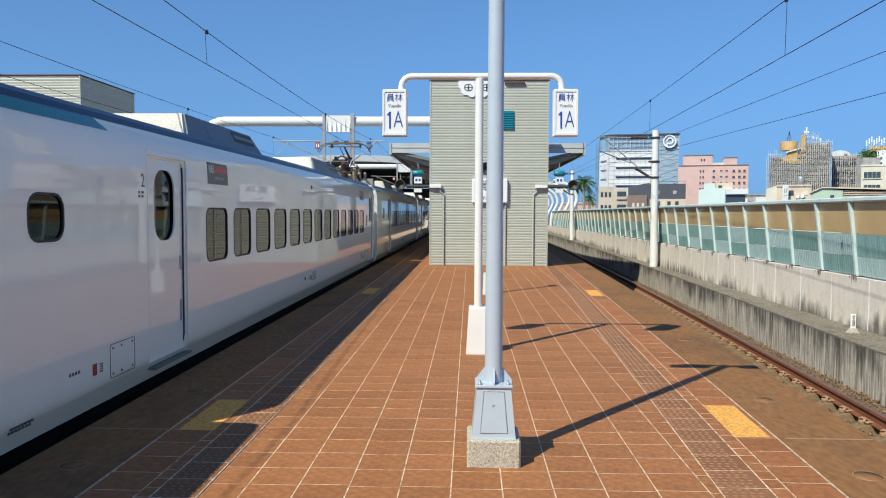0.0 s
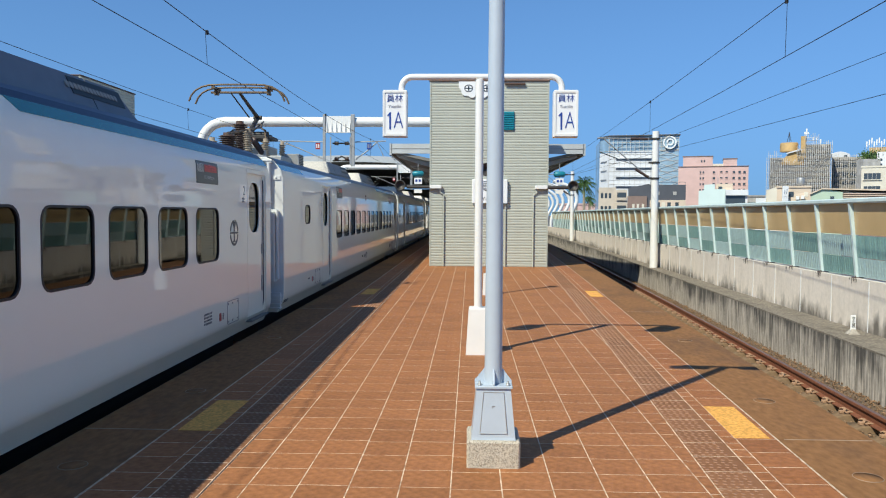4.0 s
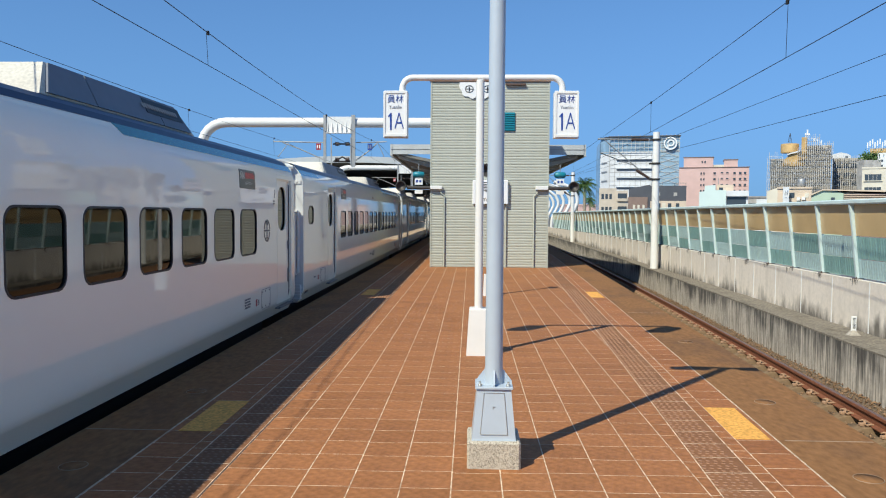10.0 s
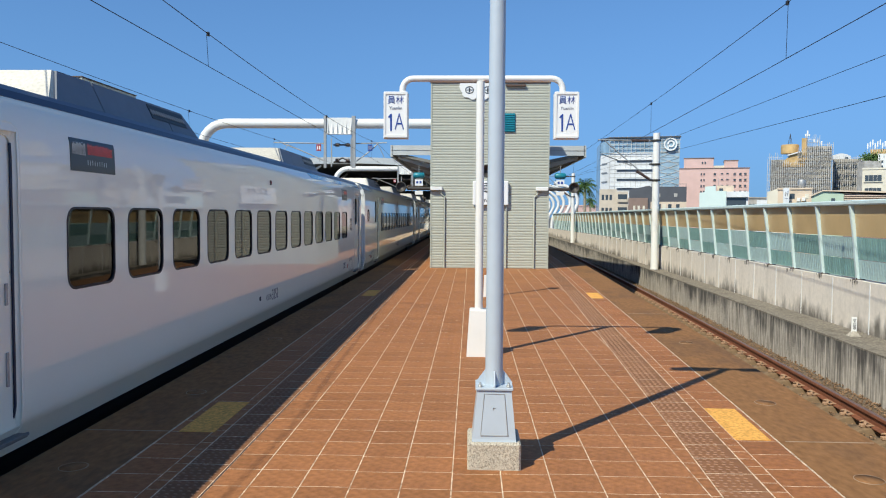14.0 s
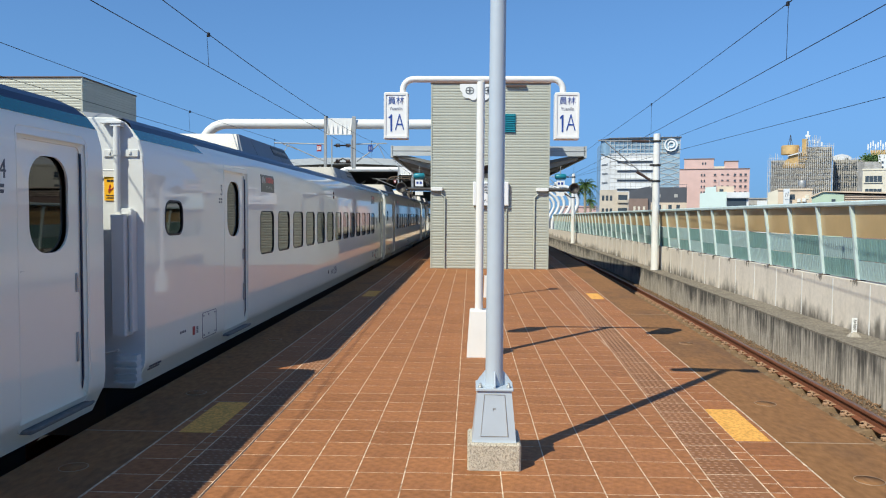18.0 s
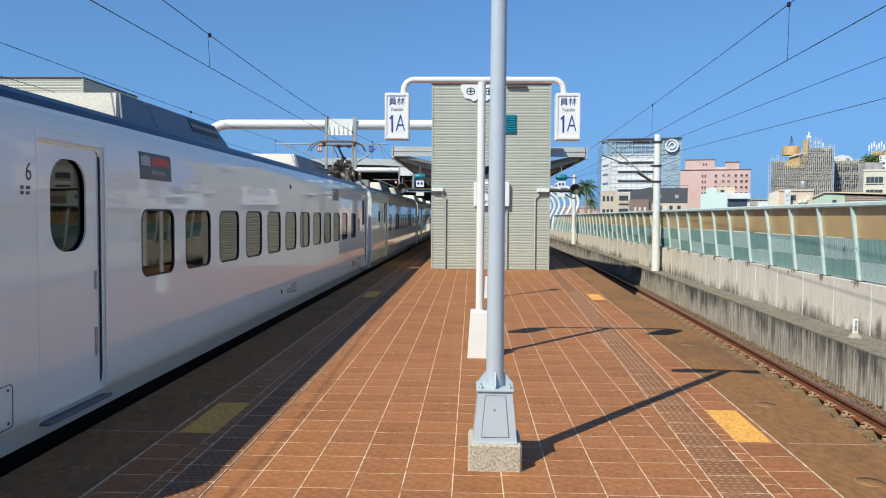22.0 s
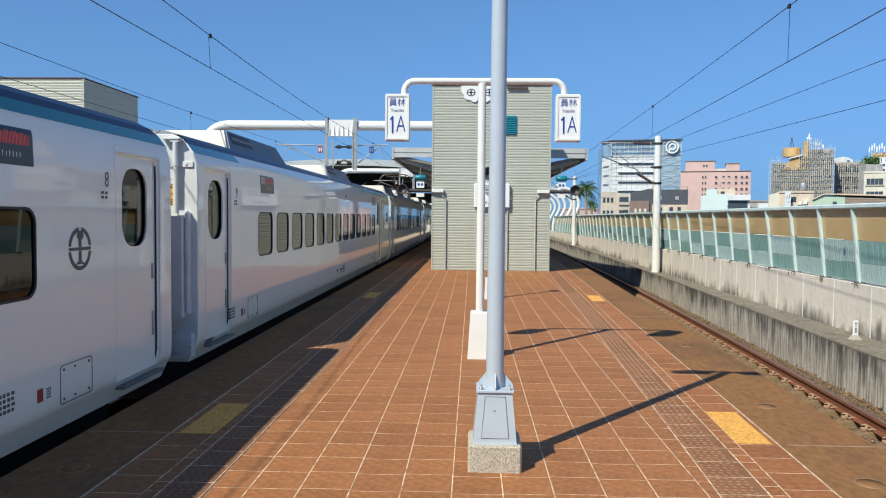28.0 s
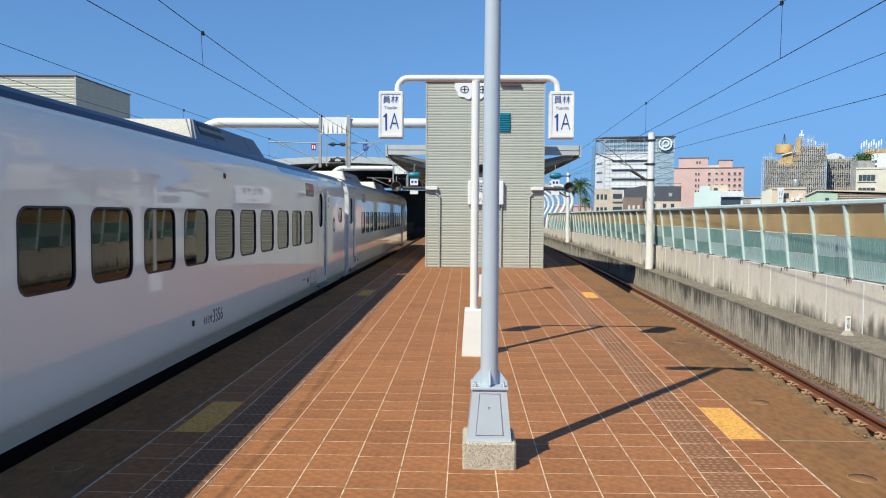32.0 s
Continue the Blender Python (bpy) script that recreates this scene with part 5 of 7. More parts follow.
arm = [(x + 0.02, y, z) for x, y, z in arm]
part("cross_arm", Geo().tube(arm, 0.036, 12), WHITE_STEEL, post)
for x in (-0.952, 0.962):
    box_ = part("sign_box", Geo().box(-0.137, 0.137, -0.075, 0.075, -0.52, 0.0, 0.012), SIGN_WHITE, post, "white platform number light box", at=(x, 0, 2.985))
    part("rim", Geo().frame_ring(rounded(-0.133, 0.133, -0.512, -0.008, 0.012, 2), rounded(-0.112, 0.112, -0.488, -0.032, 0.008, 2), "y", -0.084, -0.074), WHITE_STEEL, box_)
    lettering("name", "員林", 0.095, SIGN_BLUE, box_, (0, -0.0775, -0.10), (90, 0, 0), thick=0.002, slim=0.0008)
    lettering("name_latin", "Yuanlin", 0.05, SIGN_GREY, box_, (0, -0.0775, -0.185), (90, 0, 0), thick=0.002)
    lettering("platform_letter", "A", 0.27, SIGN_BLUE, box_, (0.042, -0.0775, -0.345), (90, 0, 0), thick=0.002, wide=0.62, slim=0.004)
    part("platform_number", Geo().slab([(-0.060, -0.44), (-0.042, -0.44), (-0.042, -0.25), (-0.055, -0.25), (-0.085, -0.285), (-0.075, -0.297), (-0.062, -0.283)], "y", -0.0795, -0.0755), SIGN_BLUE, box_)

# ---- near pole on its granite block ----
pole = thing("lamp_pole", (0.16, 4.80, 0), "pale blue steel lamp pole on a speckled granite block", "lamp post")
GRANITE = surface("granite_chips", (0.50, 0.45, 0.37), 0.85, grain=0.1, scale=10, bump=0.6, bump_scale=70)
n_, k_ = GRANITE.node_tree.nodes, GRANITE.node_tree.links
vo, tc, cr = n_.new("ShaderNodeTexVoronoi"), n_.new("ShaderNodeTexCoord"), n_.new("ShaderNodeValToRGB")
vo.inputs["Scale"].default_value = 180
k_.new(tc.outputs["Object"], vo.inputs["Vector"])
k_.new(vo.outputs["Color"], cr.inputs[0])
cr.color_ramp.elements[0].color, cr.color_ramp.elements[0].position = (0.17, 0.145, 0.115, 1), 0.05
cr.color_ramp.elements[1].color, cr.color_ramp.elements[1].position = (0.58, 0.52, 0.42, 1), 0.6
k_.new(cr.outputs[0], n_["Principled BSDF"].inputs["Base Color"])
part("block", Geo().box(-0.17, 0.17, -0.12, 0.22, 0, 0.175, 0.012), GRANITE, pole, "speckled exposed-chip granite block")
part("pedestal", Geo().rings([[(-0.142, -0.095, 0.17), (0.142, -0.095, 0.17), (0.142, 0.19, 0.17), (-0.142, 0.19, 0.17)], [(-0.138, -0.09, 0.19), (0.138, -0.09, 0.19), (0.138, 0.185, 0.19), (-0.138, 0.185, 0.19)], [(-0.108, -0.062, 0.50), (0.108, -0.062, 0.50), (0.108, 0.158, 0.50), (-0.108, 0.158, 0.50)]]), POLE_BLUE, pole, "pale blue tapered steel pedestal")


def on_front(x, z, d):
    t = (z - 0.19) / 0.31
    return (x, -0.09 + 0.028 * t - d, z)


g = Geo()
outl = [(-0.086, 0.215), (0.086, 0.215), (0.064, 0.475), (-0.064, 0.475)]
g.rings([[on_front(x, z, 0.0) for x, z in outl], [on_front(x, z, 0.0025) for x, z in outl]])
dr = part("access_door", g, POLE_BLUE, pole, "bolted access plate")
g = Geo()
for a, b in zip(outl, outl[1:] + outl[:1]):
    g.tube([on_front(*a, 0.004), on_front(*b, 0.002)], 0.0025, 5)
part("gap", g, GREY_STEEL, dr)
part("lock", Geo().box(-0.009, 0.007, -0.0785, -0.070, 0.387, 0.390).box(-0.009, -0.006, -0.0785, -0.070, 0.374, 0.390), GREY_STEEL, dr)
fl = part("flange", Geo().box(-0.12, 0.12, -0.075, 0.17, 0.50, 0.515, 0.004), POLE_BLUE, pole)
for x in (-0.09, 0.09):
    for y in (-0.05, 0.145):
        part("bolt", Geo().lathe(x, y, 0.515, [(0.013, 0), (0.013, 0.014), (0.007, 0.014), (0.007, 0.03)], 8), GREY_STEEL, fl)
for a in range(0, 360, 90):
    c, s = math.cos(radians(a)), math.sin(radians(a))
    q = [(0.05, 0.515), (0.118, 0.515), (0.118, 0.53), (0.05, 0.62)]
    part("gusset", Geo().rings([[(c * r - s * d, s * r + c * d + 0.045, z) for r, z in q] for d in (-0.005, 0.005)]), POLE_BLUE, fl)
part("shaft", Geo().tube([(0, 0.045, 0.51), (0, 0.045, 1.9), (0.005, 0.045, 4.15)], [0.058, 0.053, 0.049], 28), POLE_BLUE, pole)
hd = part("lamp_arm", Geo().tube([(-0.42, 0.09, 4.17), (0.42, 0.0, 4.17)], 0.03, 10), POLE_BLUE, pole)
for x in (-0.35, 0.35):
    part("lamp_head", Geo().box(x - 0.20, x + 0.20, -0.03, 0.10, 4.10, 4.17, 0.02), WHITE_STEEL, hd)

# ---- small post behind the sign post ----
bp = thing("speaker_post", (0.36, 14.75, 0), "white steel post with a dark loudspeaker cluster", "post")
part("foot", Geo().rings([[(-0.10, -0.10, 0), (0.10, -0.10, 0), (0.10, 0.10, 0), (-0.10, 0.10, 0)], [(-0.085, -0.085, 0.42), (0.085, -0.085, 0.42), (0.085, 0.085, 0.42), (-0.085, 0.085, 0.42)]]), WHITE_STEEL, bp)
part("pole", Geo().tube([(0, 0, 0.4), (0, 0, 2.6)], 0.04, 12), WHITE_STEEL, bp)
part("loudspeaker", Geo().lathe(-0.05, -0.10, 2.45, [(0.04, 0.2), (0.06, 0.1), (0.13, -0.05), (0.12, -0.05), (0.02, 0.05)], 16, "y"), DARK_STEEL, bp, "dark horn loudspeaker")

# ---- overhead line ----
def wire(name, pts, r, label):
    return tagged(new(name, Geo().tube(pts, r, 6).mesh(name, WIRE)), label, "wire", "overhead wires")


def catenary(cx, ys, span0, zc, zm_sup, zm_mid, drop0, step=8.6):
    """Contact wire, sagging messenger wire and droppers over one track."""
    y0, y1 = ys
    cw = wire("contact_wire", [(cx(y), y, zc) for y in steps(y0, y1, 6)], 0.006, "dark copper contact wire over the track")
    def zm(y):
        t = ((y - span0) / 33.0) % 1.0
        return zm_mid + (zm_sup - zm_mid) * (2 * t - 1) ** 2
    wire("messenger_wire", [(cx(y), y, zm(y)) for y in steps(y0, y1, 2)], 0.0065, "dark messenger wire over the track")
    y = drop0
    while y < y1:
        if y > y0:
            d = tagged(new("dropper", Geo().tube([(cx(y), y, zc), (cx(y) - 0.01, y - 0.05, zm(y) - 0.02)], 0.0042, 5).mesh("dropper", WIRE)), "thin dropper wire between contact and messenger wires", "wire", "droppers")
            part("clamp", Geo().box(cx(y) - 0.02, cx(y) + 0.02, y - 0.03, y + 0.03, zm(y) - 0.035, zm(y) + 0.03, 0.008), WIRE, d)
        y += step


catenary(lambda y: LC, (-20, 120), 2.0, 4.0, 4.85, 4.47, 12.25, 10.1)
catenary(lambda y: LC - 4.0, (-20, 120), 0.0, 4.0, 4.75, 4.58, 12.0 + 10.0, 9.6)
RTC = lambda y: edge_x(y) + 1.55
catenary(RTC, (-20, 62), -4.0, 4.0, 4.86, 4.84, 11.7, 10.4)
wire("feeder_wire", [(8.42, -20, 4.99), (7.58, 56, 4.49)], 0.0062, "dark feeder wire beside the track")
wire("feeder_wire", [(8.42, -20, 3.53), (7.58, 56, 4.46)], 0.0062, "dark feeder wire beside the track")


def mast(x, y, top):
    m = thing("catenary_mast", (x, y, -0.45), "white round concrete catenary mast with a bracket arm", "mast", "catenary masts")
    part("shaft", Geo().tube([(0, 0, 0), (0, 0, top + 0.45)], [0.145, 0.128], 18), WHITE_STEEL, m)
    zz = lambda z: z + 0.45
    for z in (4.45, 3.55, 2.95):
        part("clamp", Geo().lathe(0, 0, zz(z) - 0.03, [(0.135, 0), (0.16, 0), (0.16, 0.07), (0.135, 0.07)], 16).box(-0.25, -0.13, -0.05, 0.05, zz(z) - 0.03, zz(z) + 0.04), DARK_STEEL, m)
    reach = RTC(y) - x
    st = part("strut", Geo().tube([(-0.2, 0, zz(2.95)), (reach - 0.35, 0, zz(4.45))], 0.022, 8), GREY_STEEL, m, "grey diagonal bracket tube")
    part("insulator", Geo().tube([(-0.25, 0, zz(3.0)), (-0.75, 0, zz(3.3))], 0.05, 10), INSUL_BROWN, st, "brown ribbed insulator")
    tp = part("top_tube", Geo().tube([(-0.2, 0, zz(4.45)), (reach - 0.6, 0, zz(4.48))], 0.025, 8), GREY_STEEL, m)
    part("insulator", Geo().tube([(-0.3, 0, zz(4.45)), (-0.95, 0, zz(4.46))], 0.05, 10), INSUL_BROWN, tp)
    part("steady_arm", Geo().tube([(-0.9, 0, zz(3.5)), (reach - 0.5, 0, zz(3.95)), (reach, 0, zz(3.98))], 0.018, 6), GREY_STEEL, m)
    return m


mast(7.04, 29.0, 4.74)
mast(7.55, 56.0, 4.7)


def gantry(y, far=False):
    """White tube portal over the left tracks with hanging cantilever frames."""
    p = thing("catenary_gantry", (-11.9, y, -1.25), "large white steel tube portal over the tracks", "gantry", "catenary gantries")
    def at(x, z):
        return (x + 11.9, 0, z + 1.25)
    bend = [at(-11.9 + 1.1 * (1 - math.cos(radians(a))), 4.45 + 1.1 * math.sin(radians(a))) for a in range(0, 91, 15)]
    part("tube", Geo().tube([at(-11.9, -1.25)] + bend + [at(1.0, 5.55)], 0.215, 20), WHITE_STEEL, p)
    for x, half in ((-6.37, 0.06), (-5.12, 0.085)):
        part("hanger", Geo().box(x + 11.9 - half, x + 11.9 + half, -0.30, -0.22, 3.6 + 1.25, 5.85 + 1.25, 0.01), GREY_STEEL, p)
    pl = part("bracket_plate", Geo().box(-6.31 + 11.9, -5.20 + 11.9, -0.24, -0.22, 5.08 + 1.25, 5.78 + 1.25), WHITE_STEEL, p, "white ribbed bracket plate")
    part("plate_flange", Geo().box(-6.31 + 11.9, -5.20 + 11.9, -0.36, -0.20, 5.05 + 1.25, 5.08 + 1.25), WHITE_STEEL, pl)
    for i in range(6):
        x = -6.25 + 11.9 + 0.2 * i
        part("stiffener", Geo().rings([[(x - 0.012, -0.36, 6.33), (x + 0.012, -0.36, 6.33), (x + 0.012, -0.24, 6.33), (x - 0.012, -0.24, 6.33)], [(x - 0.012, -0.25, 6.78), (x + 0.012, -0.25, 6.78), (x + 0.012, -0.24, 6.78), (x - 0.012, -0.24, 6.78)]]), WHITE_STEEL, pl)
    for x in (-6.08, -5.22):
        part("drop_post", Geo().box(x + 11.9 - 0.025, x + 11.9 + 0.025, -0.33, -0.28, 4.9, 6.12), GREY_STEEL, p)
    for z in (4.62, 3.86):
        tie = part("cross_tie", Geo().tube([at(-6.05, z), at(-5.25, z)], 0.035, 6), DARK_STEEL, p)
        for x in (-5.95, -5.5):
            part("insulator", Geo().tube([at(x + 0.16 * i / 8, z + (0.08 if z < 4 else 0)) for i in range(9)], [0.05 if i % 2 else 0.10 for i in range(9)], 10), INSUL_BROWN, tie, "dark ribbed insulator")
    part("cross_tie", Geo().tube([at(-6.05, 3.85), at(-5.65, 4.05), at(-5.25, 3.85)], 0.035, 6), DARK_STEEL, p)
    for x0, x1, nm in ((-6.4, -8.7, RED_PAINT), (-5.05, -3.7, SIGN_BLUE)):
        c = part("cantilever", Geo().tube([at(x0, 4.68), at(x1, 4.72)], 0.025, 6).tube([at(x0, 3.9), at((x0 + x1) / 2, 4.4), at(x1 + 0.4 * (1 if x1 < x0 else -1), 4.68)], 0.025, 6).tube([at(x1 + (0.7 if x1 < x0 else -0.4), 4.7), at(x1 + (0.2 if x1 < x0 else -0.1), 4.05)], 0.015, 6), GREY_STEEL, p)
        sx = -6.68 if x1 < x0 else -4.42
        plate = part("span_plate", Geo().box(sx + 11.9 - 0.10, sx + 11.9 + 0.10, -0.12, -0.08, 5.60, 5.88), nm, c, "small coloured span plate")
        part("plate_marks", Geo().box(sx + 11.9 - 0.07, sx + 11.9 - 0.02, -0.124, -0.12, 5.66, 5.82).box(sx + 11.9 + 0.02, sx + 11.9 + 0.07, -0.124, -0.12, 5.66, 5.82), SIGN_WHITE if nm is RED_PAINT else SIGN_GREY, plate, kind="stuff")
    return p


gantry(33.0)
gantry(66.0)

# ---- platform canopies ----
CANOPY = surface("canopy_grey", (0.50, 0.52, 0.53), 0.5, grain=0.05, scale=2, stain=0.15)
# Warm grey underside, darkened: shade below the canopy is put into the colour.
CANOPY_SHADED = surface("canopy_underside", (0.20, 0.195, 0.18), 0.7, grain=0.08, scale=2)


def canopy(cx, half, y0, y1, zmid, zout, label, left_h=None):
    c = thing("platform_canopy", (cx, y0, 0), label, "canopy", "platform canopies")
    L_ = y1 - y0
    for s in (-1, 1):
        part("roof_wing", Geo().rings([[(0, yy, zmid), (s * half, yy, zout), (s * half, yy, zout + 0.10), (0, yy, zmid + 0.12)] for yy in (0.0, L_)]), CANOPY_SHADED, c)
        part("fascia", Geo().box(*sorted((s * half - s * 0.02, s * half + s * 0.06)), -0.06, L_, zout - 0.08, zout + 0.34), CANOPY, c, "pale grey metal canopy edge")
        part("end_fascia", Geo().rings([[(s * 0.2, yy, zout - 0.02), (s * half, yy, zout - 0.02), (s * half, yy, zout + 0.33), (s * 0.2, yy, zout + 0.33)] for yy in (-0.06, 0.0)]), CANOPY, c)
        part("end_seam", Geo().box(*sorted((s * 0.2, s * (half + 0.03))), -0.075, -0.06, zout + 0.15, zout + 0.17), GREY_STEEL, c)
        for i in range(int(L_ / 6)):
            yy = 0.5 + 6 * i
            part("rafter", Geo().rings([[(0, yy + d, zmid - 0.35), (s * half * 0.95, yy + d, zout - 0.12), (s * half * 0.95, yy + d, zout), (0, yy + d, zmid)] for d in (-0.08, 0.08)]), CANOPY, c)
    for i in range(int(L_ / 12)):
        part("column", Geo().tube([(0, 2 + 12 * i, 0), (0, 2 + 12 * i, zmid)], 0.16, 12), CANOPY, c)
    return c


canopy(0.6, 3.45, 27.2, 110, 3.0, 3.75, "grey gull-wing platform canopy behind the lift tower")
setting("far_platform", Geo().box(-18.5, LC - 4.0 - 1.55, -40, 150, -1.3, 0.0), EDGE_CONC, "brown concrete platform across the tracks", "platform")
canopy(-14.5, 4.2, 36.0, 120, 3.2, 4.0, "grey gull-wing canopy over the far platform")

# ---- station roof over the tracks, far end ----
# Dark brown-grey that stands in for the shade under the station roof.
ROOF_SHADE = surface("roof_underside", (0.12, 0.112, 0.10), 0.8, grain=0.1, scale=1)
hall_roof = thing("station_roof", (-12.0, 74, 0), "wide grey curved station roof over the tracks", "roof")
part("roof_sheet", Geo().rings([[(11.2 * u, yy, 5.75 + 0.8 * (1 - u * u) + d) for u, d in [(i / 8 - 1, 0.0) for i in range(17)] + [(1 - i / 8, 0.62) for i in range(17)]] for yy in (0.0, 70.0)]), CANOPY, hall_roof)
# Sheet hung below the roof with the shade in its colour.
part("ceiling_sheet", Geo().rings([[(11.0 * u, yy, 5.70 + 0.8 * (1 - u * u) + d) for u, d in [(i / 8 - 1, 0.0) for i in range(17)] + [(1 - i / 8, 0.03) for i in range(17)]] for yy in (0.3, 69.7)]), ROOF_SHADE, hall_roof)
# Walls added to close the space and keep it dark under the roof.
part("end_wall", Geo().box(-11.2, 11.2, 69.5, 70, -1.25, 6.0), ROOF_SHADE, hall_roof)
part("side_wall", Geo().box(-11.4, -11.1, 0, 70, -1.25, 6.0), ROOF_SHADE, hall_roof)
for i in range(5):
    for x in (-10.6, 10.6):
        part("column", Geo().tube([(x, 1 + 16 * i, -1.25), (x, 1 + 16 * i, 6.0)], 0.25, 10), WHITE_STEEL, hall_roof)
    part("brace", Geo().tube([(-6.0, 1 + 16 * i, 4.2), (-3.0, 1 + 16 * i, 6.4)], 0.12, 8), WHITE_STEEL, hall_roof)

# ---- station building edge: white curved ribs beyond the barrier ----
hall = thing("station_hall", (8.95, 69, 0), "white curved steel ribs along the station hall", "station")
for i in range(6):
    y = 0.0 + 6.0 * i
    part("rib", Geo().tube([(x + 0.02 * y, y, z) for x, z in ((0.0, -1.2), (0.05, 0.8), (0.2, 1.5), (0.55, 2.1), (0.78, 2.65), (0.74, 3.15), (0.42, 3.7), (-0.25, 4.2), (-1.4, 4.5))], 0.17, 10), WHITE_STEEL, hall)

# ---- city ----
def city_block(name, label, cat, x0, x1, y0, y1, z1, material, floors=0, bays=0, win=None, side_bays=0, z_lo=None, inset=0.15, roof=None, win_h=0.5, win_w=0.6, ztop_gap=0.8):
    b = thing(name, ((x0 + x1) / 2, (y0 + y1) / 2, -9.5), label, cat, "city buildings")
    w, d, h = (x1 - x0) / 2, (y1 - y0) / 2, z1 + 9.5
    part("wall", Geo().box(-w, w, -d, d, 0, h), material, b)
    part("roof", Geo().box(-w - 0.3, w + 0.3, -d - 0.3, d + 0.3, h, h + 0.6), roof or material, b)
    if floors:
        fh = (h - ztop_gap) / floors
        fw, ww = 2 * w / bays, 2 * w / bays * win_w
        me = Geo().box(-ww / 2, ww / 2, -0.06, 0.04, 0, fh * win_h).mesh("window", win)
        fr = Geo().box(-ww / 2 - 0.12, ww / 2 + 0.12, -0.16, 0.02, -0.18, -0.02).mesh("sill", material)
        for f in range(floors):
            z = fh * (f + 0.3)
            if z + fh < 6:
                continue
            for i in range(bays):
                wn_ = part("window", me, None, b, at=(-w + fw * (i + 0.5), -d, z))
                part("sill", fr, None, wn_)
        if side_bays:
            sw = 2 * d / side_bays
            ms = Geo().box(-0.06, 0.06, -sw * 0.3, sw * 0.3, 0, fh * win_h).mesh("window", win)
            for f in range(floors):
                z = fh * (f + 0.3)
                if z + fh < 6:
                    continue
                for i in range(side_bays):
                    part("window", ms, None, b, at=(-w, -d + sw * (i + 0.5), z))
    return b


FIRST = cam_pose(2.14, -2.838, 0.25).to_3x3()


def px(x, y, d):
    """Place d metres ahead on a bearing x and rise y of the opening view."""
    v = FIRST @ Vector(((x - 784) / 1330, (441 - y) / 1330, -1))
    return (v.x / v.y * d, d, 1.615 + v.z / v.y * d)


B_WHITE = surface("render_white", (0.72, 0.73, 0.74), 0.7, grain=0.05, scale=0.4, stain=0.2, stain_scale=0.15)
B_GLASS = surface("curtain_glass", (0.26, 0.38, 0.50), 0.25, grain=0.2, scale=0.3)
B_NET = surface("glass_lattice", (0.30, 0.42, 0.52), 0.4, grain=0.12, scale=0.5)
B_PINK = surface("render_pink", (0.66, 0.46, 0.42), 0.8, grain=0.06, scale=0.3, stain=0.2, stain_scale=0.1, dirt=(0.4, 0.26, 0.24))
B_BEIGE = surface("tile_beige", (0.60, 0.52, 0.42), 0.8, grain=0.08, scale=0.5, stain=0.3, stain_scale=0.2)
B_TAN = surface("render_tan", (0.64, 0.52, 0.40), 0.8, grain=0.06, scale=0.4, stain=0.2, stain_scale=0.3)
B_DARK = surface("cladding_dark", (0.075, 0.08, 0.095), 0.6, grain=0.1, scale=0.5)
B_BROWN = surface("brick_brown", (0.24, 0.17, 0.14), 0.8, grain=0.1, scale=0.6)
B_GREY = surface("scaffold_grey", (0.46, 0.44, 0.41), 0.85, grain=0.2, scale=0.5, stain=0.4, stain_scale=0.3)
B_OCHRE = surface("ochre_tower", (0.50, 0.34, 0.15), 0.8, grain=0.15, scale=0.5, stain=0.3, stain_scale=0.4)
B_SHELL = surface("bare_render", (0.38, 0.35, 0.31), 0.85, grain=0.2, scale=0.5, stain=0.5, stain_scale=0.3)
B_DARKGREEN = surface("green_rooftile", (0.05, 0.10, 0.08), 0.6, grain=0.15, scale=1.0)
B_GREEN = surface("green_shed", (0.45, 0.56, 0.43), 0.6, grain=0.08, scale=0.5)
B_BAND = surface("window_band", (0.20, 0.21, 0.225), 0.3)
B_WIN = surface("far_window", (0.06, 0.075, 0.09), 0.15)
B_SCAF = surface("scaffold_pipe", (0.60, 0.57, 0.53), 0.6)
B_PIPE = surface("scaffold_tube", (0.60, 0.585, 0.56), 0.6, grain=0.2, scale=2)
B_DECK = surface("scaffold_board", (0.36, 0.335, 0.30), 0.8, grain=0.25, scale=1.5)

B_CREAM = surface("render_cream", (0.68, 0.63, 0.52), 0.8, grain=0.06, scale=0.4, stain=0.2, stain_scale=0.3)
B_MINT = surface("render_mint", (0.62, 0.73, 0.70), 0.7, grain=0.05, scale=0.4, stain=0.15, stain_scale=0.2)


def ring_of(r, n, cx, cz):
    return [(cx + r * math.cos(2 * math.pi * i / n), cz + r * math.sin(2 * math.pi * i / n)) for i in range(n)]


# white office block with a glass crown and a lattice front
D = 250
x0, x1 = px(1079, 330, D)[0], px(1202, 330, D)[0]
cx_ = (x0 + x1) / 2
TILT = math.atan2(cx_, D)
w_ = (x1 - x0) / 2 * math.cos(TILT)


def oz(y):
    return px(1250, y, D)[2] + 9.5


def facing(name, back, label, category):
    """Building whose front, at distance D, is turned square to the line of sight; returns it and that turn."""
    a = math.atan2(cx_, D)
    ob = thing(name, (cx_ + back * math.sin(a), D + back * math.cos(a), -9.5), label, category, "city buildings")
    ob.rotation_euler[2] = -a
    return ob, a


def ox(x, back=0.0):
    return (px(x, 330, D)[0] - cx_) * math.cos(TILT) * (1 + back * math.cos(TILT) / D)


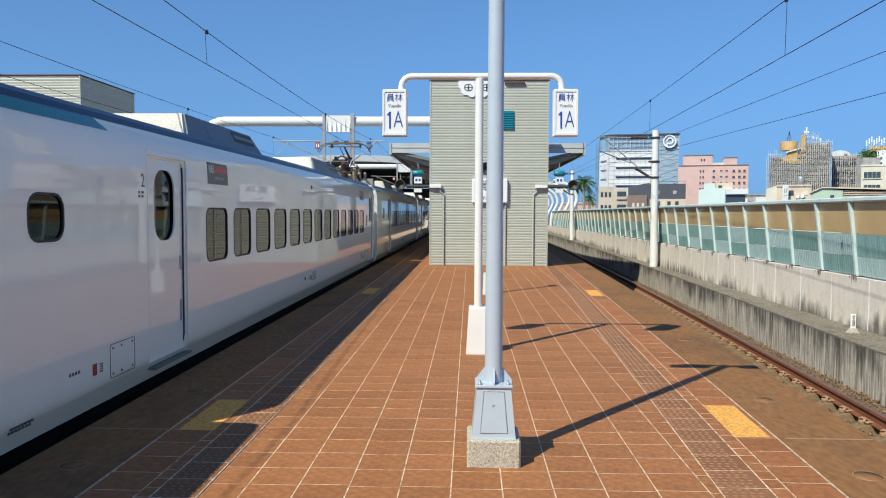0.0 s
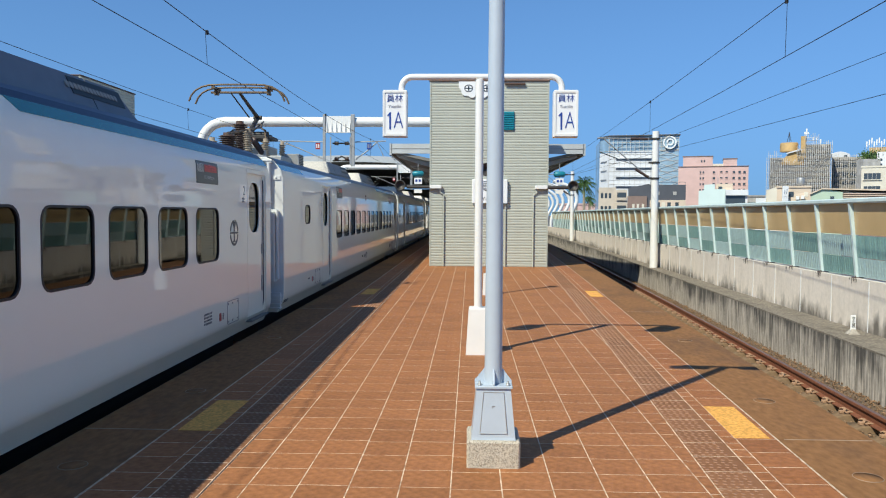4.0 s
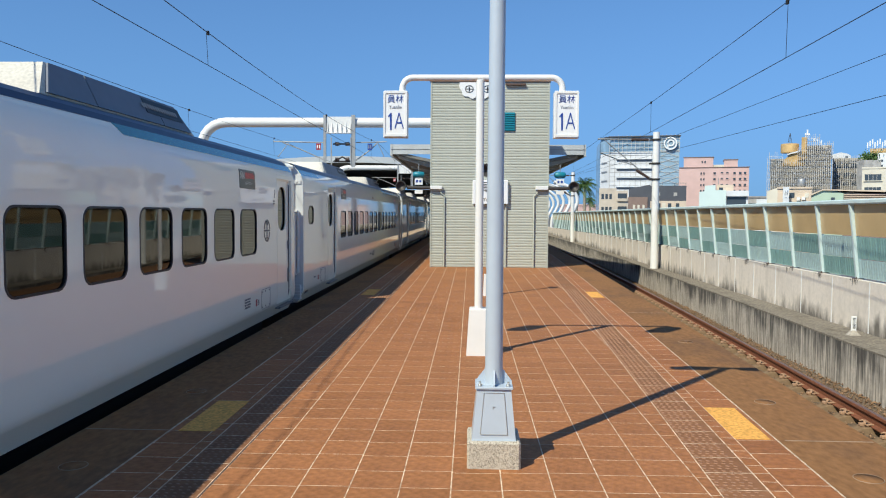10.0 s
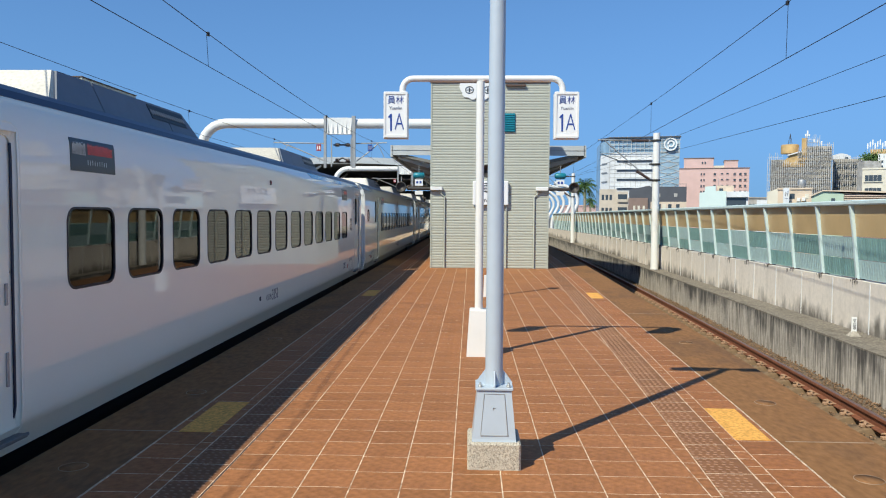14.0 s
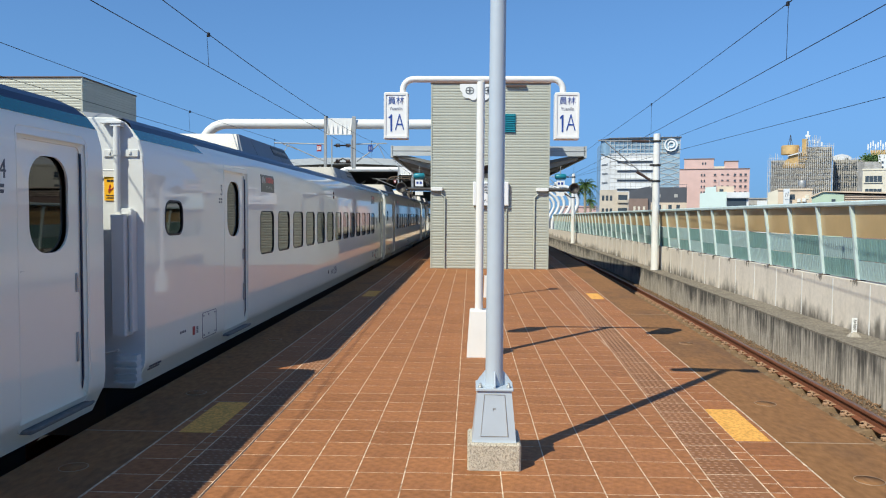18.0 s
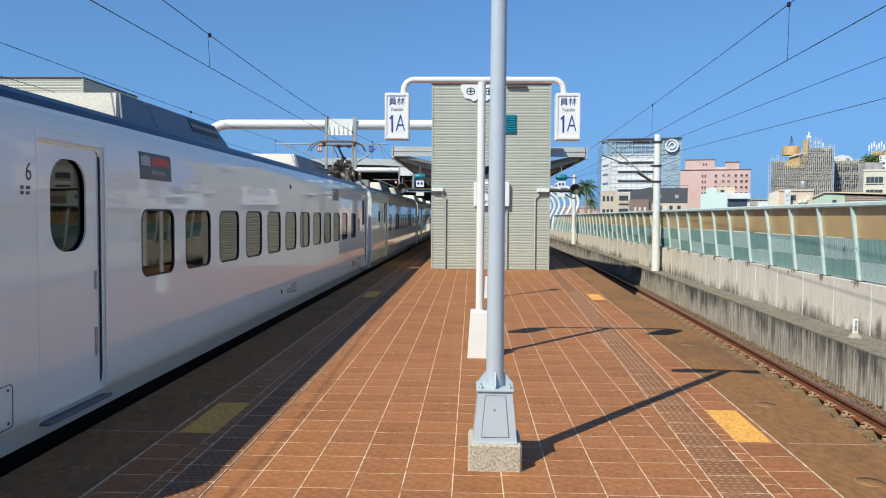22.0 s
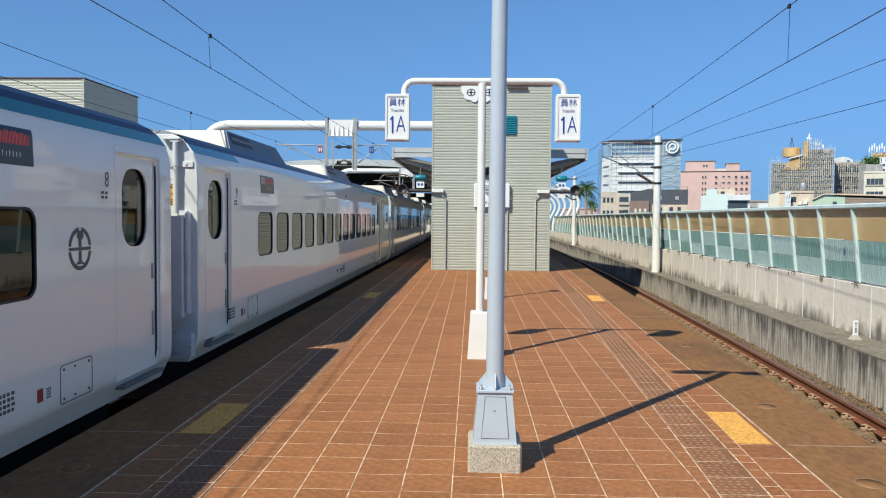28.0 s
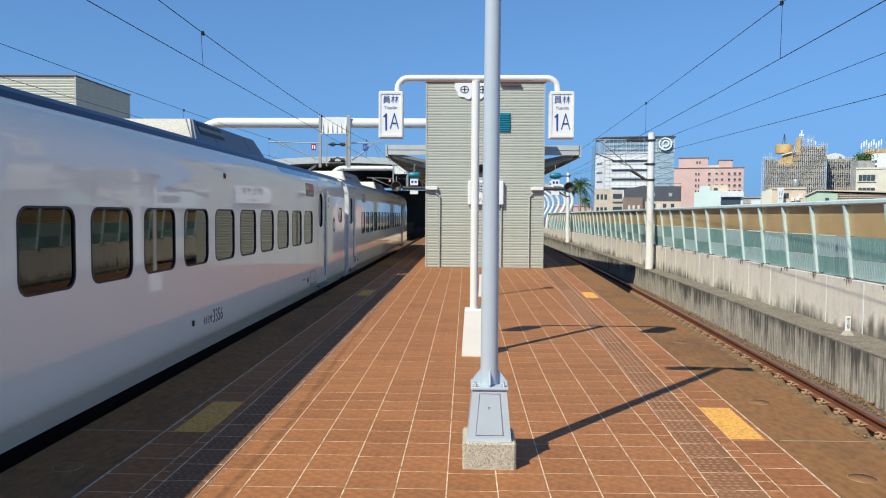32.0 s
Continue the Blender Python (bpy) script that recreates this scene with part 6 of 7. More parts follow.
wb, TILT = facing("office_block", 15.0, "tall white and glass office block with ring sign", "office building")
part("wall", Geo().box(-w_, w_ - 6.9, -15, 15, 0, oz(266)), B_WHITE, wb)
fx, gx = ox(1062, 6), ox(1055, 24)
part("corner_wall", Geo().rings([[(-w_, -15, z), (fx, -9, z), (fx + 2, 10, z), (-w_, 14, z)] for z in (0, oz(268))]), B_WHITE, wb, "white angled corner facet")
part("side_glass", Geo().rings([[(fx - 0.02, -8.9, z), (gx, 9, z), (gx, 15, z), (fx + 1.5, 15, z)] for z in (0, oz(244))]), B_GLASS, wb, "blue glazed side")
for i in range(4):
    z = oz(281.5 + 16.4 * i)
    part("window_band", Geo().box(ox(1092), ox(1154), -15.15, -14.9, z - 0.24, z + 0.24), B_BAND, wb)
    part("sunshade", Geo().box(ox(1091), ox(1155), -15.7, -15.1, z + 0.45, z + 0.65), B_WHITE, wb)
    xa, xb = ox(1064, 4), ox(1074, 1)
    part("window_band", Geo().rings([[(xa, -10.2, q), (xb, -13.6, q), (xb + 0.3, -13.4, q), (xa + 0.3, -10.0, q)] for q in (z - 0.75, z - 0.25)]), B_BAND, wb)
for i in range(9):
    z = oz(272 + 7.6 * i)
    part("floor_line", Geo().box(-w_, w_ - 7.0, -15.08, -14.95, z, z + 0.10), B_GREY, wb)
for i in range(10):
    x = -w_ + (2 * w_ - 7.0) * i / 9
    part("panel_joint", Geo().box(x - 0.05, x + 0.05, -15.08, -14.95, oz(338), oz(268)), B_GREY, wb)
part("glass_front", Geo().box(w_ - 6.85, w_, -15.3, 0, 0, oz(239)), B_NET, wb, "blue-grey glass lattice front")
for i in range(7):
    z = oz(263 + 12 * i)
    for s in (-1, 1):
        part("lattice_bar", Geo().tube([(w_ - 3.4 + s * 3.2, -15.4, z), (w_ - 3.4, -15.4, z - 1.1), (w_ - 3.4 - s * 0.1, -15.4, z - 1.1)], 0.07, 5), B_SCAF, wb)
        part("lattice_bar", Geo().tube([(w_ - 3.4, -15.4, z - 1.15), (w_ - 3.4 + s * 3.2, -15.4, z - 2.2)], 0.07, 5), B_SCAF, wb)
for i in range(9):
    part("floor_line", Geo().box(w_ - 6.8, w_, -15.42, -15.3, oz(255 + 9.5 * i), oz(255 + 9.5 * i) + 0.07), B_SCAF, wb)
part("glass_crown", Geo().box(-w_, w_ - 6.9, -14.9, 10, oz(266), oz(239)), B_GLASS, wb, "glazed top storey")
part("corner_glass", Geo().rings([[(-w_, -14.9, z), (fx, -8.9, z), (fx + 2, 10, z), (-w_, 14, z)] for z in (oz(268), oz(240))]), B_GLASS, wb)
for i in range(17):
    x = -w_ + (2 * w_) * i / 16
    part("crown_bar", Geo().box(x - 0.06, x + 0.06, -15.5, -15.35, oz(267), oz(236)), B_SCAF, wb)
for y in (266, 259, 251, 244):
    part("crown_rail", Geo().box(-w_ - 0.2, w_ + 0.2, -15.5, -15.35, oz(y), oz(y) + 0.12), B_SCAF, wb)
part("roof_edge", Geo().rings([[(-w_, -15.9, z), (w_ + 0.4, -15.9, z), (w_ + 0.4, -14, z), (-w_, -14, z)] for z in (oz(239.5), oz(237.5))]).rings([[(-w_, -15.9, z), (fx - 0.5, -9.4, z), (fx + 1, -8, z), (-w_, -14, z)] for z in (oz(239.5), oz(237.5))]), B_DARK, wb, "dark roof edge")
sx_, sz_ = ox(1186), oz(252)
part("sign_back", Geo().lathe(sx_, -15.9, sz_, [(2.1, 0), (2.1, 0.3)], 28, "y"), B_NET, wb)
rg = part("ring_sign", Geo().frame_ring(ring_of(2.1, 32, sx_, sz_), ring_of(1.68, 32, sx_, sz_), "y", -16.3, -15.95), SIGN_WHITE, wb, "white ring-shaped roof sign")
part("sign_mark", Geo().frame_ring(ring_of(1.15, 24, sx_ + 0.1, sz_ + 0.15), ring_of(0.68, 24, sx_ + 0.1, sz_ + 0.15), "y", -16.3, -15.95).box(sx_ - 0.98, sx_ - 0.55, -16.3, -15.95, sz_ - 1.6, sz_ + 0.1), SIGN_WHITE, rg)

# pink hotel
D = 300
h0, h1 = px(1201, 330, D)[0], px(1326, 330, D)[0]
cx_ = (h0 + h1) / 2
ht, TILT = facing("hotel", 0.0, "tall pink hotel block with two roof towers", "hotel")
part("wall", Geo().box(ox(1201), ox(1326), 0, 20, 0, oz(293)), B_PINK, ht)
part("parapet", Geo().box(ox(1201) - 0.2, ox(1326) + 0.2, -0.25, 0.4, oz(293.3), oz(292.2)), B_BROWN, ht)
for xa, xb, yt in ((1210, 1263, 275), (1282, 1306, 280)):
    tw = part("roof_tower", Geo().box(ox(xa), ox(xb), 0.6, 12, oz(294), oz(yt)), B_PINK, ht)
    part("tower_cap", Geo().box(ox(xa) - 0.2, ox(xb) + 0.2, 0.4, 12.2, oz(yt), oz(yt - 1.3)), B_BROWN, tw)
part("tower_window", Geo().box(ox(1242), ox(1244.5), 0.5, 0.7, oz(285), oz(281)).box(ox(1247), ox(1249.5), 0.5, 0.7, oz(285), oz(281)), B_WIN, ht)
for x in (1240.5, 1245.5, 1263.5, 1276.5, 1286, 1298.5, 1308.5, 1317):
    for i in range(7):
        y = 301.5 + 10.4 * i
        tall = 3.9 if x < 1270 or x > 1295 else 2.4
        wdw = part("window", Geo().box(ox(x), ox(x + (2.6 if x < 1260 else 4.2)), -0.06, 0.1, oz(y + tall), oz(y)), B_WIN, ht)
        part("sill", Geo().box(ox(x) - 0.1, ox(x + (2.6 if x < 1260 else 4.2)) + 0.1, -0.2, 0.05, oz(y + tall) - 0.12, oz(y + tall)), B_PINK, wdw)
part("roof_room", Geo().box(ox(1263), ox(1282), 1, 9, oz(294), oz(288)), B_CREAM, ht)

# beige apartments
D = 200
cx_ = px(1087, 330, D)[0]
ap, TILT = facing("apartment_house", 0.0, "weathered beige apartment house with deep openings", "house")
part("wall", Geo().box(ox(1062), ox(1093), 0, 5, 0, oz(331)), B_BEIGE, ap)
part("wing_wall", Geo().box(ox(1093) - 0.02, ox(1113), -0.4, 5, 0, oz(335)), B_BEIGE, ap)
for y in (341, 364):
    for x in (1066, 1073, 1080):
        part("window", Geo().box(ox(x), ox(x + 4.5), -0.05, 0.1, oz(y + 9), oz(y)), B_WIN, ap)
for y in (340, 363):
    wdw = part("window", Geo().box(ox(1095), ox(1111), -0.46, -0.3, oz(y + 14), oz(y)), B_WIN, ap)
    part("balcony_rail", Geo().box(ox(1094), ox(1112), -0.8, -0.5, oz(y + 14), oz(y + 9)), B_BEIGE, wdw)

# dark building with a brown and a pale lower storey
D = 180
cx_ = px(1164, 330, D)[0]
dk, TILT = facing("dark_block", 0.0, "dark clad building over brown and pale lower storeys", "building")
part("wall", Geo().box(ox(1152), ox(1216), 0, 6, 0, oz(326)), B_DARK, dk)
part("side_wall", Geo().rings([[(ox(1114), 0.3, 0), (ox(1152), 0.0, 0), (ox(1152), 5, 0), (ox(1114), 5, 0)], [(ox(1114), 0.3, oz(331)), (ox(1152), 0.0, oz(324)), (ox(1152), 5, oz(324)), (ox(1114), 5, oz(331))]]), B_DARK, dk, "dark sloping side wall")
part("brown_front", Geo().box(ox(1113), ox(1148), -0.3, -0.02, 0, oz(346)), B_BROWN, dk, "brown brick front")
part("pale_front", Geo().box(ox(1153), ox(1216), -0.5, -0.02, 0, oz(353)), B_TAN, dk, "pale shop front")
for x in (1122, 1130, 1139):
    part("window", Geo().box(ox(x), ox(x + 4), -0.38, -0.28, oz(369), oz(360)), B_CREAM, dk)
for x in (1156, 1165, 1174, 1184, 1198):
    part("window", Geo().box(ox(x), ox(x + 6), -0.58, -0.48, oz(370), oz(357)), B_WIN if x != 1174 else B_CREAM, dk)
for x in (1164, 1194):
    part("window", Geo().box(ox(x), ox(x + 6), -0.06, 0.05, oz(344), oz(338)), B_GREY, dk)
for x in (1154, 1174, 1195, 1215):
    part("rail_post", Geo().box(ox(x) - 0.03, ox(x) + 0.03, 0.1, 0.16, oz(326), oz(321)), B_DARK, dk)
part("roof_rail", Geo().box(ox(1153), ox(1216), 0.1, 0.16, oz(321.6), oz(321)), B_DARK, dk)

# mint house with an open terrace
D = 120
cx_ = px(1282, 330, D)[0]
lw, TILT = facing("mint_house", 0.0, "pale mint house with a blank stepped wall", "house")
part("wall", Geo().slab([(ox(1239), 0), (ox(1287), 0), (ox(1287), oz(333)), (ox(1268), oz(333)), (ox(1268), oz(324)), (ox(1249), oz(325)), (ox(1248), oz(335)), (ox(1239), oz(336))], "y", 0, 3), B_MINT, lw)
part("terrace_wall", Geo().box(ox(1287) + 0.01, ox(1326), 0.2, 3, 0, oz(334)), B_WHITE, lw)
part("open_floor", Geo().box(ox(1288), ox(1322), 0.15, 0.3, oz(360), oz(345)), B_WIN, lw)
part("parapet", Geo().box(ox(1287) + 0.02, ox(1327), -0.3, 0.1, oz(344), oz(335)), B_WHITE, lw)
part("roof_room", Geo().box(ox(1270), ox(1300), 1.2, 2.8, oz(336), oz(323)), B_TAN, lw)
part("roof_window", Geo().box(ox(1274), ox(1281), 1.1, 1.25, oz(333), oz(328)), B_WIN, lw)
part("chimney_pipe", Geo().tube([(ox(1273), 1.5, oz(324)), (ox(1273), 1.5, oz(310))], 0.04, 5), GREY_STEEL, lw)

# tan house with a water tank, billboard before it
D = 110
cx_ = px(1398, 330, D)[0]
tn, TILT = facing("tan_house", 0.0, "tan low house with a roof water tank", "house")
part("wall", Geo().box(ox(1378), ox(1438), 0, 3, 0, oz(328)), B_TAN, tn)
part("side_wall", Geo().rings([[(ox(1359), 0.6, 0), (ox(1378), 0.0, 0), (ox(1378), 3, 0), (ox(1359), 3, 0)], [(ox(1359), 0.6, oz(334)), (ox(1378), 0.0, oz(328)), (ox(1378), 3, oz(328)), (ox(1359), 3, oz(334))]]), B_CREAM, tn)
part("parapet", Geo().box(ox(1377), ox(1439), -0.15, 0.1, oz(330), oz(327)), B_TAN, tn)
part("annex", Geo().box(ox(1340), ox(1359) - 0.01, 0.5, 3, 0, oz(348)), B_WHITE, tn)
part("window", Geo().box(ox(1399), ox(1408), -0.06, 0.05, oz(346), oz(337)), B_WIN, tn)
part("window", Geo().box(ox(1426), ox(1433), -0.06, 0.05, oz(346), oz(338)), B_CREAM, tn)
part("air_unit", Geo().box(ox(1412), ox(1418), -0.5, -0.05, oz(351), oz(345)), WHITE_STEEL, tn)
part("air_unit", Geo().box(ox(1421), ox(1427), -0.5, -0.05, oz(350), oz(344)), WHITE_STEEL, tn)
tk = part("water_tank", Geo().lathe(ox(1420), 1.2, oz(325), [(0.48, 0), (0.5, 0.04), (0.5, 0.9), (0.42, 1.06), (0.05, 1.12)], 18), GREY_STEEL, tn, "steel roof water tank")
for a in (0, 1.57, 3.14, 4.71):
    part("tank_leg", Geo().box(ox(1420) + 0.4 * math.cos(a) - 0.03, ox(1420) + 0.4 * math.cos(a) + 0.03, 1.17 + 0.4 * math.sin(a), 1.23 + 0.4 * math.sin(a), oz(329), oz(325) + 0.02), DARK_STEEL, tk)
part("antenna", Geo().tube([(ox(1413), 0.6, oz(329)), (ox(1413), 0.6, oz(312))], 0.02, 5), DARK_STEEL, tn)
bb = thing("billboard", (px(1393, 330, 109)[0], 109, 0), "white upright billboard with a grey mark", "billboard")
part("board", Geo().box(-0.4, 0.4, -0.1, 0.1, px(1250, 355, 109)[2], px(1250, 327, 109)[2]), SIGN_WHITE, bb)
zb = px(1250, 336, 109)[2]
part("mark", Geo().tube([(-0.2, -0.12, zb - 0.4), (-0.15, -0.12, zb + 0.2), (0.12, -0.12, zb - 0.35), (0.2, -0.12, zb + 0.3)], 0.05, 5).tube([(-0.25, -0.12, zb - 0.8), (0.25, -0.12, zb - 0.8)], 0.03, 5), SIGN_GREY, bb)
part("leg", Geo().box(-0.05, 0.05, -0.05, 0.05, -9.5, 3.2), GREY_STEEL, bb)

# green shed
D = 95
cx_ = px(1466, 330, D)[0]
gs, TILT = facing("green_shed", 0.0, "green gabled shed with a tan roof", "shed")
part("gable", Geo().slab([(ox(1438), 0), (ox(1495), 0), (ox(1495), oz(337)), (ox(1458), oz(332)), (ox(1438), oz(341))], "y", 0, 8), B_GREEN, gs)
part("roof", Geo().slab([(ox(1436), oz(342)), (ox(1458), oz(332.5)), (ox(1600), oz(337)), (ox(1600), oz(334)), (ox(1458), oz(330.5)), (ox(1436), oz(340))], "y", -0.25, 8.2), B_TAN, gs)
part("side_wall", Geo().box(ox(1495) + 0.01, ox(1600), 0.2, 8, 0, oz(338)), B_BROWN, gs, "brown louvred side wall")
for y in (341, 344.5, 348):
    part("louvre", Geo().box(ox(1496), ox(1600), 0.05, 0.25, oz(y), oz(y) + 0.10), B_TAN, gs)
part("window", Geo().box(ox(1473), ox(1480), -0.05, 0.05, oz(350), oz(345)), B_WIN, gs)

# scaffolded block
D = 250
cx_ = px(1415, 330, D)[0]
sc, TILT = facing("scaffolded_block", 0.0, "tall building wrapped in grey scaffolding under repair", "building")
part("wall", Geo().box(ox(1363), ox(1471), 0.62, 20, 0, oz(276)), B_SHELL, sc)
part("upper_wall", Geo().box(ox(1422), ox(1471), 0.62, 18, oz(277), oz(254)), B_SHELL, sc)
part("shell_roof", Geo().slab([(ox(1384), oz(290)), (ox(1424), oz(290)), (ox(1424), oz(262)), (ox(1412), oz(264)), (ox(1396), oz(270)), (ox(1384), oz(283))], "y", 0.5, 6), B_OCHRE, sc, "curved ochre roof shell")
part("stair_tower", Geo().box(ox(1418), ox(1428), 0.48, 8, oz(277), oz(239)), B_OCHRE, sc, "ochre stair tower")
part("white_eave", Geo().rings([[(ox(1393), -0.2, oz(270)), (ox(1418), -0.2, oz(264)), (ox(1418), 3, oz(264)), (ox(1393), 3, oz(270))], [(ox(1393), -0.2, oz(268)), (ox(1418), -0.2, oz(261.5)), (ox(1418), 3, oz(261.5)), (ox(1393), 3, oz(268))]]), B_WHITE, sc)
part("water_tank", Geo().lathe(ox(1397), 6, oz(264), [(2.75, 0), (2.8, 0.3), (2.8, 2.8), (2.6, 3.0), (0.1, 3.1)], 20), B_OCHRE, sc, "round ochre water tank")
for s in (-1, 0, 1):
    part("aerial_leg", Geo().tube([(ox(1397) + 0.7 * s, 6, oz(249)), (ox(1397), 6, oz(228))], 0.08, 5), DARK_STEEL, sc)
for x, y0, y1 in ((1428, 239, 224), (1431, 239, 231), (1425, 239, 230), (1440, 250, 240), (1446, 250, 242), (1453, 256, 244)):
    part("phone_antenna", Geo().box(ox(x) - 0.22, ox(x) + 0.22, 3.6, 4, oz(y0 - 5), oz(y1)).tube([(ox(x), 3.8, oz(y0 + 3)), (ox(x), 3.8, oz(y0 - 5))], 0.08, 5), WHITE_STEEL, sc)


def scaffold(owner, xa, xb, top_of, bays, yf=0.0):
    """Tube scaffold two rows deep: uprights of uneven height, decks, guard rails and braces."""
    rs = random.Random(int(xa))
    for i in range(bays + 1):
        x = xa + (xb - xa) * i / bays
        zt = oz(top_of(x)) + rs.uniform(-0.6, 1.6)
        for back in (0.0, 1.1):
            part("scaffold_pole", Geo().tube([(ox(x), yf + back, oz(352)), (ox(x), yf + back, zt - back)], 0.085, 4), B_PIPE, owner)
        if i < bays:
            x2 = xa + (xb - xa) * (i + 1) / bays
            z = oz(348)
            k = 0
            zt2 = min(zt, oz(top_of(x2)))
            while z < zt2:
                part("scaffold_deck", Geo().box(ox(x), ox(x2), yf + 0.2, yf + 0.75, z, z + 0.05), B_DECK, owner)
                part("guard_rail", Geo().box(ox(x), ox(x2), yf - 0.03, yf + 0.03, z + 0.9, z + 0.97), B_PIPE, owner)
                if (i + k) % 2 == 0 and rs.random() < 0.8:
                    part("scaffold_brace", Geo().tube([(ox(x), yf, z + 0.1), (ox(x2), yf, z + 1.8)], 0.035, 3), B_PIPE, owner)
                z += 1.85
                k += 1


scaffold(sc, 1358, 1473, lambda x: 272 if x < 1388 else 285 if x < 1412 else 262 if x < 1424 else 240 if x < 1452 else 255, 34, -0.7)
wcx = px(1513, 330, D)[0]
cx_ = wcx
wg, TILT = facing("scaffolded_wing", 2.0, "lower wing covered with scaffolding", "building")
part("wall", Geo().box(ox(1473) + 0.02, ox(1553), 0.62, 18, 0, oz(274)), B_SHELL, wg)
for y in (285, 301, 316, 332):
    for i in range(5):
        part("window", Geo().box(ox(1477 + 15 * i), ox(1488 + 15 * i), 0.56, 0.7, oz(y + 8), oz(y)), B_WIN, wg)
scaffold(wg, 1473, 1553, lambda x: 273, 20, -0.7)
rh = thing("roof_house", (px(1508, 330, D)[0], D + 8, oz(274) - 9.5), "white arched roof hut", "hut")
part("hut", Geo().slab([(-3.5, 0), (3.6, 0), (3.6, 1.2), (2.2, 1.9), (0.4, 2.2), (-1.4, 1.7), (-3.5, 0.9)], "y", 0, 2), B_WHITE, rh)
part("hut_window", Geo().box(1.6, 2.6, -0.1, 0.05, 0.3, 1.0), B_WIN, rh)
part("duct", Geo().box(-5.5, -3.8, 0, 3, 0, 1.6, 0.1), B_WHITE, rh)

# cream block and the white tower behind it
D = 190
cx_ = px(1580, 330, D)[0]
cb, TILT = facing("corner_block", 0.0, "cream office block with wide dark windows", "building")
part("wall", Geo().box(ox(1526), ox(1640), 0, 16, 0, oz(292)), B_CREAM, cb)
part("parapet", Geo().box(ox(1526) - 0.1, ox(1640), -0.15, 0.2, oz(293), oz(290)), B_CREAM, cb)
for y in (303, 326):
    wdw = part("window", Geo().box(ox(1531), ox(1561), -0.08, 0.1, oz(y + 11), oz(y)), B_WIN, cb)
    for x in (1538, 1546, 1553):
        part("mullion", Geo().box(ox(x) - 0.05, ox(x) + 0.05, -0.14, -0.05, oz(y + 11), oz(y)), B_GREY, wdw)
    part("sill", Geo().box(ox(1529), ox(1563), -0.3, 0.0, oz(y + 12.5), oz(y + 11.2)), B_CREAM, wdw)
D = 230
cx_ = px(1590, 330, D)[0]
wt, TILT = facing("white_tower_block", 0.0, "white stair tower behind the cream block", "building")
part("wall", Geo().box(ox(1553), ox(1640), 0, 16, 0, oz(265)), B_WHITE, wt)
part("window", Geo().box(ox(1558), ox(1563), -0.08, 0.1, oz(281), oz(277)), B_WIN, wt)
part("window", Geo().box(ox(1558), ox(1563), -0.08, 0.1, oz(290), oz(286)), B_WIN, wt)
D = 270
cx_ = px(1590, 330, D)[0]
mt, TILT = facing("antenna_block", 0.0, "ochre block crowded with roof antennas", "building")
part("wall", Geo().box(ox(1539), ox(1640), 0, 16, 0, oz(257)), B_OCHRE, mt)
for i in range(9):
    x = 1534 + 4.5 * i
    part("phone_antenna", Geo().box(ox(x) - 0.2, ox(x) + 0.2, -0.5, -0.2, oz(256 - 3 * (i % 3)), oz(246 - 3 * (i % 3))).tube([(ox(x), -0.3, oz(262)), (ox(x), -0.3, oz(255 - 3 * (i % 3)))], 0.07, 5), WHITE_STEEL, mt)
city_block("far_block", "distant grey apartment block", "building", px(1325, 330, 330)[0], px(1358, 330, 330)[0], 330, 345, px(1250, 346, 330)[2], B_GREY)
fr_ = thing("far_roof", (px(1341, 330, 300)[0], 300, -9.5), "distant dark green tiled roof", "building", "city buildings")
part("roof", Geo().slab([(-4.2, 13.6), (4.2, 13.6), (3.0, 15.8), (-3.0, 15.8)], "y", 0, 8), B_DARKGREEN, fr_)
part("wall", Geo().box(-3.8, 3.8, 0.5, 7.5, 0, 13.6), B_CREAM, fr_)
city_block("far_row", "row of distant low houses", "building", px(1000, 330, 320)[0], px(1060, 330, 320)[0], 320, 335, px(1250, 362, 320)[2], B_PINK)
city_block("station_annex", "grey station annex behind the far platform", "building", -60, -24, 60, 130, 3.0, B_GREY)

# ---- palms and roof plants ----
LEAF = surface("palm_leaf", (0.075, 0.14, 0.035), 0.6, grain=0.2, scale=3, rand=0.35)
TRUNK = surface("palm_trunk", (0.33, 0.28, 0.21), 0.9, grain=0.2, scale=4)


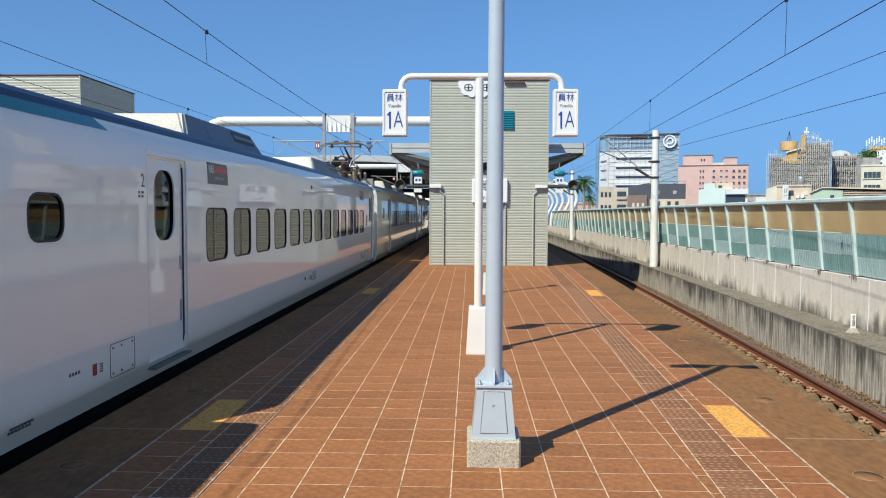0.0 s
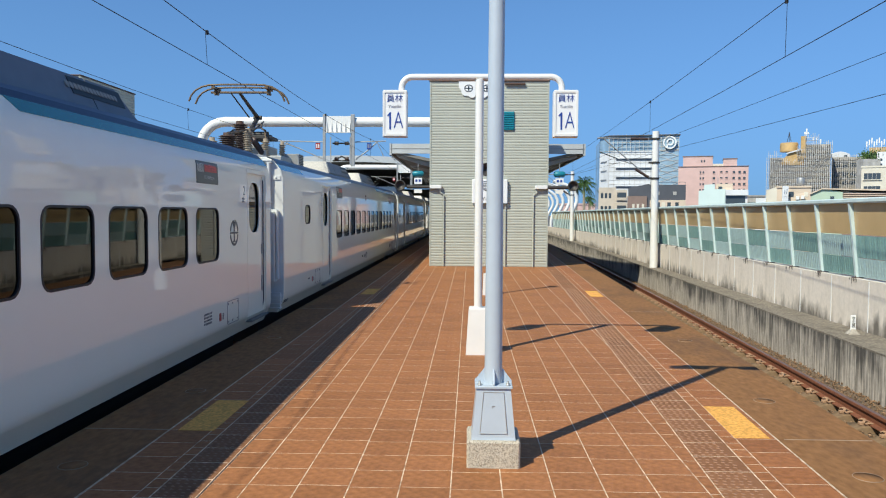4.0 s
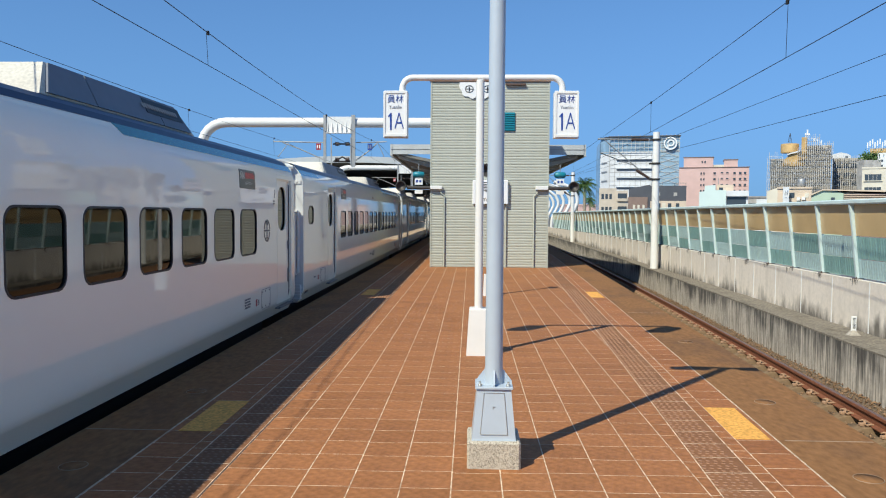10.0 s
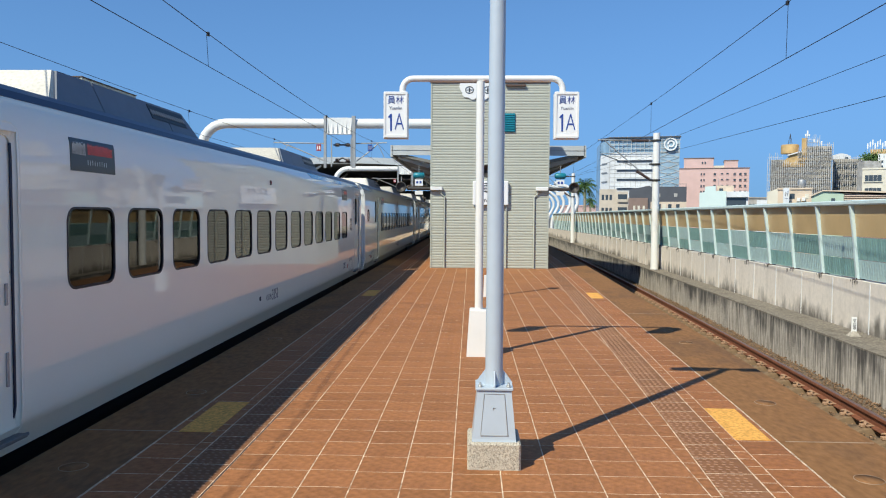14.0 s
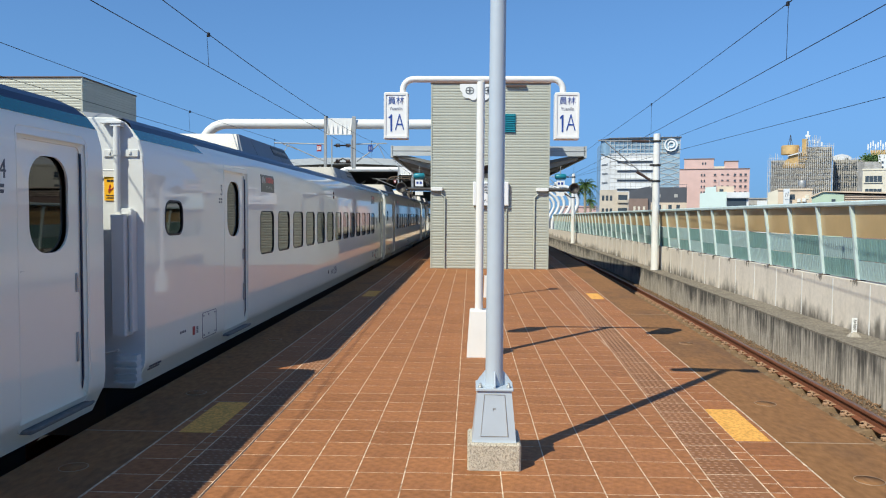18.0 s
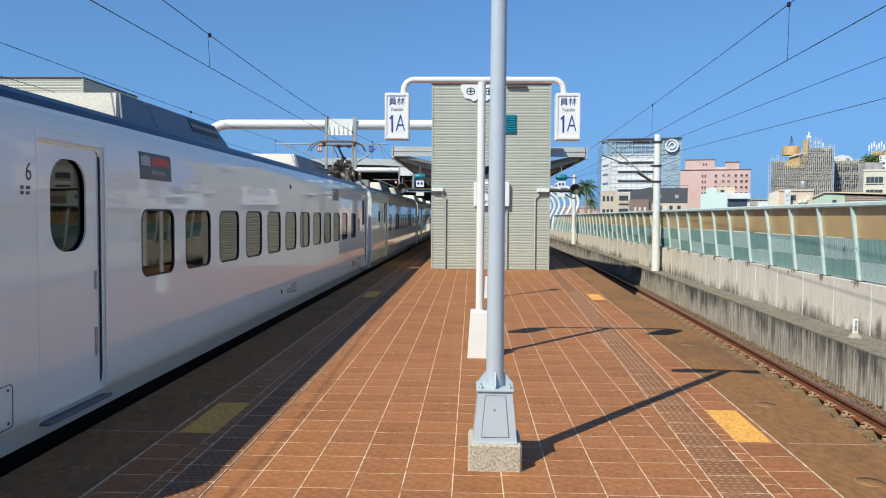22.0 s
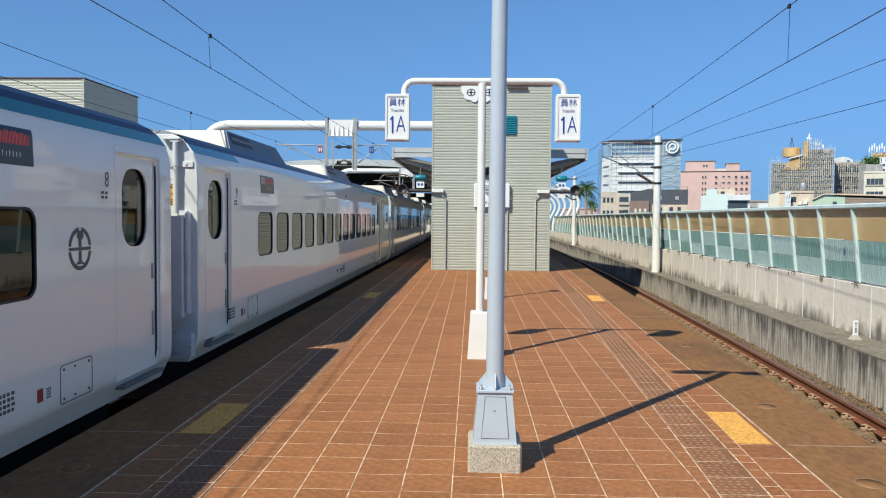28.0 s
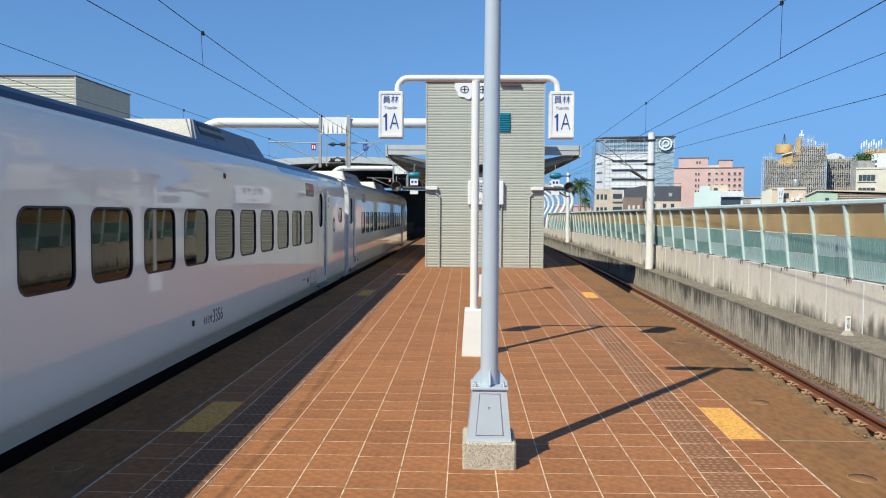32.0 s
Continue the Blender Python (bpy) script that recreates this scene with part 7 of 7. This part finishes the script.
def palm(x, y, top, spread, seed):
    rnd = random.Random(seed)
    p = thing("palm_tree", (x, y, -9.5), "tall palm with a drooping green crown", "palm tree", "palms")
    h = top + 9.5
    part("trunk", Geo().tube([(0, 0, 0), (0.1, 0, h * 0.5), (0, 0, h)], [0.28, 0.20, 0.15], 8), TRUNK, p)
    for k in range(38):
        a = 2.4 * k + rnd.uniform(-0.2, 0.2)
        up = radians(rnd.uniform(-25, 75))
        ln = spread * rnd.uniform(0.85, 1.1)
        out, rise = math.cos(up), math.sin(up)
        spine = []
        for i in range(15):
            t = i / 14
            r = ln * out * t + ln * 0.25 * t * t * (1 - out)
            spine.append(Vector((math.cos(a) * r, math.sin(a) * r, h + ln * (rise * t - 0.55 * t * t * (0.4 + out)))))
        g = Geo().tube(spine, [0.03 * spread * (1 - 0.8 * i / 14) for i in range(15)], 4)
        sd = Vector((-math.sin(a), math.cos(a), 0))
        for i in range(2, 15):
            d = (spine[i] - spine[i - 1]).normalized()
            w = spread * 0.42 * (1 - 0.75 * abs(i / 14 - 0.35)) * rnd.uniform(0.8, 1.15)
            for side in (-1, 1):
                tip = spine[i] + sd * side * w * 0.75 + d * w * 0.65 + Vector((0, 0, -w * rnd.uniform(0.25, 0.7)))
                g.add([spine[i - 1], spine[i - 1].lerp(spine[i], 0.55), tip], [(0, 1, 2)])
        part("frond", g, LEAF, p)


palm(px(1036, 330, 95)[0], 95, px(1250, 325, 95)[2], 1.75, 1)
palm(px(1022, 330, 96)[0], 96, px(1250, 331, 96)[2], 1.2, 4)
palm(px(1046, 330, 100)[0], 100, px(1250, 352, 100)[2], 1.0, 2)
sh = tagged(new("roof_shrubs"), "dark green shrubs on a flat roof", "shrub")
rnd = random.Random(8)
for k in range(4):
    g = Geo()
    cx_, cy_, cz_ = px(1538, 330, 232)[0] + k * 1.4, 234, px(1250, 272, 232)[2]
    for i in range(260):
        v = Vector((rnd.gauss(0, 0.9), rnd.gauss(0, 0.9), rnd.gauss(0, 0.7)))
        s = rnd.uniform(0.15, 0.35)
        a, b = Vector((rnd.uniform(-1, 1), rnd.uniform(-1, 1), rnd.uniform(-1, 1))) * s, Vector((rnd.uniform(-1, 1), rnd.uniform(-1, 1), rnd.uniform(-1, 1))) * s
        c = Vector((cx_, cy_, cz_)) + v
        g.add([c - a, c + b, c + a, c - b], [(0, 1, 2, 3)])
    part("shrub", g, LEAF, sh)
part("planter", Geo().box(px(1530, 330, 232)[0], px(1560, 330, 232)[0], 232, 236, -9.5, px(1250, 274, 232)[2] - 0.8), B_GREY, sh)

# ---- kilometre marker ----
SLAB_PALE = surface("mortar", (0.42, 0.38, 0.32), 0.95, grain=0.3, scale=30, stain=0.4, stain_scale=9)
mk = thing("distance_marker", (6.68, 13.25, -0.46), "small white track marker post on the walkway", "marker")
part("plate", Geo().box(-0.045, 0.045, -0.01, 0.01, 0.06, 0.33, 0.004), SIGN_WHITE, mk)
lettering("marker_text", "R=1000", 0.065, BLACK_PAINT, mk, (0.0, -0.012, 0.21), (90, 90, 0), thick=0.002, wide=0.9)
part("stem", Geo().box(-0.02, 0.02, 0.004, 0.03, 0.02, 0.30, 0.003), DARK_STEEL, mk)
part("base", Geo().rings([[(-0.10, -0.06, 0), (0.10, -0.06, 0), (0.10, 0.08, 0), (-0.10, 0.08, 0)], [(-0.03, -0.02, 0.085), (0.03, -0.02, 0.085), (0.03, 0.04, 0.085), (-0.03, 0.04, 0.085)]]), SLAB_PALE, mk, "rough mortar foot")

# ---- platform tiles, the smallest pieces ----
def tile_mesh(w, l, name, mat, top=0.0015, cut=0.0008):
    g = Geo()
    a, b = w / 2, l / 2
    g.rings([[(-a, -b, -0.02), (a, -b, -0.02), (a, b, -0.02), (-a, b, -0.02)], [(-a, -b, top - cut * 0.5), (a, -b, top - cut * 0.5), (a, b, top - cut * 0.5), (-a, b, top - cut * 0.5)], [(-a + cut * 0.6, -b + cut * 0.6, top), (a - cut * 0.6, -b + cut * 0.6, top), (a - cut * 0.6, b - cut * 0.6, top), (-a + cut * 0.6, b - cut * 0.6, top)]])
    return g


def inner_right(y):
    return edge_x(y) - 1.395


TILE_X0, P, ROW = -1.4488, 0.2995, 0.2925
tile_me = tile_mesh(P - 0.0075, ROW - 0.007, "tile", TILE).mesh("tile", TILE)
far_tiles = Geo()
rnd = random.Random(11)
count = 0
for j in range(-50, 140):
    yc = 4.472 + ROW * (j - 5)
    for i in range(0, 14):
        xc = TILE_X0 + P * i
        yy = yc + 0.008 * ((i * 7) % 5 - 2)
        if xc + P / 2 > inner_right(yy - ROW / 2) or i == 0:
            continue
        if 0 <= j < 30 and count < 300:
            part("tile", tile_me, None, platform, at=(xc, yy, rnd.uniform(-0.0001, 0.0001)))
            count += 1
        else:
            g = tile_mesh(P - 0.0075, ROW - 0.007, "t", TILE)
            far_tiles.add([(x + xc, y + yy, z) for x, y, z in g.v], g.f)
# cut tiles along the slanting inner side of the tactile strip
for j in range(-50, 140):
    yc = 4.472 + ROW * (j - 5)
    for i in range(0, 14):
        xc = TILE_X0 + P * i
        yy = yc + 0.008 * ((i * 7) % 5 - 2)
        a, e, y0, y1 = xc - P / 2 + 0.004, xc + P / 2 - 0.004, yy - ROW / 2 + 0.004, yy + ROW / 2 - 0.004
        r0, r1 = inner_right(yy - ROW / 2) + 0.002, inner_right(yy + ROW / 2) + 0.002
        if xc + P / 2 > inner_right(yy - ROW / 2) and r1 > a + 0.003:
            q = [(a, y0), (max(a + 0.001, min(e, r0)), y0), (min(e, r1), y1), (a, y1)]
            far_tiles.rings([[(x, y, -0.02) for x, y in q], [(x, y, 0.0015) for x, y in q]])
    q = [(x, yc + d) for x, d in ((-1.516, -0.142), (-1.3035, -0.142), (-1.3035, 0.142), (-1.516, 0.142))]
    far_tiles.rings([[(x, y, -0.02) for x, y in q], [(x, y, 0.0015) for x, y in q]])
part("tile_field", far_tiles, TILE, platform, "red-brown platform tiles", kind="stuff")

# tactile strips with rounded studs, and brick borders
def strip(center, y_end, wide):
    g, dots = Geo(), Geo()
    y = -12.1
    while y < y_end:
        y2 = y + 0.30
        for lo, hi, geo in ((-wide + 0.006, -0.006, g),):
            q = [(center(y + 0.005) + lo, y + 0.005), (center(y + 0.005) + hi, y + 0.005), (center(y2 - 0.005) + hi, y2 - 0.005), (center(y2 - 0.005) + lo, y2 - 0.005)]
            geo.rings([[(a, b, -0.02) for a, b in q], [(a, b, 0.0014) for a, b in q]])
        if 2.8 < y < 16:
            for r in range(6):
                for c in range(int(wide / 0.05)):
                    yy = y + 0.03 + 0.048 * r
                    xx = center(yy) - wide + 0.024 + 0.05 * c + 0.006 * (-1) ** r
                    s = 0.016
                    dots.rings([[(xx + s * math.cos(t), yy + 0.62 * s * math.sin(t) - 0.3 * s * math.cos(t), 0.0) for t in (0, 1.05, 2.09, 3.14, 4.19, 5.24)], [(xx + s * 0.7 * math.cos(t), yy + s * 0.42 * math.sin(t) - 0.2 * s * math.cos(t), 0.0045) for t in (0, 1.05, 2.09, 3.14, 4.19, 5.24)]])
        y = y2
    part("tactile_slabs", g, TACTILE, platform, "brown tactile warning slabs", kind="stuff")
    part("tactile_studs", dots, TACTILE_STUD, platform, "pale worn tactile studs", kind="stuff")


TACTILE_STUD = surface("tactile_stud", (0.305, 0.155, 0.082), 0.6, grain=0.15, scale=30)
strip(lambda y: edge_x(y) - 1.09, 40, 0.30)
strip(lambda y: -1.531, 40, 0.265)


def border(lo, hi, d, name, label, shift=0.0):
    g = Geo()
    y = -12.1 + shift
    while y < 42:
        q = [(lo(y + 0.004) + 0.004, y + 0.004), (hi(y + 0.004) - 0.004, y + 0.004), (hi(y + d - 0.004) - 0.004, y + d - 0.005), (lo(y + d - 0.004) + 0.004, y + d - 0.005)]
        g.rings([[(a, b, -0.02) for a, b in q], [(a, b, 0.0014) for a, b in q]])
        y += d
    part(name, g, TILE_BRICK, platform, label, kind="stuff")


border(lambda y: edge_x(y) - 1.09, lambda y: edge_x(y) - 0.985, 0.15, "border_bricks", "narrow red border bricks")
border(lambda y: edge_x(y) - 0.985, lambda y: edge_x(y) - 0.693, 0.30, "border_tiles", "red border tiles", 0.1)
border(lambda y: -1.885, lambda y: -1.797, 0.15, "border_bricks", "narrow red border bricks")
border(lambda y: -2.198, lambda y: -1.885, 0.30, "border_tiles", "red border tiles", 0.1)

part("joint_filler", Geo().box(-1.531, -1.518, -12.0, 42.0, -0.01, 0.0016), BROWN_PAINT, platform, "dark joint beside the tactile strip")


# ---- motion ----
# seconds and the place of the second car's leading end along the track
TRAIN = [
    (0, 4.363),
    (0.5, 2.878),
    (1, 1.392),
    (1.5, -0.094),
    (2, -1.581),
    (2.5, -3.067),
    (3, -4.551),
    (3.5, -6.030),
    (4, -7.504),
    (4.5, -8.973),
    (5, -10.436),
    (5.5, -11.894),
    (6, -13.349),
    (6.5, -14.802),
    (7, -16.256),
    (7.5, -17.711),
    (8, -19.167),
    (8.5, -20.623),
    (9, -22.080),
    (9.5, -23.536),
    (10, -24.988),
    (10.5, -26.435),
    (11, -27.871),
    (11.5, -29.297),
    (12, -30.714),
    (12.5, -32.127),
    (13, -33.542),
    (13.5, -34.969),
    (14, -36.417),
    (14.5, -37.900),
    (15, -39.429),
    (15.5, -41.018),
    (16, -42.683),
    (16.5, -44.439),
    (17, -46.302),
    (17.5, -48.290),
    (18, -50.415),
    (18.5, -52.692),
    (19, -55.145),
    (19.5, -57.788),
    (20, -60.604),
    (20.5, -63.563),
    (21, -66.647),
    (21.5, -69.852),
    (22, -73.196),
    (22.5, -76.700),
    (23, -80.370),
    (23.5, -84.200),
    (24, -88.177),
    (24.5, -92.291),
    (25, -96.534),
    (25.5, -100.908),
    (26, -105.420),
    (26.5, -110.075),
    (27, -114.874),
    (27.5, -119.817),
    (28, -124.905),
    (28.5, -130.139),
    (29, -135.524),
    (29.5, -141.059),
    (30, -146.749),
    (30.5, -152.598),
    (31, -158.600),
    (31.5, -164.748),
    (32, -171.041),
]


def motions():
    for k, car in CARS.items():
        walk(car, [(t, pose(SIDE_X, s + (k - 2) * CAR_STEP + (0.12 if k > 8 else 0.0), 0)) for t, s in TRAIN])


motions()
